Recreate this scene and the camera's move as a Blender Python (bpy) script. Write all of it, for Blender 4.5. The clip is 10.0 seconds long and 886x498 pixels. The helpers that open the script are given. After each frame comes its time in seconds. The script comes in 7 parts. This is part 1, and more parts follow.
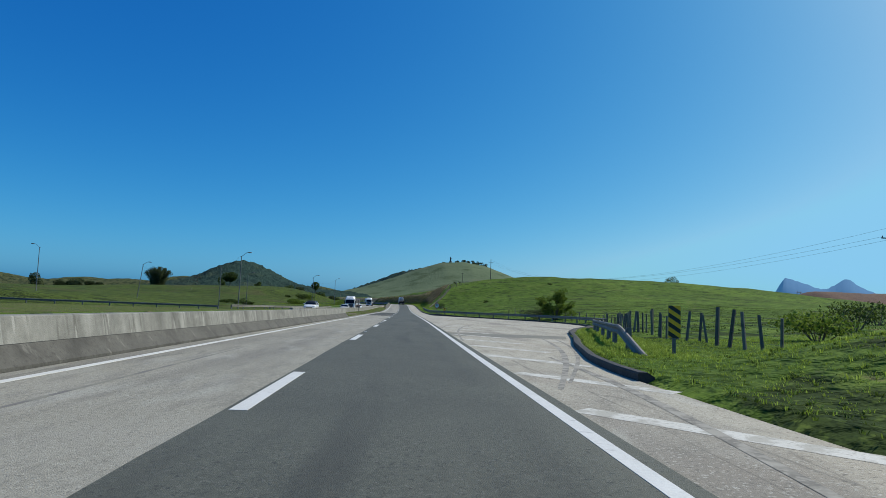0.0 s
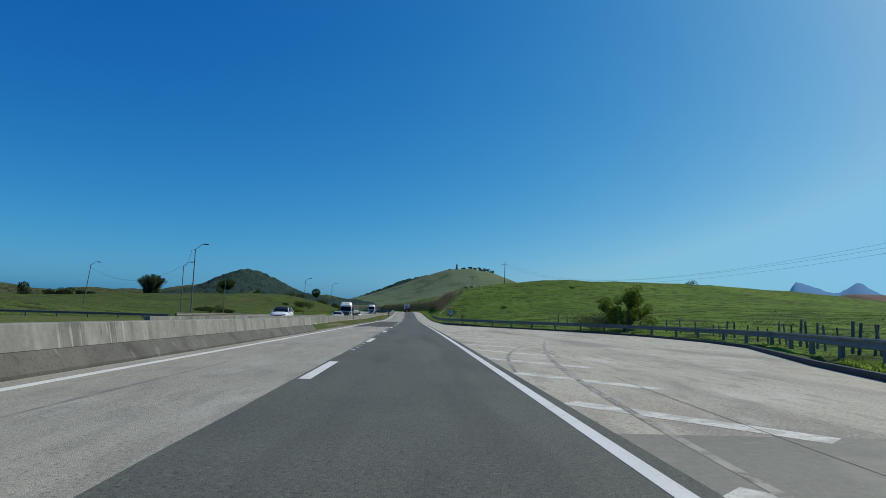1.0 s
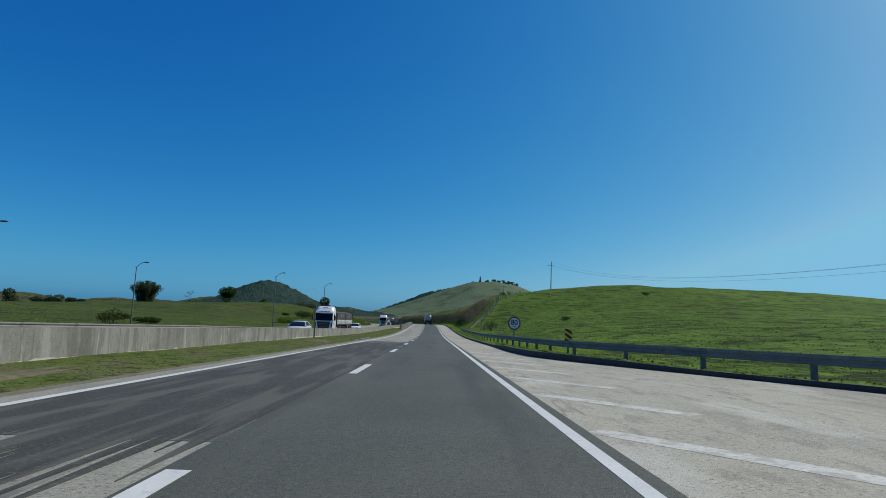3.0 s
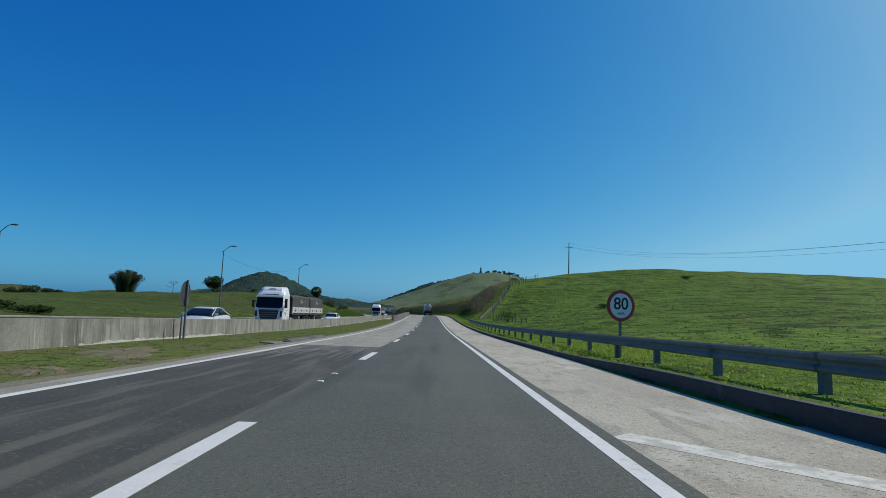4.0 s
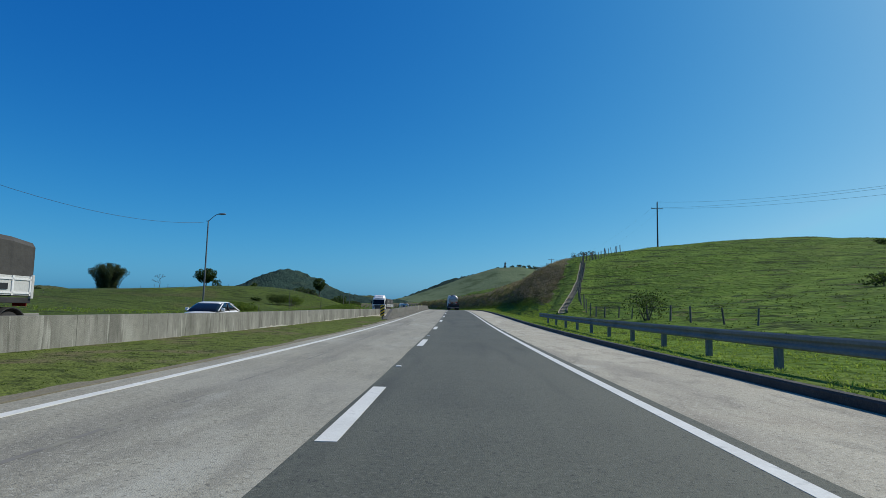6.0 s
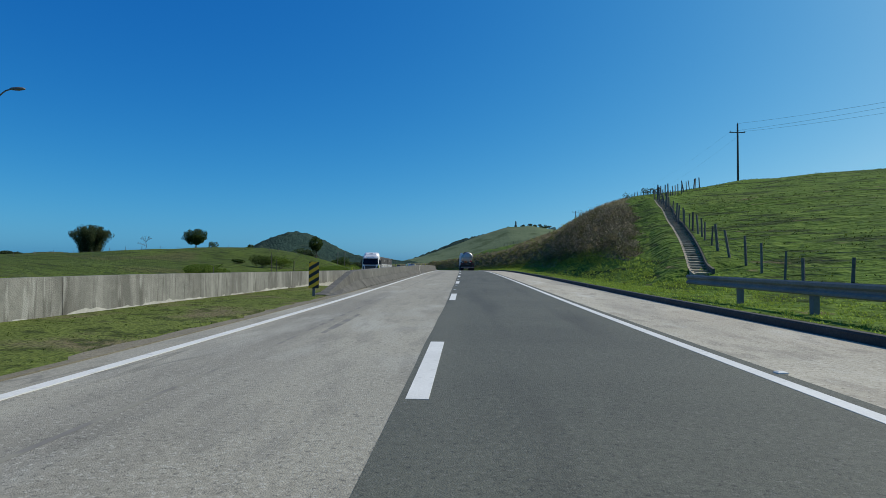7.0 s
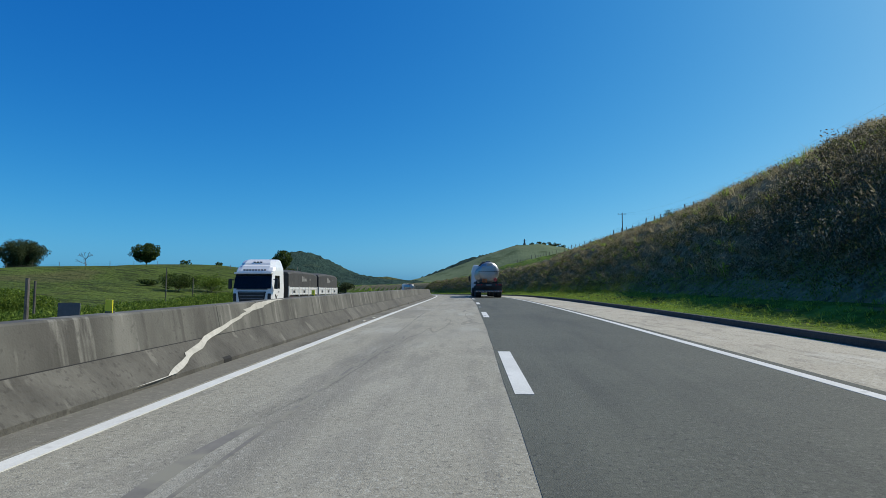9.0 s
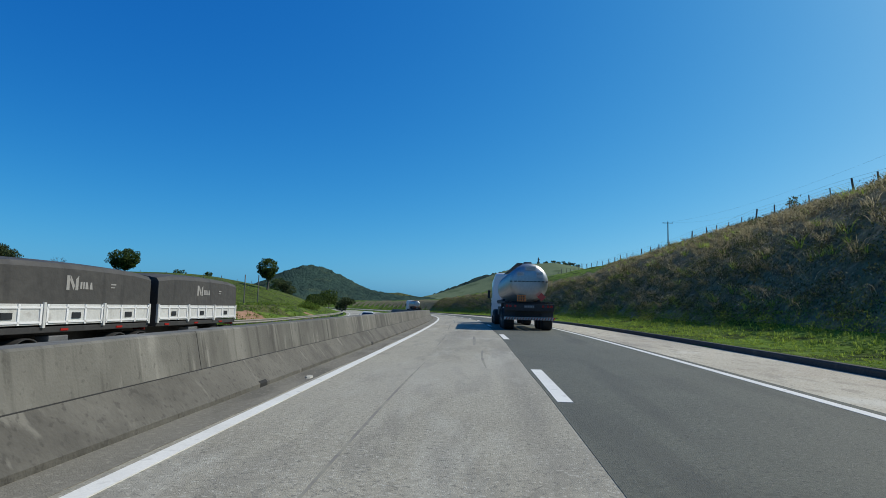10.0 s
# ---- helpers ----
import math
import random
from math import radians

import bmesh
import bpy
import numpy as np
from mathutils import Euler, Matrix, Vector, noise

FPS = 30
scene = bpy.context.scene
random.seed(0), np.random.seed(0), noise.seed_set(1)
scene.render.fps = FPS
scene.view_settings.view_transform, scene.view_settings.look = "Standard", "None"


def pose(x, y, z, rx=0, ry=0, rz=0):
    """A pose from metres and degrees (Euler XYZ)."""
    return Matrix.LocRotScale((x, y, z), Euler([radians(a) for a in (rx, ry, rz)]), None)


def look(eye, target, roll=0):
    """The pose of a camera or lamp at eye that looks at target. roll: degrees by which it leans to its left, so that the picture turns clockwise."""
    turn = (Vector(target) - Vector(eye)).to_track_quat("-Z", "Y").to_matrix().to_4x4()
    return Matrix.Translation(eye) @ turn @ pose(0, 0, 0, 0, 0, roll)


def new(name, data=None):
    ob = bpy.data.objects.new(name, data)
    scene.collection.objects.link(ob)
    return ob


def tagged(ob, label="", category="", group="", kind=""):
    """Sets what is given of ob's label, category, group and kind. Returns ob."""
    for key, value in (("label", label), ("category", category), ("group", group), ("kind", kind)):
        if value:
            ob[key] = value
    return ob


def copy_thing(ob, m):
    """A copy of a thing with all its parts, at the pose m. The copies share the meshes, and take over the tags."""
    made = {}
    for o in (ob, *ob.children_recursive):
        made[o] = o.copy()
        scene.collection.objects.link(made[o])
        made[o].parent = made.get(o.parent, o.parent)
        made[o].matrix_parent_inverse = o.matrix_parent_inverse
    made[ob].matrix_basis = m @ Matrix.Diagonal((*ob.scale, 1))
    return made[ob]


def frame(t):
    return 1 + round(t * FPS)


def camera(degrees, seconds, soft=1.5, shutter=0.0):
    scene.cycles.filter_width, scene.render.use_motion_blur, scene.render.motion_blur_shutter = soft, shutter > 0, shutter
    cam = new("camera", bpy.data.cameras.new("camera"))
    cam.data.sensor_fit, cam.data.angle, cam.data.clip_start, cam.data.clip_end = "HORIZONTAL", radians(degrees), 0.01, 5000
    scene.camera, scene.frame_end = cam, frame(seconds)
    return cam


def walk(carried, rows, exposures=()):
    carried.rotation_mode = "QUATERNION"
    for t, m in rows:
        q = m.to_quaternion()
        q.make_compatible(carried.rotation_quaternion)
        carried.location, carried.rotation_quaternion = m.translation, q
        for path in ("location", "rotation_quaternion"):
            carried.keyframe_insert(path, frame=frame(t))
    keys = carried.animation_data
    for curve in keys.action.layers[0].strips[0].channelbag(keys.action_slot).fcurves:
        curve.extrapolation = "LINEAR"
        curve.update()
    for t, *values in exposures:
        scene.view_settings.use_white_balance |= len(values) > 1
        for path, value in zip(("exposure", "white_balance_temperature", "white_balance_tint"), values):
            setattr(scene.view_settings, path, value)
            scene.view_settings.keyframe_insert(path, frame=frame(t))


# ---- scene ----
cam = camera(73.98, 10.0, soft=0.85)
PATH = [
    (0, (1.731, -6.591, 1.227), (2.352, 3.347, 2.150), 2.22),
    (0.5, (1.800, 6.409, 1.099), (2.277, 16.350, 2.075), 2.00),
    (1, (1.858, 17.318, 0.971), (2.376, 27.250, 2.015), 1.76),
    (1.5, (1.930, 29.778, 0.904), (2.497, 39.693, 2.074), 1.66),
    (2, (2.015, 42.085, 0.788), (2.561, 52.019, 1.800), 2.33),
    (2.5, (2.093, 54.716, 0.664), (2.403, 64.631, 1.926), 2.26),
    (3.8, (2.223, 88.244, 0.320), (2.259, 98.173, 1.509), 2.40),
    (4, (2.175, 93.395, 0.259), (2.304, 103.332, 1.370), 2.00),
    (4.5, (2.072, 106.574, 0.148), (2.044, 116.506, 1.318), 1.60),
    (5, (1.923, 118.979, 0.027), (1.610, 128.911, 1.145), 1.34),
    (5.5, (1.646, 132.084, -0.100), (1.375, 142.045, 0.748), 1.61),
    (5.7, (1.557, 137.463, -0.150), (1.305, 147.405, 0.890), 1.43),
    (6.8, (0.746, 167.998, -0.213), (0.414, 177.955, 0.648), 0.88),
    (7, (0.594, 173.410, -0.145), (0.178, 183.394, 0.224), 0.54),
    (7.5, (0.168, 186.547, -0.004), (-0.506, 196.501, 0.676), 0.08),
    (8, (-0.107, 200.033, 0.202), (-0.524, 209.998, 0.928), 0.16),
    (8.5, (-0.395, 213.629, 0.402), (-1.011, 223.575, 1.239), 0.37),
    (9, (-0.666, 227.159, 0.655), (-1.211, 237.120, 1.352), 0.15),
    (9.5, (-1.064, 240.200, 0.818), (-1.727, 250.150, 1.570), 0.38),
    (10, (-1.468, 253.166, 1.009), (-2.237, 263.088, 1.993), 1.46),
]
walk(cam, [(t, look(eye, target, roll)) for t, eye, target, roll in PATH],
     [(0, 0.06), (0.5, -0.08), (1, -0.12), (2.5, -0.18), (4, -0.10), (5.5, -0.03), (7, -0.02), (8, 0.08), (9, 0.14), (10, 0.12)])

# ---- sky, sun, exposure ----
SUN_ELEVATION, SUN_BEARING = 46.5, 70.0  # degrees; bearing clockwise from the road's heading
world = bpy.data.worlds.new("world")
scene.world = world
world.use_nodes = True
sky = world.node_tree.nodes.new("ShaderNodeTexSky")
sky.sky_type = "NISHITA"
sky.sun_disc = False
sky.sun_elevation = radians(SUN_ELEVATION)
sky.sun_rotation = radians(SUN_BEARING)
sky.altitude = 1500.0
sky.air_density, sky.dust_density, sky.ozone_density = 0.7, 5.0, 1.0
background = world.node_tree.nodes["Background"]
# clear dry air: deep blue overhead, pale towards the horizon
split = world.node_tree.nodes.new("ShaderNodeSeparateColor")
join = world.node_tree.nodes.new("ShaderNodeCombineColor")
world.node_tree.links.new(sky.outputs["Color"], split.inputs["Color"])
for channel, (power, gain, most) in {"Red": (2.235, 0.0103, 0.24), "Green": (1.11, 0.0885, 0.56), "Blue": (0.568, 0.262, 0.82)}.items():
    bent = world.node_tree.nodes.new("ShaderNodeMath")
    bent.operation = "POWER"
    bent.inputs[1].default_value = power
    lifted = world.node_tree.nodes.new("ShaderNodeMath")
    lifted.operation = "MULTIPLY"
    lifted.inputs[1].default_value = gain
    held = world.node_tree.nodes.new("ShaderNodeMath")
    held.operation = "MINIMUM"
    held.inputs[1].default_value = most
    world.node_tree.links.new(split.outputs[channel], bent.inputs[0])
    world.node_tree.links.new(bent.outputs[0], lifted.inputs[0])
    world.node_tree.links.new(lifted.outputs[0], held.inputs[0])
    world.node_tree.links.new(held.outputs[0], join.inputs[channel])
world.node_tree.links.new(join.outputs["Color"], background.inputs["Color"])
background.inputs["Strength"].default_value = 1.0
sun = new("sun", bpy.data.lights.new("sun", "SUN"))
sun.data.energy, sun.data.angle, sun.data.color = 3.9, radians(0.53), (1.0, 0.93, 0.81)
sun.matrix_world = look((math.sin(radians(SUN_BEARING)) * 100, math.cos(radians(SUN_BEARING)) * 100, 100 * math.tan(radians(SUN_ELEVATION))), (0, 0, 0))

# ---- the line of the road: curvature and grade along it ----
KNOTS = np.array([-200.0, -20, 40, 90, 130, 170, 200, 230, 260, 285, 310, 335, 520, 600, 900])
BEND = np.array([0.0, -0.880, 0.257, -0.090, 0.120, 0.019, 0.143, 0.036, 0.440, 1.474, 1.895, 1.444, 1.9, 0, 0]) * 1e-3
GRADE = np.array([0.0, -0.755, -0.939, -1.026, -0.988, 0.628, 1.733, 1.509, 0.635, 0.145, -0.531, -0.697, 0, 0, 0]) * 1e-2
ROAD_S = np.arange(-200.0, 901.0)
HEADING = np.cumsum(np.interp(ROAD_S, KNOTS, BEND))
HEADING -= np.interp(0, ROAD_S, HEADING)
ROAD_X = np.cumsum(-np.sin(HEADING))
ROAD_Y = np.cumsum(np.cos(HEADING))
ROAD_Z = np.cumsum(np.interp(ROAD_S, KNOTS, GRADE))
ROAD_X -= np.interp(0, ROAD_S, ROAD_X)
ROAD_Y -= np.interp(0, ROAD_S, ROAD_Y)
ROAD_Z -= np.interp(0, ROAD_S, ROAD_Z)
LEFT_LINE, RIGHT_LINE = -3.488, 3.6


def on_road(s, u, up=0.0):
    """The place s metres along the road, u metres to the right of the dashed line, and up above the asphalt."""
    h = np.interp(s, ROAD_S, HEADING)
    return Vector((np.interp(s, ROAD_S, ROAD_X) + u * math.cos(h), np.interp(s, ROAD_S, ROAD_Y) + u * math.sin(h), np.interp(s, ROAD_S, ROAD_Z) + up))


def facing(s, u, up=0.0, turn=0.0):
    """A pose on the road whose y points along it, turned by degrees."""
    p = on_road(s, u, up)
    return pose(p.x, p.y, p.z, 0, 0, math.degrees(np.interp(s, ROAD_S, HEADING)) + turn)


def road_coords(x, y):
    """Along and across the road for arrays of places."""
    x, y = np.asarray(x, float).ravel(), np.asarray(y, float).ravel()
    s = np.clip(np.interp(y, ROAD_Y, ROAD_S), -200, 900)
    for _ in range(6):
        h = np.interp(s, ROAD_S, HEADING)
        dx, dy = x - np.interp(s, ROAD_S, ROAD_X), y - np.interp(s, ROAD_S, ROAD_Y)
        s = np.clip(s + 0.8 * (dy * np.cos(h) - dx * np.sin(h)), -200, 900)
    h = np.interp(s, ROAD_S, HEADING)
    dx, dy = x - np.interp(s, ROAD_S, ROAD_X), y - np.interp(s, ROAD_S, ROAD_Y)
    return s, dx * np.cos(h) + dy * np.sin(h)


OTHER_S, OTHER_Z = [-200, 90, 122, 134, 146, 200, 270, 310, 430, 900], [-0.02, -0.02, 0.0, -0.05, -0.16, -0.28, -1.10, -1.20, -0.5, -0.1]


def other_z(s):
    """Height of the opposite carriageway against ours."""
    return np.interp(s, OTHER_S, OTHER_Z)


# right edge of the paving (with the wide bay), and the median wall
EDGE_S = [-200, 0, 5, 8, 15, 20, 28, 34, 41, 46, 53, 62, 70, 74.5, 78.5, 84.5, 90, 94.5, 97, 101, 900]
EDGE_U = [6.0, 6.0, 6.05, 6.4, 8.0, 9.4, 11.4, 13.4, 16.3, 18.4, 19.8, 20.0, 18.4, 16.9, 15.0, 12.1, 9.4, 7.4, 6.8, 6.55, 6.55]
WALL_S = [36, 54, 64, 80, 100, 120, 150, 183, 192, 197, 204, 216, 240]
WALL_U = [-6.4, -6.5, -6.75, -7.3, -8.1, -8.4, -8.4, -7.75, -7.3, -6.9, -6.2, -5.5, -5.3]


def edge(s):
    return np.interp(s, EDGE_S, EDGE_U)


def kerb_rise(s):
    """The kerb stands higher where the bay ends."""
    return 0.13 * smooth(86, 94, s) * (1 - smooth(104, 114, s))


def wall_line(s):
    return np.interp(s, WALL_S, WALL_U)


def smooth(a, b, t):
    t = np.clip((t - a) / (b - a), 0, 1)
    return t * t * (3 - 2 * t)


def wobble(x, y, size, seed):
    """Smooth unevenness between -1 and 1."""
    x, y = x / size + seed * 1.7, y / size - seed * 2.3
    return (np.sin(x * 1.3 + 1.1 * np.sin(y * 0.9 + seed)) + np.sin(y * 1.7 + 1.3 * np.sin(x * 1.1)) + np.sin((x + y) * 0.83 + seed * 2)) / 3


def ground_height(x, y):
    x, y = np.asarray(x, float), np.asarray(y, float)
    shape = x.shape
    x, y = x.ravel(), y.ravel()
    s, u = road_coords(x, y)
    zr = np.interp(s, ROAD_S, ROAD_Z)
    e = edge(s)
    # pasture hill on the right
    ridge = np.interp(s, [-200, 0, 60, 100, 154, 206, 237, 258, 300, 360, 420, 520, 700, 900], [2, 2.2, 2.6, 3.4, 5.0, 8.6, 12.6, 15.3, 16.0, 12, 8, 5, 5, 5])
    # foot of the slope, up to the drain or the cutting's crest, then the long back of the hill
    foot_u = np.maximum(e + 3.4, np.interp(s, [-200, 150, 196, 237, 250, 285, 360, 420, 470, 900], [10.5, 11.0, 12.0, 20.0, 21.8, 22.4, 22.4, 19.0, 15.0, 15.0]))
    foot_z = np.interp(s, [-200, 150, 196, 212, 225, 237, 250, 263, 275, 285, 330, 370, 460, 620, 900], [0, 0.1, 0.3, 3.0, 5.5, 7.75, 9.6, 9.7, 9.2, 8.7, 8.4, 8.3, 4.4, 4.0, 4.0])
    power = np.interp(s, [120, 200, 260], [1.7, 2.0, 2.2])
    t = np.clip((u - foot_u) / (80 - foot_u), 0, 1)
    back = foot_z + (np.maximum(ridge, foot_z) - foot_z) * (1 - (1 - t) ** power)
    climb = np.clip((u - 9.0) / (foot_u - 9.0), 0, 1)
    # green foot, steep cut face, rounded crest
    cut = np.interp(climb, [0, 0.14, 0.26, 0.43, 0.57, 0.79, 1.0], [0, 0.07, 0.255, 0.54, 0.725, 0.89, 1.0])
    rounded = 1 - (1 - climb) ** 1.4
    front = foot_z * (rounded + smooth(214, 250, s) * (cut - rounded))
    hill = np.where(u > foot_u, back, front) * (1 - 0.75 * smooth(110, 330, u))
    hill += 0.22 * wobble(x, y, 7.0, 1) * smooth(12, 26, u) + 0.10 * wobble(x, y, 2.6, 4) * smooth(11, 16, u)
    hill += 0.30 * wobble(x, y, 3.1, 2) * smooth(10, 13, u) * smooth(206, 222, s)
    hill = np.where(u > 9.0, hill, 0)
    verge = 0.10 + 0.05 * wobble(x, y, 3.0, 3) + kerb_rise(s) * (1 - smooth(2.0, 7.0, u - e))
    # grassy heap beside the start of the bay
    mound = 1.05 * smooth(6.8, 11.5, u + 0.35 * wobble(x, y, 1.6, 9)) * (1 - smooth(17, 26, u)) * (1 - smooth(2.5, 9.5, s)) * smooth(-60, -30, s)
    # the ground starts behind the kerb, further back where the kerb runs aslant
    slant = np.abs(edge(s + 1.5) - edge(s - 1.5)) / 3
    right = zr + np.where(u > e + 0.16 + 1.1 * slant, verge + hill + mound, -0.14)
    # left: other carriageway, then the long pasture slope
    rise = np.interp(s, [-200, 0, 120, 300, 430, 520, 640, 900], [11, 10.5, 5.6, 4.5, 9.8, 10.1, 5.4, 3])
    t = np.clip((-u - np.interp(s, [0, 140, 250, 320, 335, 395, 430], [27, 33, 45, 42, 40, 24, 22])) / np.interp(s, [0, 300, 400, 450], [230, 130, 44, 44]), 0, 1)
    slope = rise * (1 - (1 - t) ** 1.8) * (1 - 0.62 * smooth(90, 260, -u))
    slope -= 3.4 * np.exp(-((np.minimum(x + 140, 0) / 70) ** 2) - (np.maximum(x + 140, 0) / 28) ** 2 - (np.minimum(y - 365, 0) / 90) ** 2 - (np.maximum(y - 365, 0) / 60) ** 2)
    slope -= 2.3 * np.exp(-(((x + 50) / 15) ** 2) - ((y - 268) / 28) ** 2)
    slope += 0.35 * wobble(x, y, 11.0, 6) * smooth(28, 60, -u)
    # flat dry field before the far rail
    field = np.interp(s, [-60, 95, 104, 126, 140], [66, 60, 40, 30, 26])
    slope = np.where(s < 140, slope * smooth(field, field + 34, -u) - 0.42 * smooth(23, 30, -u) * (1 - smooth(field + 4, field + 30, -u)) * smooth(-30, 40, s) * (1 - smooth(112, 138, s)), slope)
    bank = np.interp(s, [250, 272, 290, 312, 345, 400], [0, 0.4, 0.9, 1.6, 2.2, 0]) * smooth(21.5, 26, -u) * (1 - smooth(29, 41, -u))
    w = np.where((s > 36) & (s < 240), wall_line(s), -5.0)
    median = np.where((s > 54) & (s < 202), 0.01 + 0.02 * wobble(x, y, 2.0, 5) + 0.07 * smooth(4.3, 6.5, -u), -0.10)
    median = np.where((s < 54) & (u < -5.2), 0.12, median)
    other = np.where((u < w - 0.4) & (u > -20.0), other_z(s) - 0.16, np.where(u <= -20.0, other_z(s) + 0.04 + slope + bank, median))
    other = np.where((s < 36) & (u < -5.2) & (u > -9.4), 0.10, other)
    left = zr + np.where(u > -4.16, -0.14, other)
    z = np.where(u > 0, right, left)
    far = smooth(620, 900, y) + smooth(300, 700, np.abs(x)) * 0.9
    flat = 2.0 + 5.0 * wobble(x, y, 160.0, 8) * smooth(600, 1500, np.hypot(x, y))
    z = z * (1 - np.clip(far, 0, 1)) + flat * np.clip(far, 0, 1)
    return z.reshape(shape)


def height_at(x, y):
    return float(ground_height(np.array([x]), np.array([y]))[0])


# ---- materials ----
def material(name, dark, light, rough=0.8, scales=(0.6, 12.0), weights=(0.5, 0.5), bump=0.0, bump_scale=40.0, metal=0.0, local=False, contrast=(0.3, 0.7), random=0.0, stretch=(1, 1, 1), spec=0.5, island=False, thin=0.0):
    """Two scales of variation between two colours, with fine relief."""
    m = bpy.data.materials.new(name)
    m.use_nodes = True
    nodes, links = m.node_tree.nodes, m.node_tree.links
    shader = nodes["Principled BSDF"]
    if local:
        where = nodes.new("ShaderNodeTexCoord").outputs["Object"]
    else:
        where = nodes.new("ShaderNodeNewGeometry").outputs["Position"]
    mapping = nodes.new("ShaderNodeMapping")
    mapping.inputs["Scale"].default_value = stretch
    links.new(where, mapping.inputs["Vector"])
    mixed = None
    for scale, weight in zip(scales, weights):
        tex = nodes.new("ShaderNodeTexNoise")
        tex.inputs["Scale"].default_value = scale
        tex.inputs["Detail"].default_value = 5.0
        tex.inputs["Roughness"].default_value = 0.6
        links.new(mapping.outputs["Vector"], tex.inputs["Vector"])
        mul = nodes.new("ShaderNodeMath")
        mul.operation = "MULTIPLY_ADD" if mixed else "MULTIPLY"
        links.new(tex.outputs["Fac"], mul.inputs[0])
        mul.inputs[1].default_value = weight
        if mixed:
            links.new(mixed, mul.inputs[2])
        mixed = mul.outputs[0]
    if random:
        if island:
            pick = nodes.new("ShaderNodeNewGeometry").outputs["Random Per Island"]
        else:
            pick = nodes.new("ShaderNodeObjectInfo").outputs["Random"]
        add = nodes.new("ShaderNodeMath")
        add.operation = "MULTIPLY_ADD"
        links.new(pick, add.inputs[0])
        add.inputs[1].default_value = random
        links.new(mixed, add.inputs[2])
        sub = nodes.new("ShaderNodeMath")
        sub.operation = "SUBTRACT"
        links.new(add.outputs[0], sub.inputs[0])
        sub.inputs[1].default_value = random / 2
        mixed = sub.outputs[0]
    ramp = nodes.new("ShaderNodeValToRGB")
    ramp.color_ramp.elements[0].position, ramp.color_ramp.elements[1].position = contrast
    ramp.color_ramp.elements[0].color, ramp.color_ramp.elements[1].color = (*dark, 1), (*light, 1)
    links.new(mixed, ramp.inputs["Fac"])
    links.new(ramp.outputs["Color"], shader.inputs["Base Color"])
    shader.inputs["Roughness"].default_value = rough
    shader.inputs["Metallic"].default_value = metal
    shader.inputs["Specular IOR Level"].default_value = spec
    if thin:
        back = nodes.new("ShaderNodeBsdfTranslucent")
        both = nodes.new("ShaderNodeMixShader")
        both.inputs["Fac"].default_value = thin
        links.new(ramp.outputs["Color"], back.inputs["Color"])
        links.new(shader.outputs["BSDF"], both.inputs[1])
        links.new(back.outputs["BSDF"], both.inputs[2])
        links.new(both.outputs["Shader"], nodes["Material Output"].inputs["Surface"])
    if bump:
        fine = nodes.new("ShaderNodeTexNoise")
        fine.inputs["Scale"].default_value = bump_scale
        fine.inputs["Detail"].default_value = 4.0
        links.new(where, fine.inputs["Vector"])
        b = nodes.new("ShaderNodeBump")
        b.inputs["Strength"].default_value = bump
        b.inputs["Distance"].default_value = 1.0 / bump_scale
        links.new(fine.outputs["Fac"], b.inputs["Height"])
        links.new(b.outputs["Normal"], shader.inputs["Normal"])
    return m


def layered(m, colour, scale, low, high, stretch=(1, 1, 1), local=False, amount=1.0):
    """Stains of another colour over a material, where a noise rises from low to high."""
    nodes, links = m.node_tree.nodes, m.node_tree.links
    shader = nodes["Principled BSDF"]
    below = shader.inputs["Base Color"].links[0].from_socket
    where = nodes.new("ShaderNodeTexCoord").outputs["Object"] if local else nodes.new("ShaderNodeNewGeometry").outputs["Position"]
    mapping = nodes.new("ShaderNodeMapping")
    mapping.inputs["Scale"].default_value = stretch
    links.new(where, mapping.inputs["Vector"])
    tex = nodes.new("ShaderNodeTexNoise")
    tex.inputs["Scale"].default_value = scale
    tex.inputs["Detail"].default_value = 6.0
    links.new(mapping.outputs["Vector"], tex.inputs["Vector"])
    span = nodes.new("ShaderNodeMapRange")
    span.inputs["From Min"].default_value, span.inputs["From Max"].default_value = low, high
    span.inputs["To Max"].default_value = amount
    links.new(tex.outputs["Fac"], span.inputs["Value"])
    mix = nodes.new("ShaderNodeMix")
    mix.data_type = "RGBA"
    links.new(span.outputs["Result"], mix.inputs["Factor"])
    links.new(below, mix.inputs["A"])
    mix.inputs["B"].default_value = (*colour, 1)
    links.new(mix.outputs["Result"], shader.inputs["Base Color"])
    return m


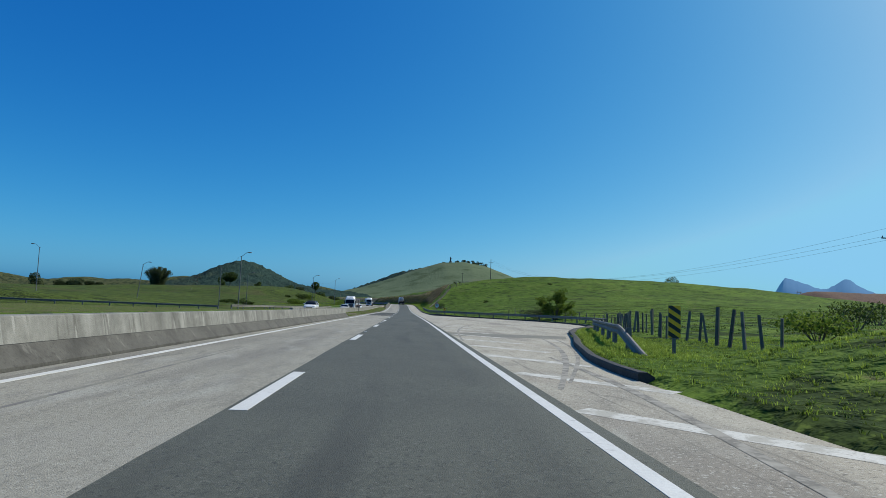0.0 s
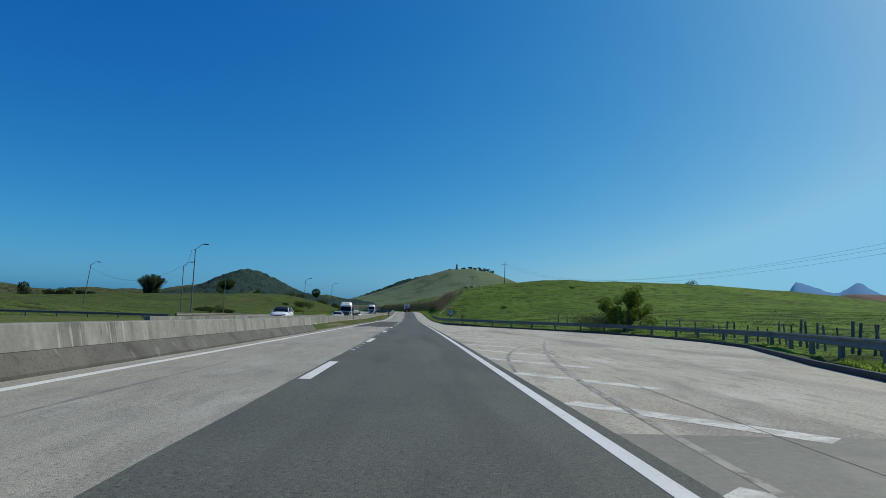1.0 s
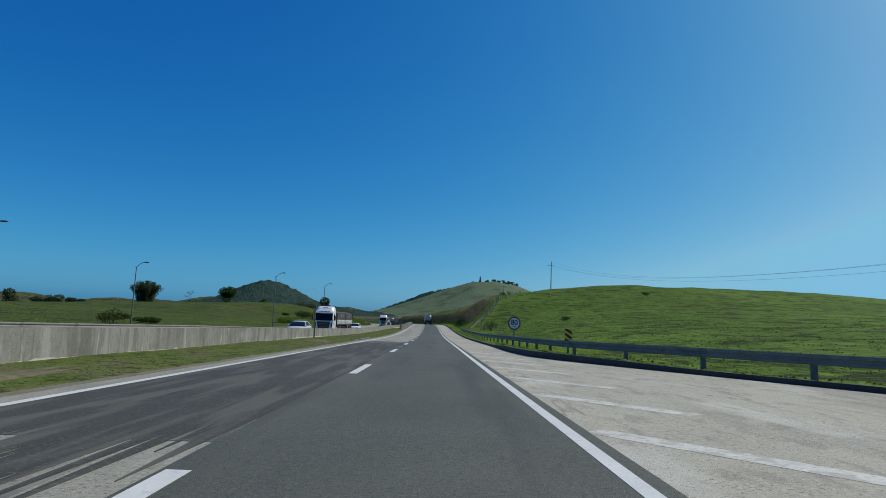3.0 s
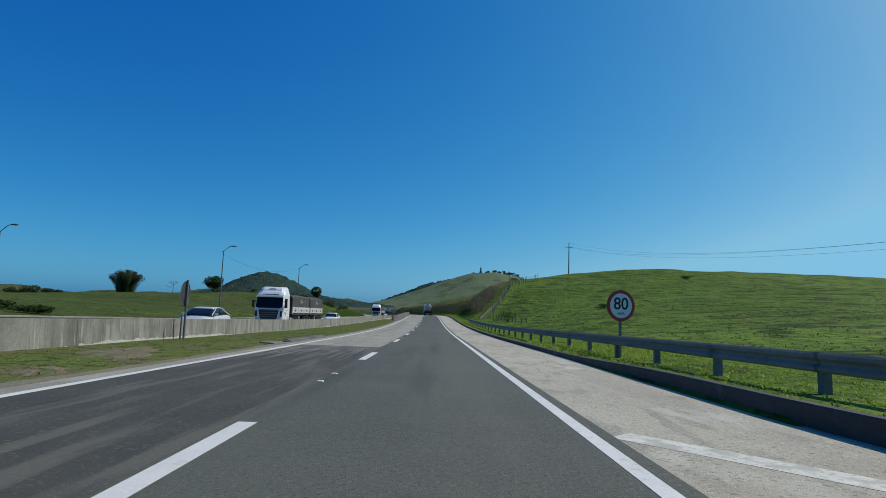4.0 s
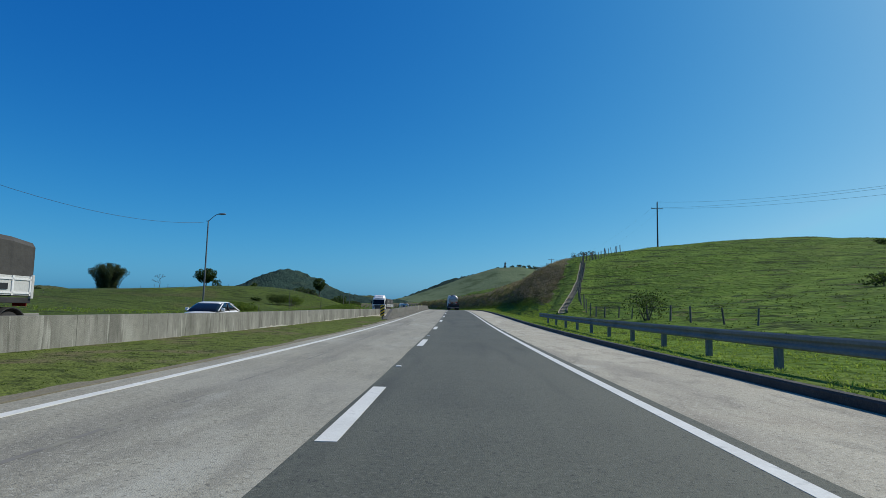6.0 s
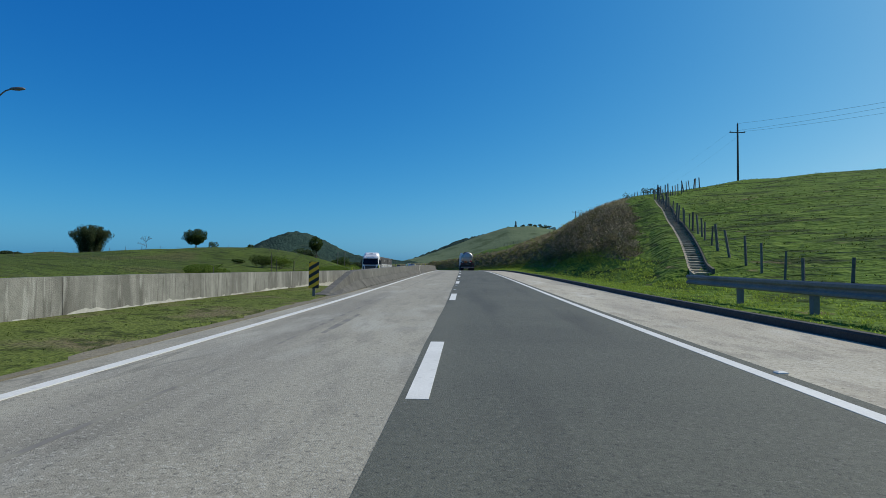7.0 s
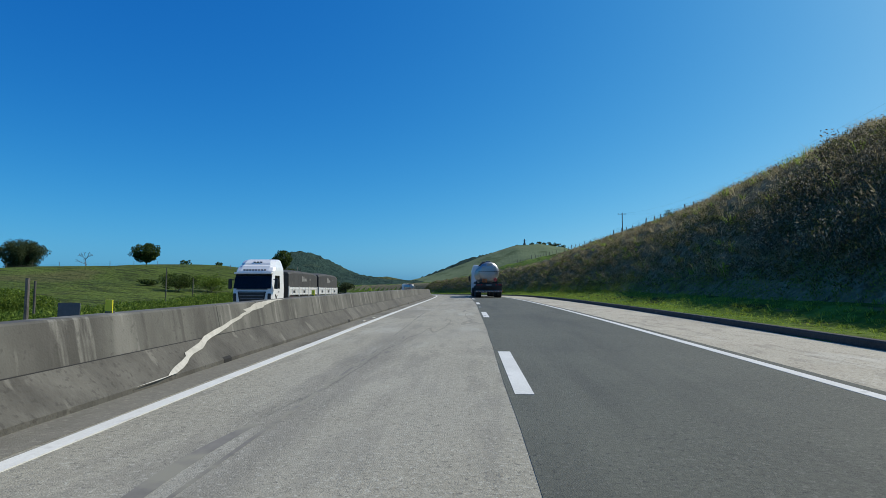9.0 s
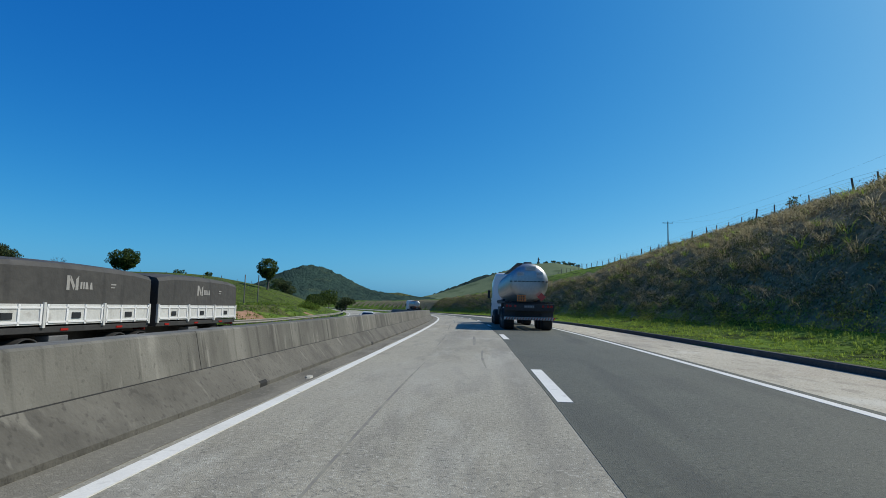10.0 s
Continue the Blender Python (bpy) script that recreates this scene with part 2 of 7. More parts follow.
def cracked(m, colour, scale, width, stretch=(1, 1, 1), amount=0.8, broken=0.5):
    """Thin meandering lines of another colour, broken up by a second noise."""
    nodes, links = m.node_tree.nodes, m.node_tree.links
    shader = nodes["Principled BSDF"]
    below = shader.inputs["Base Color"].links[0].from_socket
    mapping = nodes.new("ShaderNodeMapping")
    mapping.inputs["Scale"].default_value = stretch
    links.new(nodes.new("ShaderNodeNewGeometry").outputs["Position"], mapping.inputs["Vector"])
    factors = []
    for size, detail in ((scale, 4.0), (scale * 0.6, 2.0)):
        tex = nodes.new("ShaderNodeTexNoise")
        tex.inputs["Scale"].default_value, tex.inputs["Detail"].default_value = size, detail
        links.new(mapping.outputs["Vector"], tex.inputs["Vector"])
        factors.append(tex.outputs["Fac"])
    away = nodes.new("ShaderNodeMath")
    away.operation = "SUBTRACT"
    links.new(factors[0], away.inputs[0])
    away.inputs[1].default_value = 0.5
    size = nodes.new("ShaderNodeMath")
    size.operation = "ABSOLUTE"
    links.new(away.outputs[0], size.inputs[0])
    thin = nodes.new("ShaderNodeMapRange")
    thin.inputs["From Min"].default_value, thin.inputs["From Max"].default_value = width, 0.0
    thin.inputs["To Max"].default_value = amount
    links.new(size.outputs[0], thin.inputs["Value"])
    gaps = nodes.new("ShaderNodeMapRange")
    gaps.inputs["From Min"].default_value, gaps.inputs["From Max"].default_value = broken, broken + 0.05
    links.new(factors[1], gaps.inputs["Value"])
    both = nodes.new("ShaderNodeMath")
    both.operation = "MULTIPLY"
    links.new(thin.outputs["Result"], both.inputs[0])
    links.new(gaps.outputs["Result"], both.inputs[1])
    mix = nodes.new("ShaderNodeMix")
    mix.data_type = "RGBA"
    links.new(both.outputs[0], mix.inputs["Factor"])
    links.new(below, mix.inputs["A"])
    mix.inputs["B"].default_value = (*colour, 1)
    links.new(mix.outputs["Result"], shader.inputs["Base Color"])
    return m


ASPHALT_NEW = layered(layered(layered(layered(material("dark asphalt", (0.036, 0.038, 0.029), (0.102, 0.106, 0.079), 0.78, (0.35, 26.0), (0.40, 0.75), 0.8, 90.0), (0.112, 0.114, 0.085), 0.25, 0.50, 0.72, (1.6, 0.08, 1)), (0.15, 0.15, 0.125), 30.0, 0.58, 0.66, amount=0.6), (0.022, 0.023, 0.019), 24.0, 0.60, 0.68, amount=0.7), (0.042, 0.043, 0.034), 0.8, 0.54, 0.70, (1.5, 0.12, 1), amount=0.6)
ASPHALT_OLD = cracked(layered(layered(layered(layered(layered(layered(material("worn grey asphalt", (0.183, 0.172, 0.132), (0.335, 0.316, 0.248), 0.85, (0.3, 20.0), (0.4, 0.75), 0.8, 90.0), (0.115, 0.108, 0.092), 0.5, 0.52, 0.66, (1.3, 0.07, 1), amount=0.5), (0.38, 0.372, 0.315), 1.1, 0.55, 0.68, (1, 0.25, 1), amount=0.6), (0.16, 0.152, 0.125), 3.4, 0.52, 0.64, (1, 0.22, 1), amount=0.4), (0.46, 0.445, 0.38), 32.0, 0.57, 0.65, amount=0.5), (0.085, 0.080, 0.066), 26.0, 0.58, 0.66, amount=0.6), (0.30, 0.288, 0.24), 0.16, 0.5, 0.7, amount=0.5), (0.09, 0.085, 0.07), 0.5, 0.008, (1.0, 0.10, 1), 0.5, 0.54)
ASPHALT_PATCH = layered(layered(material("fresh black asphalt patch", (0.028, 0.028, 0.022), (0.060, 0.059, 0.048), 0.88, (0.8, 26.0), (0.5, 0.6), 0.6, 80.0), (0.105, 0.102, 0.080), 1.6, 0.48, 0.60, (2.0, 0.16, 1), amount=0.8), (0.15, 0.145, 0.115), 22.0, 0.58, 0.66, amount=0.5)
SHOULDER = cracked(layered(layered(layered(layered(layered(layered(material("pale worn paving", (0.275, 0.250, 0.190), (0.46, 0.425, 0.330), 0.88, (0.25, 16.0), (0.5, 0.65), 0.8, 80.0), (0.19, 0.172, 0.142), 0.35, 0.52, 0.68, (1, 0.2, 1), amount=0.8), (0.54, 0.53, 0.455), 0.9, 0.58, 0.70, (1, 0.4, 1), amount=0.6), (0.21, 0.192, 0.152), 2.8, 0.53, 0.64, (1, 0.35, 1), amount=0.5), (0.35, 0.30, 0.22), 0.22, 0.52, 0.66, amount=0.5), (0.58, 0.56, 0.48), 28.0, 0.57, 0.65, amount=0.5), (0.12, 0.11, 0.088), 22.0, 0.58, 0.66, amount=0.65), (0.11, 0.10, 0.08), 0.6, 0.008, (1.0, 0.10, 1), 0.55, 0.52)
PAINT_LINE = layered(material("white road paint", (0.54, 0.535, 0.49), (0.72, 0.715, 0.665), 0.6, (1.5, 30.0), (0.5, 0.5), 0.2, 60.0), (0.40, 0.39, 0.36), 6.0, 0.6, 0.72, amount=0.7)
PAINT_WORN = layered(layered(material("worn road paint", (0.47, 0.455, 0.395), (0.66, 0.645, 0.57), 0.75, (1.2, 25.0), (0.5, 0.5), 0.2, 60.0), (0.38, 0.36, 0.295), 3.0, 0.48, 0.58, amount=0.85), (0.31, 0.29, 0.235), 16.0, 0.56, 0.64, amount=0.7)
TYRE_MARK = layered(layered(material("tyre rubber mark", (0.135, 0.125, 0.102), (0.225, 0.208, 0.172), 0.85, (0.6, 14.0), (0.5, 0.5)), (0.34, 0.32, 0.265), 2.5, 0.46, 0.58, amount=0.9), (0.34, 0.32, 0.265), 14.0, 0.52, 0.60, amount=0.6)
CONCRETE = layered(layered(layered(layered(layered(layered(material("stained concrete", (0.079, 0.077, 0.065), (0.151, 0.146, 0.125), 0.9, (0.5, 7.0), (0.75, 0.25), 0.25, 40.0), (0.044, 0.040, 0.034), 0.9, 0.50, 0.66, (0.3, 1, 0.22), amount=0.6), (0.204, 0.198, 0.171), 1.3, 0.53, 0.66, (0.3, 1, 0.3), amount=0.6), (0.041, 0.039, 0.032), 5.0, 0.56, 0.64, (0.1, 1, 0.09), amount=0.55), (0.250, 0.242, 0.209), 5.5, 0.60, 0.68, (0.1, 1, 0.14), amount=0.6), (0.038, 0.036, 0.030), 14.0, 0.60, 0.68, amount=0.4), (0.053, 0.051, 0.042), 1.6, 0.58, 0.75, (0.3, 0.6, 1.2), amount=0.6)
CONCRETE_DARK = layered(layered(layered(material("grimy concrete", (0.064, 0.060, 0.049), (0.127, 0.121, 0.102), 0.92, (0.8, 12.0), (0.75, 0.3), 0.35, 26.0), (0.042, 0.039, 0.032), 1.4, 0.50, 0.66, amount=0.6), (0.204, 0.195, 0.165), 4.0, 0.61, 0.68, (0.6, 1, 0.4), amount=0.5), (0.036, 0.033, 0.028), 16.0, 0.57, 0.66, amount=0.5)
KERB_DARK = layered(material("black stained kerb", (0.022, 0.022, 0.021), (0.06, 0.058, 0.054), 0.85, (1.0, 14.0), (0.5, 0.5), 0.5, 40.0), (0.15, 0.14, 0.12), 1.5, 0.6, 0.75, amount=0.7)
SOIL_DARK = material("dark red brown soil", (0.070, 0.036, 0.022), (0.155, 0.085, 0.050), 0.95, (0.05, 0.6), (0.5, 0.5), 0.6, 2.0)
SOIL = material("red soil", (0.16, 0.085, 0.05), (0.33, 0.19, 0.11), 0.95, (0.4, 5.0), (0.5, 0.5), 0.5, 10.0)
DIRT = material("grey brown dirt", (0.12, 0.105, 0.07), (0.22, 0.195, 0.135), 0.95, (0.8, 9.0), (0.5, 0.5), 0.5, 20.0)
EARTH = layered(material("bare brown earth", (0.10, 0.075, 0.040), (0.19, 0.150, 0.090), 0.95, (0.8, 9.0), (0.5, 0.5), 0.5, 20.0), (0.07, 0.095, 0.022), 2.2, 0.47, 0.60, amount=0.85)
# level dark and pale bands paint shaded and lit steps of the terracettes
GRASS = layered(layered(layered(layered(layered(layered(layered(material("pasture", (0.040, 0.074, 0.008), (0.108, 0.185, 0.020), 0.95, (0.10, 2.4), (0.55, 0.45), 0.8, 1.6, spec=0.1), (0.135, 0.215, 0.028), 0.045, 0.48, 0.64, amount=0.6), (0.034, 0.060, 0.008), 0.55, 0.52, 0.62, (1.3, 0.40, 1), amount=0.45), (0.105, 0.125, 0.030), 0.09, 0.54, 0.68, amount=0.5), (0.020, 0.034, 0.006), 0.75, 0.55, 0.60, (0.30, 0.30, 3.6), amount=0.85), (0.150, 0.220, 0.036), 1.1, 0.57, 0.63, (0.35, 0.35, 3.0), amount=0.6), (0.130, 0.185, 0.032), 5.0, 0.56, 0.64, amount=0.4), (0.15, 0.120, 0.060), 1.2, 0.66, 0.70, (0.5, 0.3, 3.0), amount=0.8)
# browner grass of the left slope, also darkened to offset its strong sunlight
PASTURE_DARKENED = layered(layered(layered(layered(layered(material("dull grazed pasture", (0.030, 0.046, 0.009), (0.078, 0.112, 0.021), 0.95, (0.08, 2.0), (0.4, 0.8), 1.0, 1.4, spec=0.1), (0.100, 0.140, 0.026), 0.03, 0.48, 0.62, amount=0.6), (0.095, 0.084, 0.038), 0.05, 0.53, 0.64, (1, 0.5, 1), amount=0.65), (0.022, 0.032, 0.008), 0.45, 0.51, 0.60, (0.35, 1.2, 2.0), amount=0.8), (0.105, 0.130, 0.030), 4.0, 0.56, 0.64, amount=0.5), (0.020, 0.024, 0.008), 1.6, 0.59, 0.64, (0.4, 0.9, 3.0), amount=0.8)
MEDIAN_GRASS = layered(layered(layered(material("dull mown grass", (0.056, 0.078, 0.016), (0.135, 0.165, 0.040), 0.95, (0.4, 6.0), (0.4, 0.7), 1.0, 12.0, spec=0.1), (0.145, 0.118, 0.070), 0.55, 0.52, 0.63, amount=0.8), (0.038, 0.050, 0.013), 2.2, 0.53, 0.62, amount=0.8), (0.13, 0.17, 0.035), 7.0, 0.57, 0.65, amount=0.6)

STEEL = layered(layered(material("galvanised steel", (0.165, 0.155, 0.135), (0.28, 0.265, 0.235), 0.75, (0.8, 12.0), (0.5, 0.5), 0.1, 30.0, metal=0.0, spec=0.3), (0.17, 0.145, 0.105), 1.6, 0.54, 0.70, amount=0.6), (0.11, 0.103, 0.088), 3.0, 0.54, 0.68, (1, 0.3, 1), amount=0.5)
STEEL_DULL = material("dull grey steel", (0.10, 0.10, 0.10), (0.20, 0.20, 0.20), 0.6, (2.0, 14.0), (0.5, 0.5), metal=0.4)
WOOD_POST = layered(material("weathered fence wood", (0.085, 0.075, 0.062), (0.20, 0.18, 0.15), 0.9, (1.5, 22.0), (0.5, 0.5), 0.5, 40.0, stretch=(1, 1, 0.15), random=0.35), (0.05, 0.045, 0.04), 3.0, 0.55, 0.7, amount=0.7)
WIRE = material("dark cable", (0.03, 0.03, 0.03), (0.06, 0.06, 0.06), 0.6, (2.0, 9.0))
SIGN_WHITE = material("white sign sheeting", (0.66, 0.66, 0.66), (0.76, 0.76, 0.76), 0.4, (2.0, 20.0), local=True)
SIGN_RED = material("red sign sheeting", (0.33, 0.018, 0.015), (0.45, 0.03, 0.025), 0.4, (2.0, 20.0), local=True)
SIGN_BLACK = material("black sign sheeting", (0.012, 0.012, 0.012), (0.025, 0.025, 0.025), 0.5, (2.0, 20.0), local=True)
SIGN_YELLOW = material("amber sign sheeting", (0.86, 0.42, 0.012), (0.95, 0.50, 0.016), 0.45, (2.0, 20.0), local=True)
SIGN_BACK = material("grey sign back", (0.07, 0.075, 0.08), (0.13, 0.135, 0.14), 0.6, (2.0, 14.0), local=True)
REFLECTOR = material("yellow reflector", (0.62, 0.56, 0.02), (0.78, 0.70, 0.04), 0.35, (3.0, 20.0), local=True)
BARK = material("tree bark", (0.06, 0.048, 0.036), (0.15, 0.125, 0.10), 0.95, (1.5, 14.0), (0.5, 0.5), 0.6, 20.0, stretch=(1, 1, 0.2))
LEAF = material("tree leaves", (0.032, 0.056, 0.011), (0.14, 0.19, 0.036), 0.75, (0.35, 3.0), (0.4, 0.3), random=0.5, island=True, thin=0.45, spec=0.25)
LEAF_LIGHT = material("light shrub leaves", (0.085, 0.135, 0.018), (0.27, 0.36, 0.060), 0.75, (0.5, 3.0), (0.4, 0.3), random=0.5, island=True, thin=0.5, spec=0.2)
LEAF_BLUE = material("grey green leaves", (0.045, 0.064, 0.026), (0.15, 0.185, 0.078), 0.8, (0.35, 3.0), (0.4, 0.3), random=0.45, island=True, thin=0.45, spec=0.2)
BLADES = material("green grass blades", (0.19, 0.27, 0.036), (0.52, 0.66, 0.14), 0.8, (0.4, 3.0), (0.35, 0.25), random=0.5, island=True, thin=0.5, spec=0.2)
BLADES_SHORT = material("short mown grass blades", (0.055, 0.088, 0.012), (0.20, 0.285, 0.052), 0.85, (0.5, 3.0), (0.35, 0.25), random=0.5, island=True, thin=0.45, spec=0.15)
BLADES_DRY = material("dry grass blades", (0.24, 0.205, 0.115), (0.66, 0.58, 0.38), 0.85, (0.4, 3.0), (0.35, 0.25), random=0.5, island=True, thin=0.5, spec=0.15)
BLADES_STRAW = material("short straw grass", (0.22, 0.20, 0.115), (0.60, 0.55, 0.34), 0.85, (0.25, 2.0), (0.4, 0.25), random=0.5, island=True, thin=0.5, spec=0.1)
BRUSH = material("dry brown brush leaves", (0.100, 0.088, 0.058), (0.46, 0.41, 0.29), 0.9, (0.5, 3.0), (0.4, 0.25), random=0.65, island=True, thin=0.45, spec=0.1)
BRUSH_OLIVE = material("olive brush leaves", (0.060, 0.068, 0.024), (0.25, 0.25, 0.10), 0.85, (0.5, 3.0), (0.4, 0.25), random=0.6, island=True, thin=0.4, spec=0.15)
# forest green shifted to blue: aerial haze mixed into the base colour
FOREST = layered(material("distant forest", (0.013, 0.030, 0.028), (0.044, 0.076, 0.060), 0.95, (0.03, 0.12), (0.5, 0.5), 1.0, 0.15, spec=0.05), (0.066, 0.085, 0.05), 0.012, 0.58, 0.7, amount=0.7)
# grass paled and greyed, with the hill's haze put into its colours
FAR_GRASS = layered(layered(material("distant pasture", (0.088, 0.122, 0.066), (0.150, 0.188, 0.106), 0.95, (0.008, 0.08), (0.5, 0.5), 0.4, 0.1, spec=0.05), (0.050, 0.076, 0.034), 0.012, 0.54, 0.64, (1, 1, 3), amount=0.6), (0.16, 0.150, 0.098), 0.006, 0.6, 0.75, amount=0.5)

SCRUB_GROUND = layered(layered(layered(material("dry scrub ground", (0.080, 0.072, 0.040), (0.25, 0.225, 0.130), 0.95, (0.35, 4.0), (0.45, 0.55), 1.0, 6.0, spec=0.1), (0.10, 0.115, 0.036), 0.5, 0.55, 0.7, amount=0.6), (0.33, 0.295, 0.19), 2.6, 0.54, 0.66, amount=0.6), (0.045, 0.040, 0.024), 1.1, 0.56, 0.64, amount=0.7)
EFFLORESCENCE = material("pale mineral stain", (0.32, 0.305, 0.26), (0.56, 0.54, 0.48), 0.9, (2.5, 14.0), (0.5, 0.5))
SEAM = layered(material("dark tar seam", (0.13, 0.122, 0.106), (0.20, 0.188, 0.163), 0.85, (0.8, 12.0), (0.5, 0.5)), (0.22, 0.21, 0.165), 1.8, 0.46, 0.56, amount=1.0)

SCRUB_FAR = layered(layered(material("distant scrub", (0.045, 0.056, 0.024), (0.115, 0.125, 0.055), 0.95, (0.03, 0.3), (0.5, 0.5), 1.0, 0.3, spec=0.05), (0.022, 0.034, 0.016), 0.09, 0.50, 0.58, (1, 0.6, 1), amount=0.9), (0.17, 0.14, 0.085), 0.03, 0.6, 0.7, amount=0.7)
CONCRETE_PALE = layered(layered(layered(layered(layered(material("pale stained concrete", (0.150, 0.146, 0.125), (0.260, 0.253, 0.218), 0.9, (0.5, 8.0), (0.6, 0.5), 0.6, 40.0), (0.090, 0.085, 0.070), 1.1, 0.49, 0.64, (0.2, 1, 0.16), amount=0.6), (0.37, 0.36, 0.315), 1.8, 0.54, 0.66, (0.15, 1, 0.2), amount=0.55), (0.080, 0.075, 0.060), 7.0, 0.54, 0.63, (0.12, 1, 0.06), amount=0.55), (0.45, 0.44, 0.39), 7.0, 0.59, 0.68, (0.12, 1, 0.10), amount=0.55), (0.10, 0.096, 0.08), 1.1, 0.58, 0.72, (0.3, 0.5, 1.4), amount=0.5)
CRACK = material("fine dark crack", (0.15, 0.138, 0.107), (0.25, 0.23, 0.18), 0.9, (1.0, 12.0), (0.5, 0.5))
ASPHALT_WORN = layered(layered(layered(material("half worn dark asphalt", (0.062, 0.060, 0.047), (0.125, 0.121, 0.096), 0.8, (0.6, 22.0), (0.5, 0.6), 0.6, 80.0), (0.19, 0.182, 0.142), 1.2, 0.52, 0.64, (2.4, 0.10, 1), amount=0.7), (0.034, 0.033, 0.027), 2.6, 0.52, 0.62, (1.4, 0.25, 1), amount=0.6), (0.20, 0.19, 0.15), 24.0, 0.58, 0.66, amount=0.5)
BAY_STRIP = layered(material("grey trench repair", (0.150, 0.143, 0.112), (0.235, 0.226, 0.178), 0.88, (0.4, 18.0), (0.5, 0.5), 0.4, 90.0), (0.30, 0.285, 0.22), 1.2, 0.56, 0.7, amount=0.6)
GUTTER = layered(layered(material("grimy gutter paving", (0.105, 0.098, 0.078), (0.19, 0.178, 0.142), 0.9, (0.5, 18.0), (0.5, 0.6), 0.7, 70.0), (0.065, 0.060, 0.047), 1.5, 0.50, 0.64, (1, 0.3, 1), amount=0.6), (0.26, 0.245, 0.20), 20.0, 0.58, 0.66, amount=0.5)
PALE_CHIP = material("pale broken concrete", (0.30, 0.29, 0.25), (0.44, 0.425, 0.37), 0.9, (3.0, 30.0))
DRAIN = layered(layered(material("sandy worn concrete", (0.26, 0.215, 0.135), (0.46, 0.39, 0.26), 0.92, (0.9, 10.0), (0.5, 0.5), 0.6, 35.0), (0.15, 0.125, 0.080), 2.0, 0.52, 0.66, amount=0.7), (0.11, 0.125, 0.035), 1.1, 0.58, 0.68, amount=0.6)
# flat black: painted shade inside the drain slots, and the joint line
HOLE = material("black damp hole", (0.010, 0.010, 0.009), (0.022, 0.021, 0.019), 0.9, (2.0, 20.0))
# darker than DRAIN: the wall's shaded side put into the base colour, green blotches
DRAIN_WALL_SHADED = layered(material("mossy dark concrete", (0.060, 0.054, 0.038), (0.130, 0.115, 0.080), 0.92, (0.9, 10.0), (0.5, 0.5), 0.6, 35.0), (0.045, 0.060, 0.018), 1.5, 0.50, 0.66, amount=0.7)


# ---- mesh kit ----
def mesh_object(name, verts, faces, mat, parent=None, label="", flat=True):
    me = bpy.data.meshes.new(name)
    me.from_pydata([tuple(v) for v in verts], [], faces)
    me.materials.append(mat)
    if not flat:
        me.polygons.foreach_set("use_smooth", [True] * len(me.polygons))
    me.update()
    ob = new(name, me)
    ob.parent = parent
    if label:
        ob["label"] = label
    return ob


def part(name, bm, mat, parent=None, label="", soft=False):
    """Links a bmesh as one mesh object under a thing or a part."""
    me = bpy.data.meshes.new(name)
    if soft:
        for f in bm.faces:
            f.smooth = True
    bm.normal_update()
    bm.to_mesh(me)
    bm.free()
    me.materials.append(mat)
    ob = new(name, me)
    ob.parent = parent
    if label:
        ob["label"] = label
    return ob


def same_mesh(ob, m, parent=None):
    """Another part on the same mesh, at the pose m."""
    o = new(ob.name.split(".")[0], ob.data)
    o.parent = parent or ob.parent
    o.matrix_basis = m
    if "label" in ob:
        o["label"] = ob["label"]
    return o


def empty(name, m=None, label="", category="", group="", kind=""):
    ob = new(name)
    ob.empty_display_size = 0.3
    if m is not None:
        ob.matrix_basis = m
    return tagged(ob, label, category, group, kind)


def box(bm, centre, size, bevel=0.0, turn=None):
    m = Matrix.Translation(centre) @ (turn.to_4x4() if turn else Matrix.Identity(4)) @ Matrix.Diagonal((*size, 1))
    made = bmesh.ops.create_cube(bm, size=1.0, matrix=m)["verts"]
    if bevel:
        edges = list({e for v in made for e in v.link_edges})
        bmesh.ops.bevel(bm, geom=edges, offset=bevel, segments=2, affect="EDGES", profile=0.6)
    return bm


def rod(bm, a, b, r, r2=None, seg=10):
    a, b = Vector(a), Vector(b)
    d = b - a
    m = Matrix.Translation((a + b) / 2) @ d.to_track_quat("Z", "Y").to_matrix().to_4x4()
    bmesh.ops.create_cone(bm, cap_ends=True, segments=seg, radius1=r, radius2=r if r2 is None else r2, depth=d.length, matrix=m)
    return bm


def loft(bm, rings, closed=True, caps=True):
    """Skin between rings of equal numbers of points."""
    rows = [[bm.verts.new(p) for p in ring] for ring in rings]
    n = len(rows[0])
    for a, b in zip(rows, rows[1:]):
        for i in range(n if closed else n - 1):
            j = (i + 1) % n
            bm.faces.new((a[i], a[j], b[j], b[i]))
    if caps and closed:
        bm.faces.new(list(reversed(rows[0])))
        bm.faces.new(rows[-1])
    bmesh.ops.recalc_face_normals(bm, faces=bm.faces)
    return bm


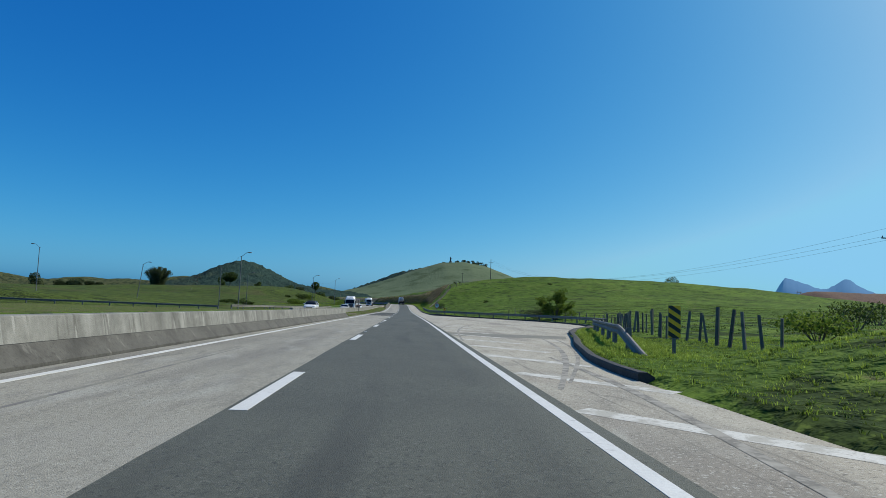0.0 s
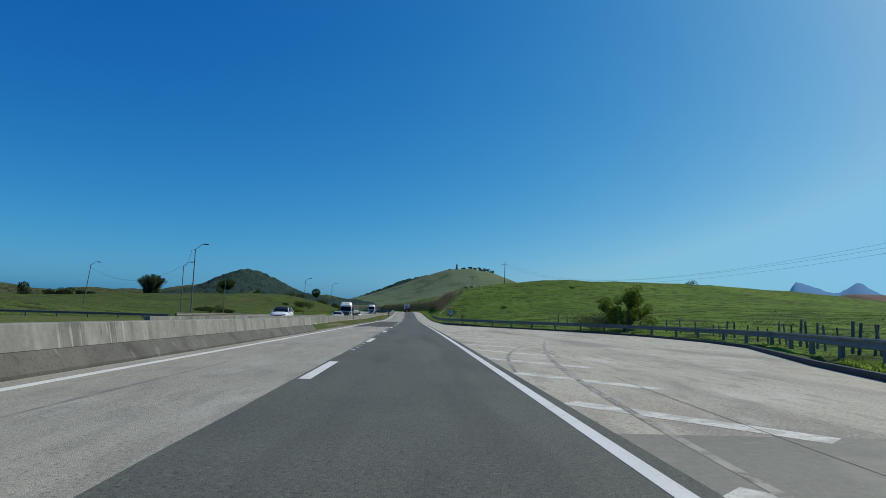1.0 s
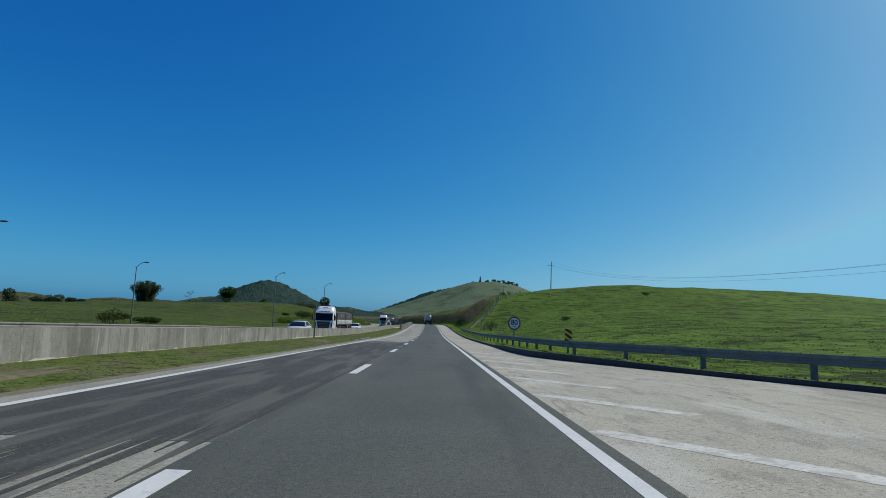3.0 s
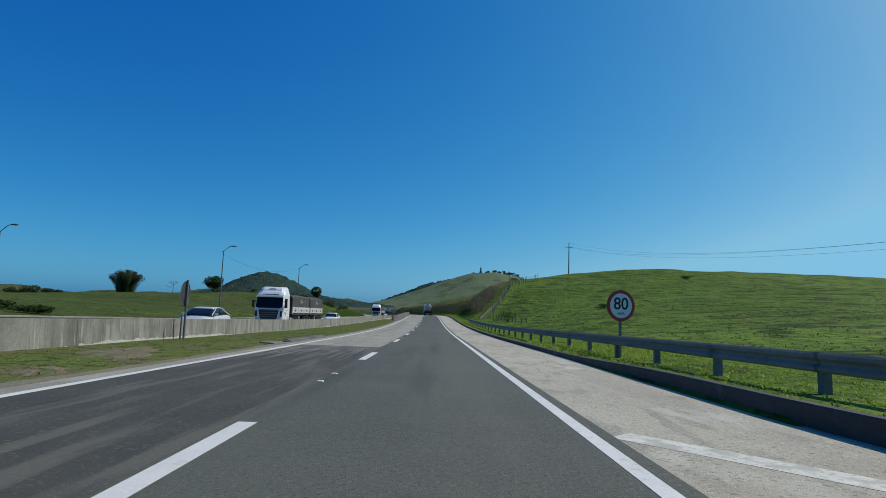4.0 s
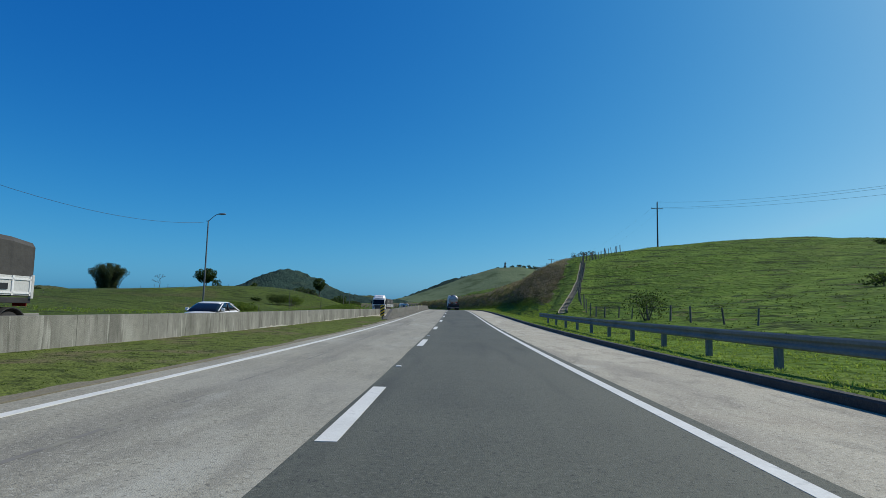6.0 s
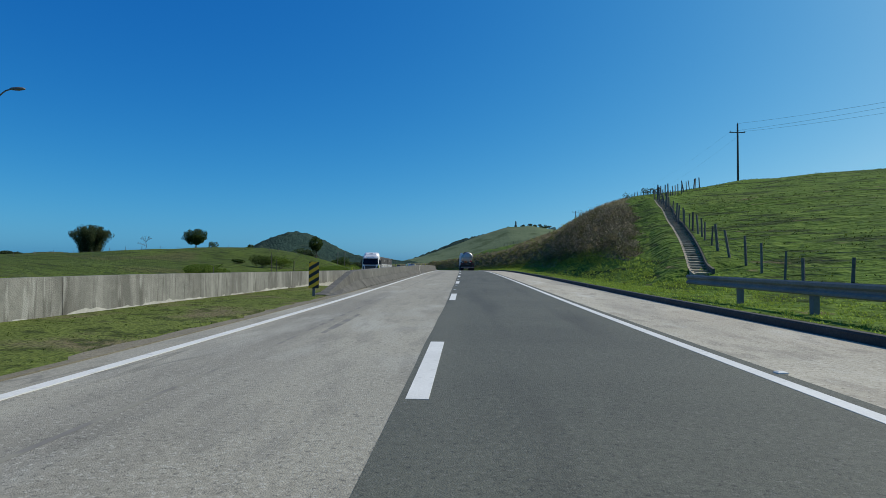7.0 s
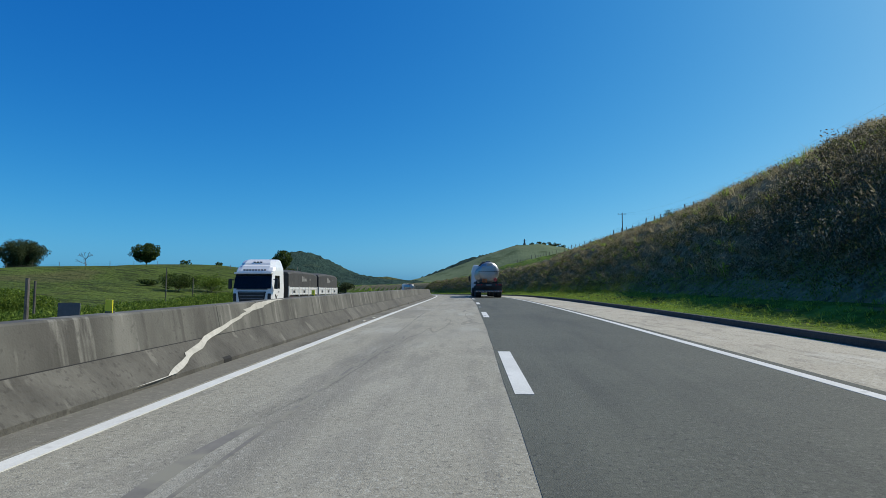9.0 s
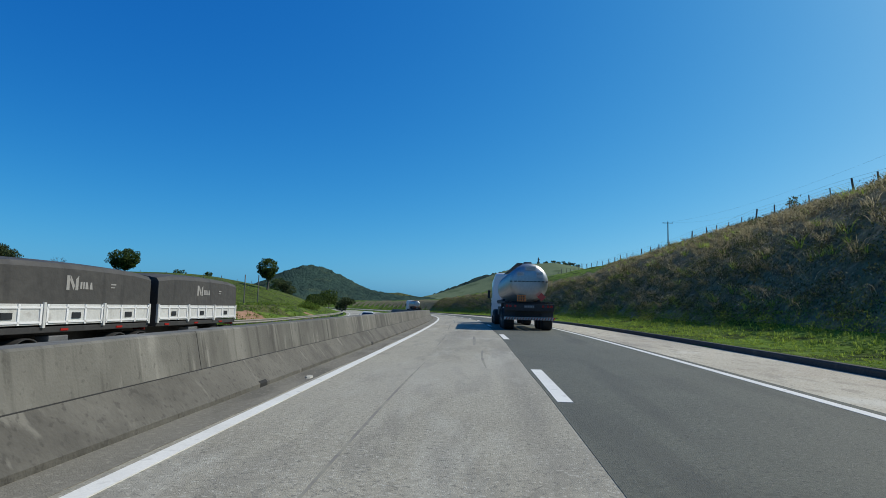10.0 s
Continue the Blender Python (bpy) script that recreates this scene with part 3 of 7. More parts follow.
def along(name, profile, s0, s1, step, mat, shift=None, closed=False, parent=None, label="", up=None):
    """A profile of (u, height) drawn along the road from s0 to s1; shift(s) moves it sideways, up(s) lifts it."""
    n = max(1, int(round((s1 - s0) / step)))
    ss = np.linspace(s0, s1, n + 1)
    verts, faces, k = [], [], len(profile)
    for s in ss:
        du = shift(s) if shift else 0.0
        dz = up(s) if up else 0.0
        verts += [on_road(s, u + du, h + dz) for u, h in profile]
    for i in range(n):
        for j in range(k if closed else k - 1):
            j2 = (j + 1) % k
            faces.append((i * k + j, i * k + j2, (i + 1) * k + j2, (i + 1) * k + j))
    if closed:
        faces.append(tuple(reversed(range(k))))
        faces.append(tuple(n * k + j for j in range(k)))
    ob = mesh_object(name, verts, faces, mat, parent, label)
    bm = bmesh.new()
    bm.from_mesh(ob.data)
    bmesh.ops.recalc_face_normals(bm, faces=bm.faces)
    if not closed:
        if sum(f.normal.z for f in bm.faces) < 0:
            bmesh.ops.reverse_faces(bm, faces=bm.faces)
    bm.to_mesh(ob.data)
    bm.free()
    return ob


# ---- ground ----
def build_ground():
    fine_x = np.concatenate([np.arange(-26, -11, 1.0), np.arange(-11, -2, 0.25), np.arange(-2, 4, 1.0), np.arange(4, 10, 0.5), np.arange(10, 46, 1.0)])
    out = [46.0]
    while out[-1] < 4700:
        out.append(out[-1] + max(2.0, (out[-1] - 46) * 0.07 + 2.0))
    outl = [-26.0]
    while outl[-1] > -4700:
        outl.append(outl[-1] - max(2.0, (-26 - outl[-1]) * 0.07 + 2.0))
    xs = np.unique(np.concatenate([outl, fine_x, out]))
    far = [560.0]
    while far[-1] < 4700:
        far.append(far[-1] + 4 + (far[-1] - 560) * 0.06)
    ys = np.unique(np.concatenate([[-600, -420, -300, -220, -160, -120], np.arange(-100, -20, 6.0), np.arange(-20, 360, 2.0), np.arange(360, 560, 4.0), far]))
    gx, gy = np.meshgrid(xs, ys)
    gz = ground_height(gx, gy)
    nx, ny = len(xs), len(ys)
    verts = np.stack([gx.ravel(), gy.ravel(), gz.ravel()], 1).tolist()
    i = np.arange(nx - 1)[None, :] + nx * np.arange(ny - 1)[:, None]
    faces = np.stack([i, i + 1, i + 1 + nx, i + nx], -1).reshape(-1, 4).tolist()
    sheet = mesh_object("ground", verts, faces, GRASS, flat=False)
    sheet.data.materials.append(SCRUB_GROUND)
    sheet.data.materials.append(MEDIAN_GRASS)
    sheet.data.materials.append(PASTURE_DARKENED)
    mx, my = (gx[:-1, :-1] + gx[1:, 1:]) / 2, (gy[:-1, :-1] + gy[1:, 1:]) / 2
    ms, mu = road_coords(mx, my)
    scrub = (ms > 207) & (ms < 640) & (mu > 10.7) & (mu < 23.6) & ((mu - 9.6) * 4.0 < ms - 203.5) & ((ms < 328) | (mu < 16.5))
    median = ((ms > 50) & (ms < 204) & (mu > -9.5) & (mu < -3.5)) | ((ms < 112 + 3 * wobble(ms, mu, 6.0, 4)) & (mu < -20) & (mu > -np.interp(ms, [-60, 95, 104, 126], [66, 60, 40, 30]) + 4 * wobble(ms, mu, 9.0, 3)))
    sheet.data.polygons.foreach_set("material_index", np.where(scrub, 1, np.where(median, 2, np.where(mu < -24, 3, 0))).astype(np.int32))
    return tagged(sheet, "rolling green pasture of short uneven grass beside the motorway", "ground", kind="structure")


ground = build_ground()


# ---- paving and markings ----
def strip(name, u0, u1, s0, s1, mat, height, label, category="road", kind="structure", step=2.0):
    """Flat paving between two lines, each a number or a function of s."""
    f0 = u0 if callable(u0) else (lambda s: u0)
    f1 = u1 if callable(u1) else (lambda s: u1)
    n = max(1, int(round((s1 - s0) / step)))
    verts, faces = [], []
    for s in np.linspace(s0, s1, n + 1):
        a, b = f0(s), f1(s)
        up = height(s) if callable(height) else height
        verts += [on_road(s, a, up), on_road(s, b, up), on_road(s, a, up - 0.3), on_road(s, b, up - 0.3)]
    for i in range(n):
        k = 4 * i
        faces += [(k, k + 1, k + 5, k + 4), (k + 1, k + 3, k + 7, k + 5), (k + 2, k, k + 4, k + 6)]
    faces += [(0, 2, 3, 1), (4 * n, 4 * n + 1, 4 * n + 3, 4 * n + 2)]
    return tagged(mesh_object(name, verts, faces, mat), label, category, kind=kind)


def ragged(s):
    return -0.16 + 0.012 * math.sin(s * 0.37) + 0.008 * math.sin(s * 1.3 + 1)


road = strip("road_right_lane", ragged, 3.86, -120, 760, ASPHALT_NEW, 0.0, "dark newer asphalt driving lane with a worn surface")
strip("road_left_lane", -4.02, lambda s: ragged(s) + 0.06, -120, 760, ASPHALT_OLD, -0.004, "pale worn grey asphalt passing lane with dark streaks")
strip("road_shoulder", 3.862, edge, -120, 760, SHOULDER, -0.004, "pale dusty paved shoulder widening into a broad bay")
strip("road_opposite", -19.6, lambda s: wall_line(s) - 0.16 if 36 < s < 240 else (-9.6 if s <= 36 else -5.5), -120, 760, ASPHALT_OLD, other_z, "grey asphalt opposite carriageway behind the median wall")
patch_rng = np.random.default_rng(31)
strip("road_patch", -3.3, lambda s: ragged(s) - 0.01, 73.5, 117.3, ASPHALT_WORN, 0.0005, "half worn dark asphalt repair patch in the passing lane", "road", step=1.0)
for k in range(17):
    mid, wide = -3.2 + 0.182 * k, 0.10 + 0.10 * patch_rng.random()
    a, b = 68.5 + 5 * patch_rng.random(), 109 + 8 * patch_rng.random()
    taper = lambda s, a=a, b=b, w=wide, lead=2 + 5 * patch_rng.random(): w * min(1.0, (s - a) / lead + 0.03, (b - s) / (1.6 * lead) + 0.03)
    strip("road_patch", lambda s, f=taper, m=mid: m - f(s), lambda s, f=taper, m=mid: m + f(s), a, b, ASPHALT_PATCH, 0.004 + 0.0006 * (k % 3), "streak of fresh black asphalt laid in the passing lane", "road", step=1.0)
strip("marking_left_edge", LEFT_LINE - 0.075, LEFT_LINE + 0.075, -120, 700, PAINT_LINE, 0.004, "solid white painted edge line", "road marking")
strip("marking_right_edge", RIGHT_LINE - 0.085, RIGHT_LINE + 0.085, -120, 700, PAINT_LINE, 0.004, "solid white painted edge line", "road marking")
strip("marking_opposite_edge", -18.8, -18.65, -120, 600, PAINT_LINE, lambda s: other_z(s) + 0.012, "solid white painted edge line", "road marking")
for k in range(-4, 42):
    strip("marking_dash", -0.10, 0.10, k * 13.727, k * 13.727 + 3.738, PAINT_LINE, 0.0045, "white painted lane dash on asphalt", "road marking")

strip("road_gutter", -4.06, lambda s: LEFT_LINE - 0.13 + 0.03 * math.sin(s * 0.9) + 0.02 * math.sin(s * 2.7), 200, 440, GUTTER, 0.0005, "grimy dark strip of paving between edge line and barrier", "road", step=2.0)
for k, (s, u, turn, size) in enumerate([(229.3, -3.72, 12, 0.24), (230.6, -3.66, 4, 0.30), (244.8, -3.74, 8, 0.26), (246.4, -3.70, -5, 0.22), (262.4, -3.73, 10, 0.26)]):
    bm = bmesh.new()
    bmesh.ops.create_cone(bm, cap_ends=True, segments=7, radius1=size * 0.5, radius2=size * 0.42, depth=0.02)
    bmesh.ops.scale(bm, vec=(0.45, 1.5, 1.0), verts=bm.verts)
    chip = part("concrete_chip", bm, PALE_CHIP)
    chip.matrix_basis = facing(s, u, 0.009, turn)
    tagged(chip, "flat pale chip of concrete lying beside the edge line", "debris", "concrete chips")

# ---- barriers ----
JERSEY = [(-4.06, -0.1), (-4.06, 0.05), (-4.34, 0.36), (-4.43, 0.78), (-4.45, 0.80), (-4.70, 0.80), (-4.72, 0.78), (-4.86, 0.36), (-5.12, 0.05), (-5.12, -0.1)]


def barrier(s0, s1, label, mat=CONCRETE):
    thing = empty("concrete_barrier", None, label, "barrier")
    length = 6.0
    n = int(round((s1 - s0) / length))
    for i in range(n):
        a = s0 + (s1 - s0) * i / n + 0.006
        b = s0 + (s1 - s0) * (i + 1) / n - 0.006
        along("segment", JERSEY, a, b, 2.0, mat, closed=True, parent=thing)
    along("foot", [(-4.05, -0.1), (-4.05, 0.052), (-4.326, 0.358), (-4.346, 0.355), (-4.10, 0.02), (-4.10, -0.1)], s0, s1, 2.0, CONCRETE_DARK, closed=True, parent=thing, label="grimy sloping barrier foot")
    along("joint_line", [(-4.322, 0.350), (-4.331, 0.366), (-4.347, 0.366), (-4.345, 0.345)], s0, s1, 2.0, HOLE, closed=True, parent=thing, label="dark joint above the foot")
    return thing


barrier(-60, 54, "long weathered concrete safety barrier with a sloping foot", CONCRETE_PALE)
second = barrier(200, 440, "long weathered concrete safety barrier with dark streaks and drain holes")


def wall():
    thing = empty("median_wall", None, "streaky grey concrete median wall standing in grass", "wall")
    n = 15
    for i in range(n):
        a, b = 36 + (222 - 36) * i / n + 0.006, 36 + (222 - 36) * (i + 1) / n - 0.006
        rng = np.random.default_rng(i)
        along("panel", [(0.11, -0.3), (0.085, 0.84), (-0.085, 0.84), (-0.11, -0.3)], a, b, 2.0, CONCRETE_PALE, shift=wall_line, closed=True, parent=thing, up=lambda s: float(np.interp(s, [188, 204, 222], [0, -0.14, -0.36])))
        verts, faces = [], []
        steps = np.linspace(a + 0.1, b - 0.1, 70)
        top = 0.085 + 0.03 * np.cumsum(rng.normal(0, 0.45, 70)).clip(-1.2, 1.8) + 0.06 * rng.random(70) ** 3
        for s, t in zip(steps, top):
            f = wall_line(s)
            verts += [on_road(s, f + 0.118, -0.05), on_road(s, f + 0.112, max(0.04, float(t)))]
        faces = [(2 * j, 2 * j + 2, 2 * j + 3, 2 * j + 1) for j in range(69)]
        mesh_object("mineral_stain", verts, faces, EFFLORESCENCE, thing, "pale mineral stain along the foot")
    return thing


wall()


def nose():
    """The barrier's end, sloping down into the ground."""
    rings = []
    for s, k in ((193.6, 0.06), (194.6, 0.2), (196.5, 0.55), (198.6, 0.93), (199.6, 1.0), (199.99, 1.0)):
        rings.append([on_road(s, u, max(h, -0.1) * (k if h > 0 else 1.0)) for u, h in JERSEY])
    return part("sloped_end", loft(bmesh.new(), rings), CONCRETE_DARK, second, "grimy concrete ramp end")


nose()
# no recess is cut; black blocks stand for the shade inside each slot
for k in range(28):
    at = 201.3 + 8.57 * k
    along("drain_hole", [(-4.047, 0.0), (-4.047, 0.052), (-4.074, 0.084), (-4.12, 0.084), (-4.12, 0.0)], at - 0.13, at + 0.13, 0.3, HOLE, closed=True, parent=second, label="drain slot with its dark inside painted black")
tagged(along("kerb", [(-0.02, -0.3), (-0.02, 0.12), (0.0, 0.155), (0.16, 0.155), (0.30, 0.07), (0.30, -0.3)], 4, 700, 1.5, KERB_DARK, shift=edge, closed=True, up=lambda s: float(kerb_rise(np.array(s)))), "low black stained concrete kerb along the shoulder", "kerb", kind="structure")


# ---- rails, posts, signs ----
def rail_line(s):
    return edge(s) + 1.45


W_BEAM = [(-0.02, 0.44), (-0.055, 0.47), (-0.055, 0.52), (-0.005, 0.57), (-0.005, 0.61), (-0.055, 0.66), (-0.055, 0.72), (-0.02, 0.755), (0.045, 0.750), (0.045, 0.742), (-0.015, 0.738), (-0.035, 0.715), (-0.035, 0.665), (0.015, 0.615), (0.015, 0.565), (-0.035, 0.515), (-0.035, 0.475), (0.0, 0.44)]


def post_mesh():
    bm = bmesh.new()
    box(bm, (0.02, 0, 0.20), (0.012, 0.16, 1.0))
    box(bm, (0.085, 0.074, 0.20), (0.12, 0.012, 1.0))
    box(bm, (0.085, -0.074, 0.20), (0.12, 0.012, 1.0))
    box(bm, (0.0, 0, 0.60), (0.03, 0.09, 0.16))
    return bm


def guard_rail(s0, s1, line, label, base=None, flip=1.0, low=0.0, spacing=4.0):
    """A steel beam in four-metre lengths on posts; low: metres over which its first end runs down into the ground."""
    thing = empty("guard_rail", None, label, "guard rail")
    lift = base or (lambda s: 0.1)
    n = int(round((s1 - s0) / spacing))
    first = None
    for i in range(n):
        a, b = s0 + (s1 - s0) * i / n, s0 + (s1 - s0) * (i + 1) / n
        dip = (lambda s: lift(s) - 0.66 * (1 - min(1.0, max(0.0, (s - s0) / low)))) if low else lift
        along("beam", [(u * flip, h) for u, h in W_BEAM], a - 0.1, b + 0.1, 1.0, STEEL, shift=line, closed=True, parent=thing, up=dip)
        if low and a - s0 < low * 0.6:
            continue
        m = facing(a, line(a) + 0.02 * flip, lift(a), 0 if flip > 0 else 180)
        if first is None:
            first = part("post", post_mesh(), STEEL_DULL, thing)
            first.matrix_basis = m
        else:
            same_mesh(first, m, thing)
    return thing


guard_rail(8.2, 193.7, rail_line, "grey galvanised steel guard rail curving round the paved bay", low=5.0, spacing=3.5)
guard_rail(86, 176, lambda s: float(np.interp(s, [86, 110], [-24.8, -20.6])), "grey steel guard rail beyond the opposite carriageway", lambda s: float(other_z(s) - 0.10), -1.0)


def field_rail(points, label):
    """A guard rail over open ground through places of the plan."""
    thing = empty("guard_rail", None, label, "guard rail")
    pts = []
    for a, b in zip(points, points[1:]):
        n = max(1, int(round(math.dist(a, b) / 4.0)))
        pts += [Vector(a).lerp(Vector(b), i / n) for i in range(n)]
    pts.append(Vector(points[-1]))
    pts = [Vector((p.x, p.y, height_at(p.x, p.y))) for p in pts]
    first = None
    for a, b in zip(pts, pts[1:]):
        side = Vector((b.y - a.y, a.x - b.x, 0)).normalized()
        part("beam", loft(bmesh.new(), [[q + side * u + Vector((0, 0, h)) for u, h in W_BEAM] for q in (a, b)]), STEEL_DULL, thing)
        m = pose(a.x, a.y, a.z, 0, 0, math.degrees(math.atan2(-side.x, side.y)) + 90)
        if first is None:
            first = part("post", post_mesh(), STEEL_DULL, thing)
            first.matrix_basis = m
        else:
            same_mesh(first, m, thing)
    return thing


field_rail([(-30.5, 98.5), (-37.0, 98.5), (-48.0, 97.0), (-64.0, 93.5), (-92.0, 84.0), (-120.0, 70.0)], "dark weathered guard rail far across the dry field")
guard_rail(302, 440, lambda s: -20.4, "pale steel guard rail along the opposite bend", other_z, -1.0)
guard_rail(55, 75, lambda s: -9.6, "short pale steel guard rail behind the median wall", other_z, -1.0)


def disc(bm, r, y, seg=40, hole=0.0):
    outer = [bm.verts.new((r * math.cos(a), y, r * math.sin(a))) for a in np.linspace(0, 2 * math.pi, seg, endpoint=False)]
    if not hole:
        bm.faces.new(outer)
        return bm
    inner = [bm.verts.new((hole * math.cos(a), y, hole * math.sin(a))) for a in np.linspace(0, 2 * math.pi, seg, endpoint=False)]
    for i in range(seg):
        j = (i + 1) % seg
        bm.faces.new((outer[i], outer[j], inner[j], inner[i]))
    return bm


def lettering(text, size, m, mat, parent, name, depth=0.002):
    curve = bpy.data.curves.new(name, "FONT")
    curve.body, curve.size, curve.extrude = text, size, depth
    curve.align_x, curve.align_y, curve.offset = "CENTER", "CENTER", size * 0.012
    made = new(name, curve)
    bpy.context.view_layer.update()
    me = bpy.data.meshes.new_from_object(made)
    bpy.data.objects.remove(made)
    me.materials.append(mat)
    ob = new(name, me)
    ob.parent, ob.matrix_basis = parent, m
    return ob


def speed_sign():
    thing = empty("speed_sign", facing(113, 8.15, 0.1, 14), "round white eighty speed limit sign with red rim", "road sign")
    bm = bmesh.new()
    box(bm, (0, 0.04, 1.12), (0.08, 0.05, 2.3), 0.005)
    part("post", bm, STEEL_DULL, thing)
    bm = disc(bmesh.new(), 0.52, 0.0)
    bmesh.ops.solidify(bm, geom=bm.faces[:], thickness=0.012)
    plate = part("plate", bm, SIGN_BACK, thing)
    plate.location = (0, 0, 1.74)
    face = part("face", disc(bmesh.new(), 0.43, -0.018), SIGN_WHITE, plate, "white sign face")
    part("rim", disc(bmesh.new(), 0.515, -0.021, hole=0.41), SIGN_RED, plate, "red rim")
    lettering("80", 0.56, pose(0, -0.022, 0.05, 90), SIGN_BLACK, plate, "numerals")
    lettering("km/h", 0.13, pose(0, -0.022, -0.25, 90), SIGN_BLACK, plate, "unit")
    return thing


speed_sign()


def marker(m, slant, label, back=False):
    """A striped hazard board on a short post, seen from -y."""
    thing = empty("hazard_marker", m, label, "road sign")
    bm = bmesh.new()
    box(bm, (0, 0.035, 0.45), (0.09, 0.05, 1.3), 0.004)
    part("post", bm, STEEL_DULL, thing)
    bm = bmesh.new()
    box(bm, (0, 0, 0.93), (0.34, 0.012, 0.90))
    board = part("board", bm, SIGN_BACK if back else SIGN_BLACK, thing)
    if back:
        return thing
    w, z0, z1, t = 0.17, 0.48, 1.38, 0.128
    for k in range(-2, 6):
        a = z0 + k * 2 * t - 0.06
        quad = [(-w, a), (w, a + slant * 2 * w), (w, a + slant * 2 * w + t), (-w, a + t)]
        poly = quad
        for limit, keep in ((z0, 1), (z1, -1)):
            out = []
            for (x1, y1), (x2, y2) in zip(poly, poly[1:] + poly[:1]):
                in1, in2 = (y1 - limit) * keep >= 0, (y2 - limit) * keep >= 0
                if in1:
                    out.append((x1, y1))
                if in1 != in2:
                    f = (limit - y1) / (y2 - y1)
                    out.append((x1 + (x2 - x1) * f, limit))
            poly = out
        if len(poly) < 3:
            continue
        bm = bmesh.new()
        bm.faces.new([bm.verts.new((x, -0.010, y)) for x, y in poly])
        bmesh.ops.recalc_face_normals(bm, faces=bm.faces)
        part("stripe", bm, SIGN_YELLOW, board)
    return thing


marker(facing(193.2, -4.72, -0.20, 6), 0.62, "black and amber striped hazard board before the barrier end")
marker(facing(9.6, 9.3, 0.12, -4), -0.62, "black and amber striped hazard board beside the buried rail end")
marker(facing(96.8, 8.62, 0.05, 0), -0.62, "black and amber striped hazard board behind the rail")
marker(facing(235.7, -6.53, -0.545, 180), 0.6, "dark back of a hazard board behind the barrier", True)


marker(facing(108, -24.0, -0.95, 180), 0.6, "dark back of a hazard board beyond the opposite rail", True)


def round_sign_back():
    thing = empty("round_sign", facing(117, -7.9, 0.05, 271), "round road sign seen from its dark grey back", "road sign")
    bm = bmesh.new()
    rod(bm, (0, 0, -0.2), (0, 0, 2.35), 0.045)
    part("post", bm, STEEL_DULL, thing)
    bm = disc(bmesh.new(), 0.5, 0.0)
    bmesh.ops.solidify(bm, geom=bm.faces[:], thickness=0.012)
    plate = part("plate", bm, SIGN_BACK, thing)
    plate.location = (0, -0.06, 1.8)
    return thing


round_sign_back()


def delineators():
    first = None
    for at in (199.2, 207.5, 216.2, 225.0, 233.6, 242.2, 251):
        m = facing(at, -4.6, 0.80)
        if first is None:
            first = empty("reflector", m, "small yellow reflector standing on the barrier top", "reflector", "reflectors on the barrier")
            bm = bmesh.new()
            box(bm, (0, 0, 0.075), (0.085, 0.02, 0.15), 0.008)
            part("plate", bm, REFLECTOR, first)
            bm = bmesh.new()
            box(bm, (0, 0.02, 0.012), (0.08, 0.06, 0.024))
            part("foot", bm, STEEL_DULL, first)
        else:
            copy_thing(first, m)


delineators()


def thin_post(s, u, up, h, r, label, mat=WOOD_POST):
    bm = bmesh.new()
    rod(bm, (0, 0, -0.3), (0, 0, h), r, r * 0.8, 8)
    ob = part("marker_post", bm, mat)
    ob.matrix_basis = facing(s, u, up)
    return tagged(ob, label, "post")


thin_post(235.2, -6.8, -0.8, 2.0, 0.035, "thin pale wooden post behind the barrier")
for x, y, h, r in ((-45.8, 311.0, 5.2, 0.09), (-50.1, 328.0, 3.3, 0.10), (-34.4, 331.0, 4.0, 0.08), (-32.5, 331.0, 4.0, 0.08), (-24.6, 258.0, 2.2, 0.07), (-36.5, 258.0, 2.0, 0.07)):
    at, across = road_coords(x, y)
    thin_post(float(at[0]), float(across[0]), height_at(x, y) - on_road(float(at[0]), float(across[0])).z, h, r, "weathered wooden post standing in roadside grass")
thin_post(116.2, -7.7, 0.0, 1.0, 0.04, "short dark post against the median wall", STEEL_DULL)


# ---- street lamps ----
LAMP_PLACES = [(-24.2, 93.0, 8.4, 0), (-35.1, 118.3, 7.8, 0), (-37.6, 149.1, 7.3, 0), (-23.8, 169.4, 8.1, 0), (-21.1, 200.6, 8.4, 0), (-53.6, 124.8, 7.7, 6), (-71.3, 113.1, 9.8, 1)]


def lamp_thing():
    thing = empty("street_lamp", None, "tall grey steel street lamp with a curved arm", "street lamp", "street lamps beside the opposite carriageway")
    bm = bmesh.new()
    rod(bm, (-1.35, 0, -10.2), (-1.35, 0, -0.62), 0.09, 0.055, 10)
    part("pole", bm, STEEL_DULL, thing)
    bm = bmesh.new()
    pts = [(-1.55, 0, -0.66), (-1.35, 0, -0.68), (-1.22, 0, -0.56), (-0.78, 0, -0.16), (-0.62, 0, -0.05), (-0.35, 0, 0.02)]
    for a, b in zip(pts, pts[1:]):
        rod(bm, a, b, 0.035, seg=8)
    part("arm", bm, STEEL_DULL, thing)
    bm = bmesh.new()
    rings = []
    for x, w, h in ((-0.42, 0.05, 0.04), (-0.3, 0.11, 0.07), (0.0, 0.14, 0.09), (0.25, 0.10, 0.06), (0.33, 0.03, 0.02)):
        rings.append([(x, w * math.cos(a), 0.03 + h * math.sin(a)) for a in np.linspace(0, 2 * math.pi, 10, endpoint=False)])
    part("lantern", loft(bm, rings), STEEL_DULL, thing, "flat grey lantern head", True)
    return thing


lamp = lamp_thing()
for i, (x, y, z, lean) in enumerate(LAMP_PLACES):
    m = pose(x, y, z, 0, lean, 180 if x < -60 else 0)
    if i == 0:
        lamp.matrix_basis = m
    else:
        copy_thing(lamp, m)


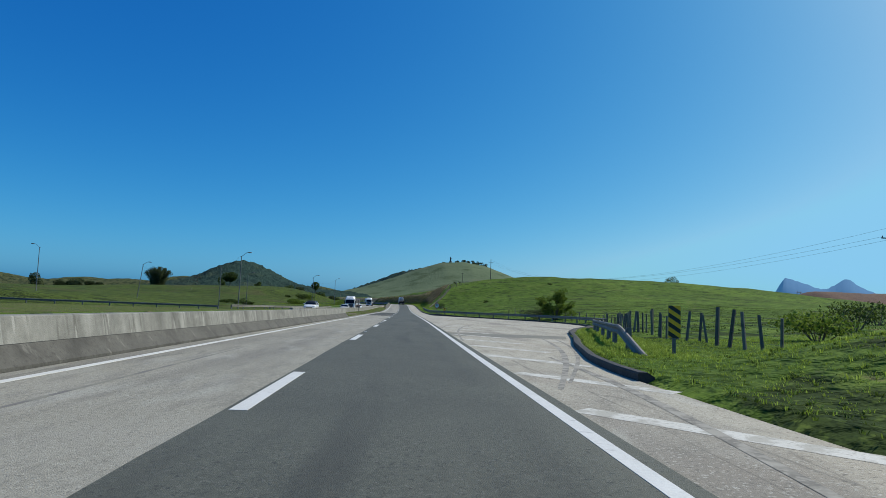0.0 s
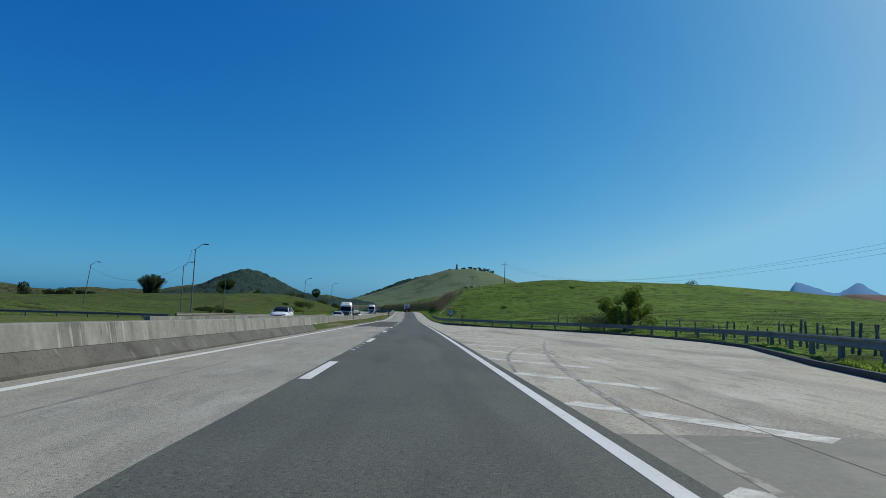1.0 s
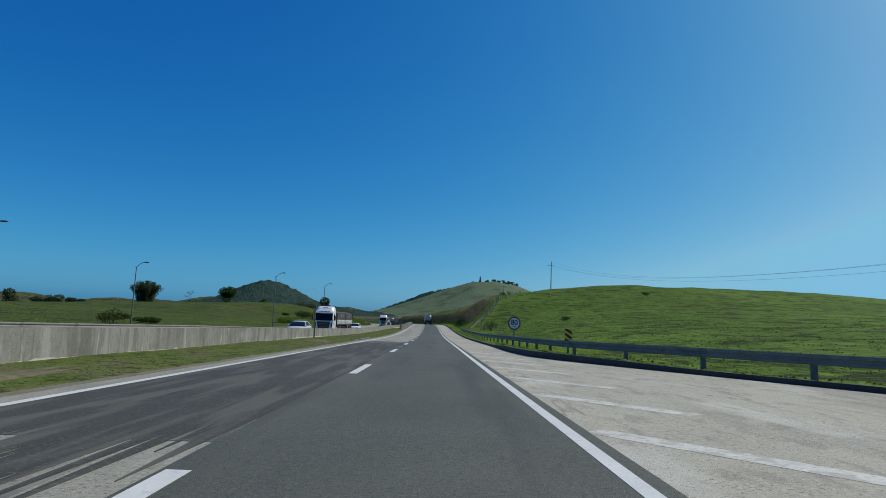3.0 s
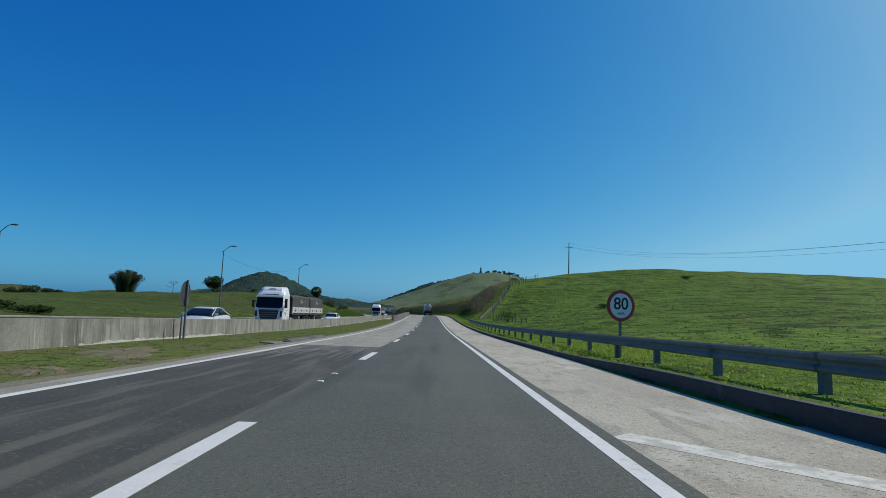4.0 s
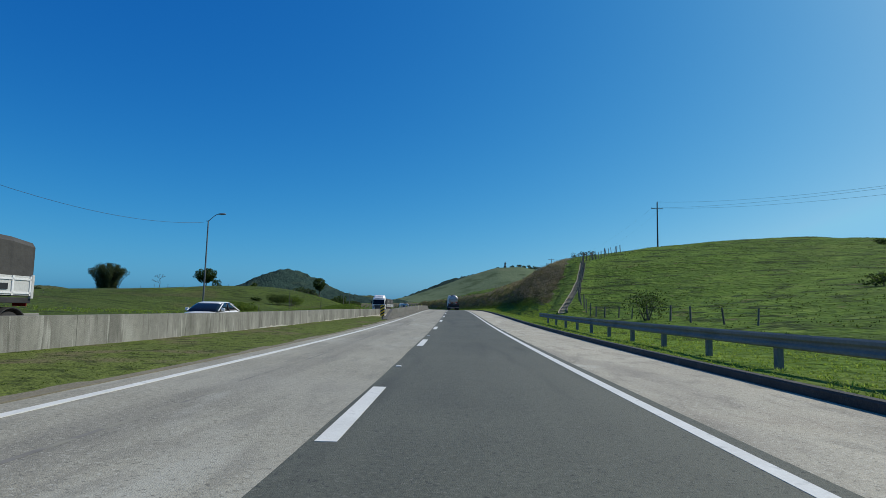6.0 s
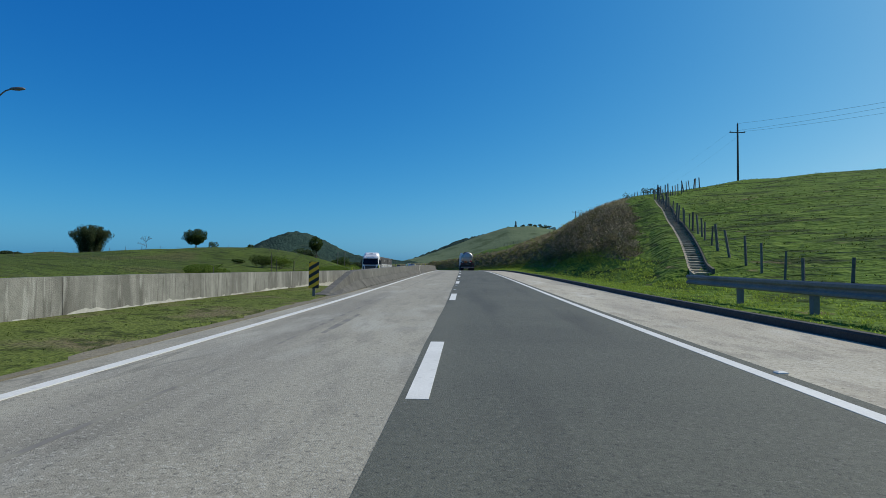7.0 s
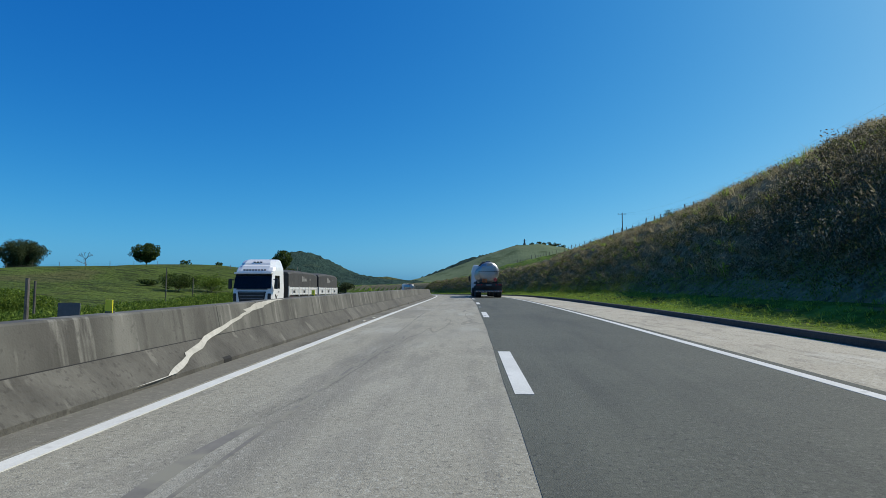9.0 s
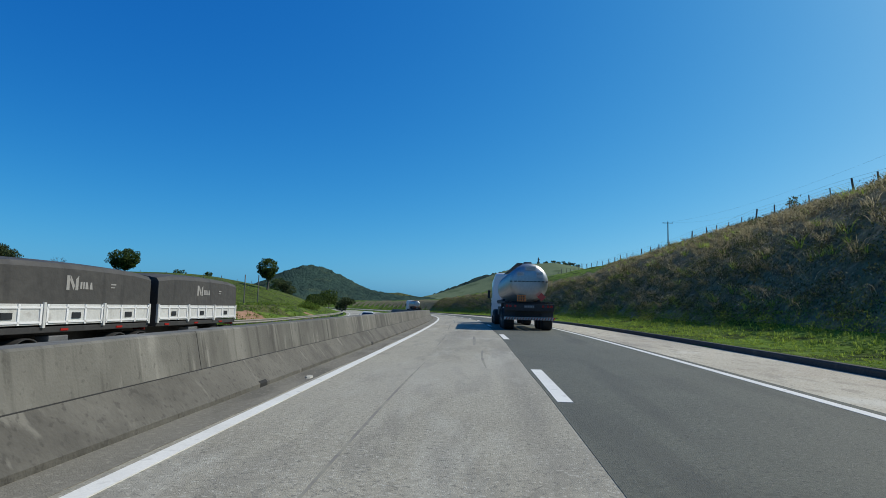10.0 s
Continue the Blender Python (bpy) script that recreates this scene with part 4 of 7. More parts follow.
def cable(a, b, sag, name="cable", r=0.02, label="thin dark overhead cable", n=16):
    bm = bmesh.new()
    a, b = Vector(a), Vector(b)
    pts = [a.lerp(b, t) - Vector((0, 0, sag * 4 * t * (1 - t))) for t in np.linspace(0, 1, n + 1)]
    for p, q in zip(pts, pts[1:]):
        rod(bm, p, q, r, seg=4)
    return tagged(part(name, bm, WIRE), label, "cable")


cable((-55.3, 124.8, 6.9), (-36.9, 118.3, 7.0), 2.4, r=0.014)
cable((-36.9, 118.3, 7.0), (-26.0, 93.0, 7.6), 1.2, r=0.014)
cable((-25.6, 169.4, 7.3), (-22.9, 200.6, 7.6), 1.3, r=0.012)


# ---- power poles on the hill ----
def power_pole(x, y, top, base, arm, label, turn=0.0, drop=1.25):
    thing = empty("power_pole", pose(x, y, base, 0, 0, turn), label, "power pole")
    h = top - base
    bm = bmesh.new()
    rod(bm, (0, 0, -0.5), (0, 0, h), 0.17, 0.11, 10)
    part("pole", bm, WOOD_POST, thing)
    bm = bmesh.new()
    box(bm, (0, 0.12, h - drop), (arm, 0.12, 0.12), 0.01)
    bar = part("crossarm", bm, WOOD_POST, thing)
    for k in (-1, 0, 1):
        bm = bmesh.new()
        px, pz = (k * arm * 0.45, h - drop + 0.05) if k else (0, h)
        rod(bm, (px, 0.12 if k else 0, pz), (px, 0.12 if k else 0, pz + 0.22), 0.05, 0.035, 8)
        part("insulator", bm, STEEL_DULL, thing)
    return thing


power_pole(41.0, 262.8, 22.3, height_at(41.0, 262.8), 2.3, "tall wooden power pole with a crossarm on the pasture hill")
power_pole(41.0, 395.4, 22.6, height_at(41.0, 395.4), 2.4, "wooden power pole with a crossarm behind the cutting's crest", drop=0.3)
for k in (-1, 1):
    cable((41.0 + k * 1.1, 395.5, 22.4), (41.0 + k * 1.0, 262.9, 21.2), 4.2 + 0.5 * k, r=0.006, n=40)
power_pole(55.4, 54.9, 11.6, height_at(55.4, 54.9), 2.3, "tall wooden power pole on the shoulder of the hill", 4)
for k in (-1, 0, 1):
    cable((41.0 + k * 1.0, 262.9, (21.2, 22.4)[k == 0]), (55.4 + k, 54.9, (10.5, 11.6)[k == 0]), (6.4, 7.4, 6.9)[k + 1], r=0.011, n=40)



def pylon(x, y, h):
    """A distant twin-legged pylon with a crossbar."""
    thing = empty("power_pylon", pose(x, y, height_at(x, y), 0, 0, 35), "distant dark twin legged power pylon", "power pylon")
    for sx in (-1, 1):
        bm = bmesh.new()
        rod(bm, (sx * h * 0.10, 0, -1), (sx * h * 0.20, 0, h * 0.72), 0.22, 0.18, 6)
        rod(bm, (sx * h * 0.20, 0, h * 0.72), (sx * h * 0.16, 0, h), 0.18, 0.14, 6)
        part("leg", bm, STEEL_DULL, thing)
    bm = bmesh.new()
    rod(bm, (-h * 0.30, 0, h * 0.96), (h * 0.30, 0, h * 0.96), 0.18, seg=6)
    part("crossbar", bm, STEEL_DULL, thing)
    return thing


pylon(284, 399, 16.5)


# ---- fences ----
def fence(points, spacing, label, seed, height=1.25, wires=4):
    rng = np.random.default_rng(seed)
    thing = empty("wire_fence", None, label, "fence")
    pts = [on_road(s, u) for s, u in points]
    places = []
    for a, b in zip(pts, pts[1:]):
        n = max(1, int(round((b - a).length / spacing)))
        places += [a.lerp(b, i / n) for i in range(n)]
    places.append(pts[-1])
    shapes = []
    for k in range(5):
        bm = bmesh.new()
        r = 0.048 + 0.007 * k
        rod(bm, (0, 0, -0.35), (rng.normal(0, 0.02), rng.normal(0, 0.02), height * (0.92 + 0.06 * k)), r, r * 0.85, 7)
        shapes.append(bm)
    first = []
    tops = []
    for i, p in enumerate(places):
        z = height_at(p.x, p.y)
        m = pose(p.x + rng.normal(0, 0.08), p.y + rng.normal(0, 0.08), z, rng.normal(0, 3.5), rng.normal(0, 3.5), rng.uniform(0, 360))
        k = i % 5
        if len(first) <= k:
            ob = part("post", shapes[k], WOOD_POST, thing)
            ob.matrix_basis = m
            first.append(ob)
        else:
            same_mesh(first[k], m, thing)
        tops.append(Vector((p.x, p.y, z)))
    for k in range(len(first), 5):
        shapes[k].free()
    for k in range(wires):
        bm = bmesh.new()
        for a, b in zip(tops, tops[1:]):
            up = Vector((0, 0, 0.28 + 0.25 * k))
            rod(bm, a + up, b + up, 0.006, seg=3)
        part("wire", bm, WIRE, thing)
    return thing


fence([(9.5, 12.3), (13.5, 12.6), (20, 13.7), (30, 16.1), (49, 22.0)], 1.12, "close row of thick weathered fence posts behind the rail", 8, 1.15)
fence([(51, 22.6), (62, 25.0), (80, 21.8), (89, 18.6)], 2.0, "wooden post and wire fence behind the guard rail", 1, 0.95)
fence([(172, 14.4), (184, 13.6), (196, 13.0)], 2.7, "wooden post and wire fence below the drain", 7, 0.82)
fence([(196.5, 12.6), (204, 13.3), (220, 17.0), (236, 20.7)], 1.7, "wooden post and wire fence climbing beside the drain", 2, 1.3)
fence([(235.5, 20.3), (247.3, 29.6)], 1.1, "close set wooden fence posts on the brow of the hill", 3, 1.2)
fence([(239, 23.6), (250, 24.6), (264, 25.0)], 1.6, "short weathered fence posts along the grassy crest", 9, 0.7, 2)
fence([(283, 24.6), (300, 24.4), (314, 24.2), (330, 23.6), (365, 23.6), (410, 24), (470, 25)], 2.6, "wooden post fence along the crest of the cutting", 4, 0.85)
fence([(330, -150), (350, -120), (380, -95), (395, -60), (420, -45)], 5.0, "thin post fence along the brow of the pasture", 5, 1.1, 2)
fence([(300, -230), (330, -150)], 6.0, "thin post fence along the brow of the pasture", 6, 1.1, 2)


# ---- stepped drain on the slope ----
DRAIN_Y = [199.6, 201.0, 204.8, 211.2, 220.0, 228.0, 235.6]
DRAIN_X = [11.0, 11.25, 12.45, 14.35, 16.72, 18.72, 20.45]


def drain_place(y, off=0.0, up=0.0):
    """A place beside the drain's middle line, so far across it and up from its bed."""
    x = float(np.interp(y, DRAIN_Y, DRAIN_X))
    d = Vector((float(np.interp(y + 0.8, DRAIN_Y, DRAIN_X)) - float(np.interp(y - 0.8, DRAIN_Y, DRAIN_X)), min(y + 0.8, 235.6) - max(y - 0.8, 199.6))).normalized()
    bed = 0.5 * height_at(x, y) + 0.5 * height_at(x + 0.35 * d.y, y - 0.35 * d.x)
    return Vector((x + off * d.y, y - off * d.x, bed + up))


def stepped_drain():
    thing = empty("stepped_drain", None, "narrow stepped sandy concrete channel running down the grassy slope", "drain")
    for name, section, mat, label in (
        ("side_wall", [(0.30, -0.3), (0.33, 0.27), (0.43, 0.28), (0.46, -0.3)], DRAIN_WALL_SHADED, "side wall darkened to its shaded tone"),
        ("edge_strip", [(-0.44, -0.4), (-0.44, 0.03), (-0.31, 0.035), (-0.31, -0.4)], DRAIN, "flush worn edge of the channel"),
    ):
        rings = [[drain_place(y, o, h) for o, h in section] for y in np.arange(199.8, 235.5, 0.9)]
        part(name, loft(bmesh.new(), rings), mat, thing, label)
    n = 52
    bm = bmesh.new()
    box(bm, (0, 0, -0.2), (0.68, 0.74, 0.44), 0.015)
    step = None
    for i in range(n):
        y = 199.9 + 35.4 * (i + 0.5) / n
        p, q = drain_place(y), drain_place(y + 0.7)
        turn = math.degrees(math.atan2(q.y - p.y, q.x - p.x)) - 90
        m = pose(p.x, p.y, p.z + 0.02, 3.0, 0, turn)
        if step is None:
            step = part("step", bm, DRAIN, thing)
            step.matrix_basis = m
        else:
            same_mesh(step, m, thing)
    return thing


def drain_bank(section, seed):
    """Grass bank against one side of the drain, running out into the slope."""
    rng = np.random.default_rng(seed)
    verts, faces = [], []
    rows, n = np.arange(199.6, 236.0, 0.8), len(section)
    for y in rows:
        y = min(y, 235.5)
        for off, up in section:
            p = drain_place(y, off)
            own = height_at(p.x, p.y)
            k = min(1.0, max(0.0, (abs(off) - 0.5) / 1.4))
            verts.append((p.x, p.y, (p.z + up) * (1 - k) + (own + up) * k - 0.6 * max(0.0, 1 - (y - 199.6) / 1.6) + rng.normal(0, 0.008) * (abs(off) > 0.5)))
    for i in range(len(rows) - 1):
        for j in range(n - 1):
            faces.append((i * n + j, i * n + j + 1, i * n + j + n + 1, i * n + j + n))
    return tagged(mesh_object("grass_bank", verts, faces, GRASS, flat=False), "low grass bank along the stepped drain", "ground", kind="structure")


drain_bank(((-2.6, -0.15), (-1.8, 0.03), (-1.2, 0.05), (-0.7, 0.04), (-0.42, 0.02)), 32)
drain_bank(((0.41, 0.30), (0.7, 0.31), (1.1, 0.22), (1.6, 0.10), (2.3, -0.15)), 31)
stepped_drain()


# ---- markings and wear in the bay ----
def mark(name, a, b, width, mat, label, up, category="road marking", wave=0.0, n=1):
    """A bar of paint or wear between two places of the paving."""
    verts, faces = [], []
    a, b = Vector(a), Vector(b)
    d = (b - a).normalized()
    side = Vector((-d.y, d.x)) * width / 2
    for i in range(n + 1):
        p = a.lerp(b, i / n) + side.normalized() * wave * math.sin(i / n * 3.1)
        k = 1.0 if n == 1 else 0.55 + 0.45 * math.sin(i / n * 3.1 + 0.02)
        for q in (p - side * k, p + side * k):
            verts.append(on_road(q.x, q.y, up))
    for i in range(n):
        faces.append((2 * i, 2 * i + 1, 2 * i + 3, 2 * i + 2))
    ob = mesh_object(name, verts, faces, mat)
    bm = bmesh.new()
    bm.from_mesh(ob.data)
    if sum(f.normal.z for f in bm.faces) < 0:
        bmesh.ops.reverse_faces(bm, faces=bm.faces)
    bm.to_mesh(ob.data)
    bm.free()
    return tagged(ob, label, category, kind="structure")


for k in range(25):
    at = 0.37 + 4.13 * k
    mark("marking_hatch", (at + 0.3, 3.95), (at - 2.0, 6.05 if at < 94 else 5.9), 0.42, PAINT_WORN, "faded white hatch bar on pale paving", -0.0012)
for k, (a, b, w, wave) in enumerate([((15.7, 3.95), (47, 8.5), 0.13, -0.9), ((29.6, 3.95), (42, 6.5), 0.12, -0.4), ((2.5, 4.2), (20, 7.9), 0.16, 0.5), ((3.4, 4.6), (21, 8.6), 0.12, 0.6), ((-4, 4.5), (9, 5.6), 0.18, 0.3)]):
    mark("tyre_mark", a, b, w, TYRE_MARK, "dark curved tyre mark on pale paving", 0.0, "tyre mark", wave, 18)
strip("road_seam", 3.87, lambda s: edge(s) - 0.3, 19.9, 23.3, BAY_STRIP, -0.0025, "grey asphalt repair strip across the bay", "road")


crack_rng = np.random.default_rng(44)
for k in range(6):
    a = crack_rng.uniform(2, 96)
    u = crack_rng.uniform(4.6, max(5.0, edge(a) - 1.0))
    long = crack_rng.random() < 0.5
    ds, du = (crack_rng.uniform(5, 16), crack_rng.normal(0, 0.9)) if long else (crack_rng.normal(0, 1.2), crack_rng.uniform(1.0, 3.0))
    if u + du < edge(a + ds) - 0.3 and u + du > 4.0:
        mark("road_crack", (a, u), (a + ds, u + du), crack_rng.uniform(0.010, 0.02), CRACK, "fine dark crack in pale paving", 0.0008, "road", crack_rng.normal(0, 0.15), 12)


mark("road_crack", (63.5, 6.5), (46.0, 6.42), 0.025, CRACK, "long dark joint in pale paving", 0.0008, "road", 0.12, 20)


def splash():
    """White paint spilled over the barrier's face."""
    rng = np.random.default_rng(5)
    verts, faces = [], []
    path = [(-4.03, 0.062), (-4.05, 0.07), (-4.20, 0.22), (-4.322, 0.37), (-4.37, 0.5), (-4.40, 0.64), (-4.43, 0.775), (-4.445, 0.808)]
    n = 30
    for i in range(n):
        t = i / (n - 1) * (len(path) - 1)
        k = min(int(t), len(path) - 2)
        u = path[k][0] + (path[k + 1][0] - path[k][0]) * (t - k)
        h = path[k][1] + (path[k + 1][1] - path[k][1]) * (t - k)
        s = 233.4 + 5.6 * (i / (n - 1)) ** 1.15
        w = 0.09 + 0.17 * rng.random() + (0.25 if i > n - 9 else 0)
        verts += [on_road(s - w, u + 0.012, h), on_road(s + w, u + 0.012, h)]
    for i in range(n - 1):
        faces.append((2 * i, 2 * i + 1, 2 * i + 3, 2 * i + 2))
    ob = mesh_object("paint_splash", verts, faces, EFFLORESCENCE, second, "splash of white paint")
    return ob


splash()


def gutter_kerb():
    """Broken kerb with an inlet at the median's edge."""
    thing = empty("gutter_inlet", None, "broken concrete kerb with a dark inlet in the grass", "kerb")
    along("kerb_stone", [(-4.16, -0.1), (-4.16, 0.02), (-4.40, 0.10), (-4.56, 0.10), (-4.70, -0.1)], 119.4, 127.4, 1.0, CONCRETE, closed=True, parent=thing)
    along("kerb_stone", [(-4.24, -0.1), (-4.24, 0.01), (-4.45, 0.055), (-4.85, 0.06), (-5.15, -0.1)], 116.9, 118.6, 0.8, GUTTER, closed=True, parent=thing)
    # solid black block in place of the shaded hollow of the inlet
    along("inlet", [(-4.24, -0.1), (-4.24, 0.03), (-4.46, 0.08), (-4.5, -0.1)], 118.7, 119.3, 0.6, KERB_DARK, closed=True, parent=thing, label="inlet opening with its shade as a black block")
    return thing


gutter_kerb()
strip("dirt_edge", lambda s: -4.02 - 0.10 - 0.13 * abs(math.sin(s * 0.31 + math.sin(s * 0.13))) - 0.10 * abs(math.sin(s * 1.7 + 2 * math.sin(s * 0.37))) - 0.06 * abs(math.sin(s * 4.1)), -4.022, 54.2, 193, DIRT, 0.012, "strip of grey dirt between asphalt and grass", "ground", step=0.4)
strip("dirt_edge", lambda s: -4.3 - 0.5 * min(1.0, (s - 193) / 4), -4.022, 193, 199.9, DIRT, 0.012, "strip of grey dirt beside the barrier end", "ground", step=1.0)



def dirt_mound(s0, u0, half_s, half_u, skew, top, seed, mat=EARTH, label="bare brown dirt patch in the median grass"):
    """A low uneven heap of bare earth lying in the grass."""
    rng = np.random.default_rng(seed)
    rings, spokes = 9, 40
    verts, faces = [], []
    reach = [0.82 + 0.12 * math.sin(3 * a + seed) + 0.09 * math.sin(7 * a + 2 * seed) + 0.05 * rng.normal() for a in np.linspace(0, 2 * math.pi, spokes, endpoint=False)]
    for i in range(rings + 1):
        for j in range(spokes):
            a, r = 2 * math.pi * j / spokes, i / rings * reach[j]
            s, u = s0 + half_s * r * math.cos(a), u0 + half_u * r * math.sin(a) + skew * half_s * r * math.cos(a)
            p = on_road(s, u)
            k = i / rings
            verts.append((p.x, p.y, height_at(p.x, p.y) + top * (1 - k * k) + 0.006 * rng.normal() * (k < 0.99) - 0.05 * k ** 6))
    for i in range(rings):
        for j in range(spokes):
            m = (j + 1) % spokes
            faces.append((i * spokes + j, (i + 1) * spokes + j, (i + 1) * spokes + m, i * spokes + m))
    return tagged(mesh_object("dirt_patch", verts, faces, mat), label, "ground", kind="structure")


dirt_mound(108.6, -5.9, 2.9, 1.1, -0.22, 0.06, 1)
dirt_mound(103.9, -4.85, 1.1, 0.55, -0.25, 0.045, 2)
dirt_mound(74.0, -5.35, 9.0, 1.05, -0.03, 0.05, 3)
dirt_mound(317.5, -23.6, 8.0, 1.5, 0.10, 0.10, 5, SOIL, "scar of bare reddish soil on the grassy bank")
dirt_mound(349.0, -22.4, 11.0, 1.3, -0.04, 0.10, 6, SOIL, "scar of bare reddish soil on the grassy bank")


def studs():
    first = None
    for s, u in [(35.8, -0.03), (37.1, -0.03), (38.4, -0.03), (39.6, -0.03), (49.5, -0.03), (63, -0.03), (104, -0.03), (105.5, -0.03), (131, -0.03), (144.5, -0.03), (47.7, 3.82), (20.5, -0.03), (158, -0.03), (171.5, -0.03), (199, -0.03), (212.6, -0.03), (226, -0.03), (140, 3.82), (176, 3.82), (180, 3.85), (203.5, -0.03), (248, -0.03), (256, -0.03)]:
        m = facing(s, u, 0.0)
        if first is None:
            bm = bmesh.new()
            rings = [[(x * k, y * k, z) for x, y in ((-0.06, -0.05), (0.06, -0.05), (0.06, 0.05), (-0.06, 0.05))] for k, z in ((1.0, 0.0), (0.95, 0.010), (0.6, 0.022))]
            loft(bm, rings)
            first = part("road_stud", bm, PAINT_LINE)
            first.matrix_basis = m
            tagged(first, "small white raised road stud on asphalt", "road stud", "road studs")
        else:
            copy_thing(first, m)


studs()


def seams():
    """Tarred joint and wear streaks along the passing lane."""
    rng = np.random.default_rng(12)
    at = -12.0
    while at < 330:
        length = rng.uniform(4, 16)
        u = -2.25 + rng.normal(0, 0.05)
        mark("road_seam_streak", (at, u), (at + length, u + rng.normal(0, 0.06)), rng.uniform(0.03, 0.09), SEAM, "dark tarred seam along the passing lane", -0.002, "road", rng.normal(0, 0.03), 10)
        at += length + rng.uniform(0.5, 6)
    for k in range(16):
        a = rng.uniform(0, 300)
        u = rng.uniform(-3.1, -0.7)
        mark("road_stain", (a, u), (a + rng.uniform(1.5, 6), u + rng.normal(0, 0.1)), rng.uniform(0.04, 0.14), SEAM, "faint dark stain on worn asphalt", -0.0025, "road", rng.normal(0, 0.05), 10)


seams()


# ---- far hills ----
def hill_mesh(name, xs, ys, height, mat, label, rough=0.0, seed=1):
    gx, gy = np.meshgrid(xs, ys)
    gz = height(gx, gy)
    if rough:
        rng = np.random.default_rng(seed)
        gz = gz + rough * rng.random(gz.shape) * smooth(4, 25, gz)
    nx, ny = len(xs), len(ys)
    i = np.arange(nx - 1)[None, :] + nx * np.arange(ny - 1)[:, None]
    faces = np.stack([i, i + 1, i + 1 + nx, i + nx], -1).reshape(-1, 4).tolist()
    ob = mesh_object(name, np.stack([gx.ravel(), gy.ravel(), gz.ravel()], 1).tolist(), faces, mat, flat=False)
    return tagged(ob, label, "hill", kind="structure")


def cone_height(x, y):
    r = np.interp(x + 583, [-600, -420, -263, -181, -99, -40, 0, 40, 86, 125, 165, 200, 300, 450, 640], [2, 10, 25, 48, 78, 110, 122, 115, 96, 78, 60, 48, 30, 18, 4])
    return r * np.exp(-((y - 2144) / 330) ** 2) + 5 * wobble(x, y, 60, 3) * np.exp(-((y - 2144) / 330) ** 2) - 4


hill_mesh("hill_cone", np.arange(-1200, 70, 8.0), np.arange(1650, 2640, 11.0), cone_height, FOREST, "steep conical hill covered with dark forest", 12.0, 1)


def statue_hill(x, y):
    r = np.interp(x, [-700, -350, -209, -82, 60, 175, 290, 400, 526, 700, 1000, 1300], [8, 36, 66, 113, 171, 211, 219, 199, 152, 98, 48, 5])
    return r * np.exp(-((y - 2950) / 620) ** 2) + 6 * wobble(x, y, 130, 2) * smooth(20, 80, r) - 4


hill_mesh("hill_pasture_far", np.arange(-700, 1320, 18.0), np.arange(1900, 3950, 26.0), statue_hill, FAR_GRASS, "large distant grassy hill with a bare rounded top", 1.0, 2)


def wooded_ridge(x, y):
    r = np.interp(x, [-420, -300, -150, -80, 0, 100, 180, 260, 330, 420], [16, 56, 112, 144, 172, 192, 200, 196, 180, 120])
    return r * np.exp(-((y - 3330) / 200) ** 2) - 4


hill_mesh("hill_wooded_ridge", np.arange(-420, 420, 12.0), np.arange(2900, 3800, 20.0), wooded_ridge, FOREST, "wooded ridge rising behind the grassy hill", 16.0, 3)


def back_ridge(x, y):
    r = 64 + 15 * np.sin(x / 210.0) + 9 * np.sin(x / 83.0 + 1) + 5 * np.sin(x / 37.0)
    return r * np.exp(-((y - 3000) / 420) ** 2) * smooth(-2600, -1900, x) * (1 - smooth(-120, 120, x)) - 4


hill_mesh("hill_low_ridge", np.arange(-2600, 140, 16.0), np.arange(2400, 3700, 24.0), back_ridge, SCRUB_FAR, "low rolling distant hills with scattered woods", 7.0, 4)


def near_ridge(x, y):
    r = np.interp(x, [-320, -240, -150, -60, 40, 140, 260, 420, 700], [2, 5, 8, 10, 13, 20, 34, 46, 40])
    return r * np.exp(-((y - 1150) / 300) ** 2) - 3


hill_mesh("hill_scrub", np.arange(-320, 700, 9.0), np.arange(720, 1700, 14.0), near_ridge, SCRUB_FAR, "scrubby middle distance slope beyond the bend", 3.0, 5)

# aerial haze over the mountains, given as blue base colour and a faint glow
HAZE = bpy.data.materials.new("distant haze blue")
HAZE.use_nodes = True
HAZE.node_tree.nodes["Principled BSDF"].inputs["Base Color"].default_value = (0.035, 0.09, 0.17, 1)
HAZE.node_tree.nodes["Principled BSDF"].inputs["Roughness"].default_value = 1.0
HAZE.node_tree.nodes["Principled BSDF"].inputs["Emission Color"].default_value = (0.07, 0.25, 0.50, 1)
HAZE.node_tree.nodes["Principled BSDF"].inputs["Emission Strength"].default_value = 0.40


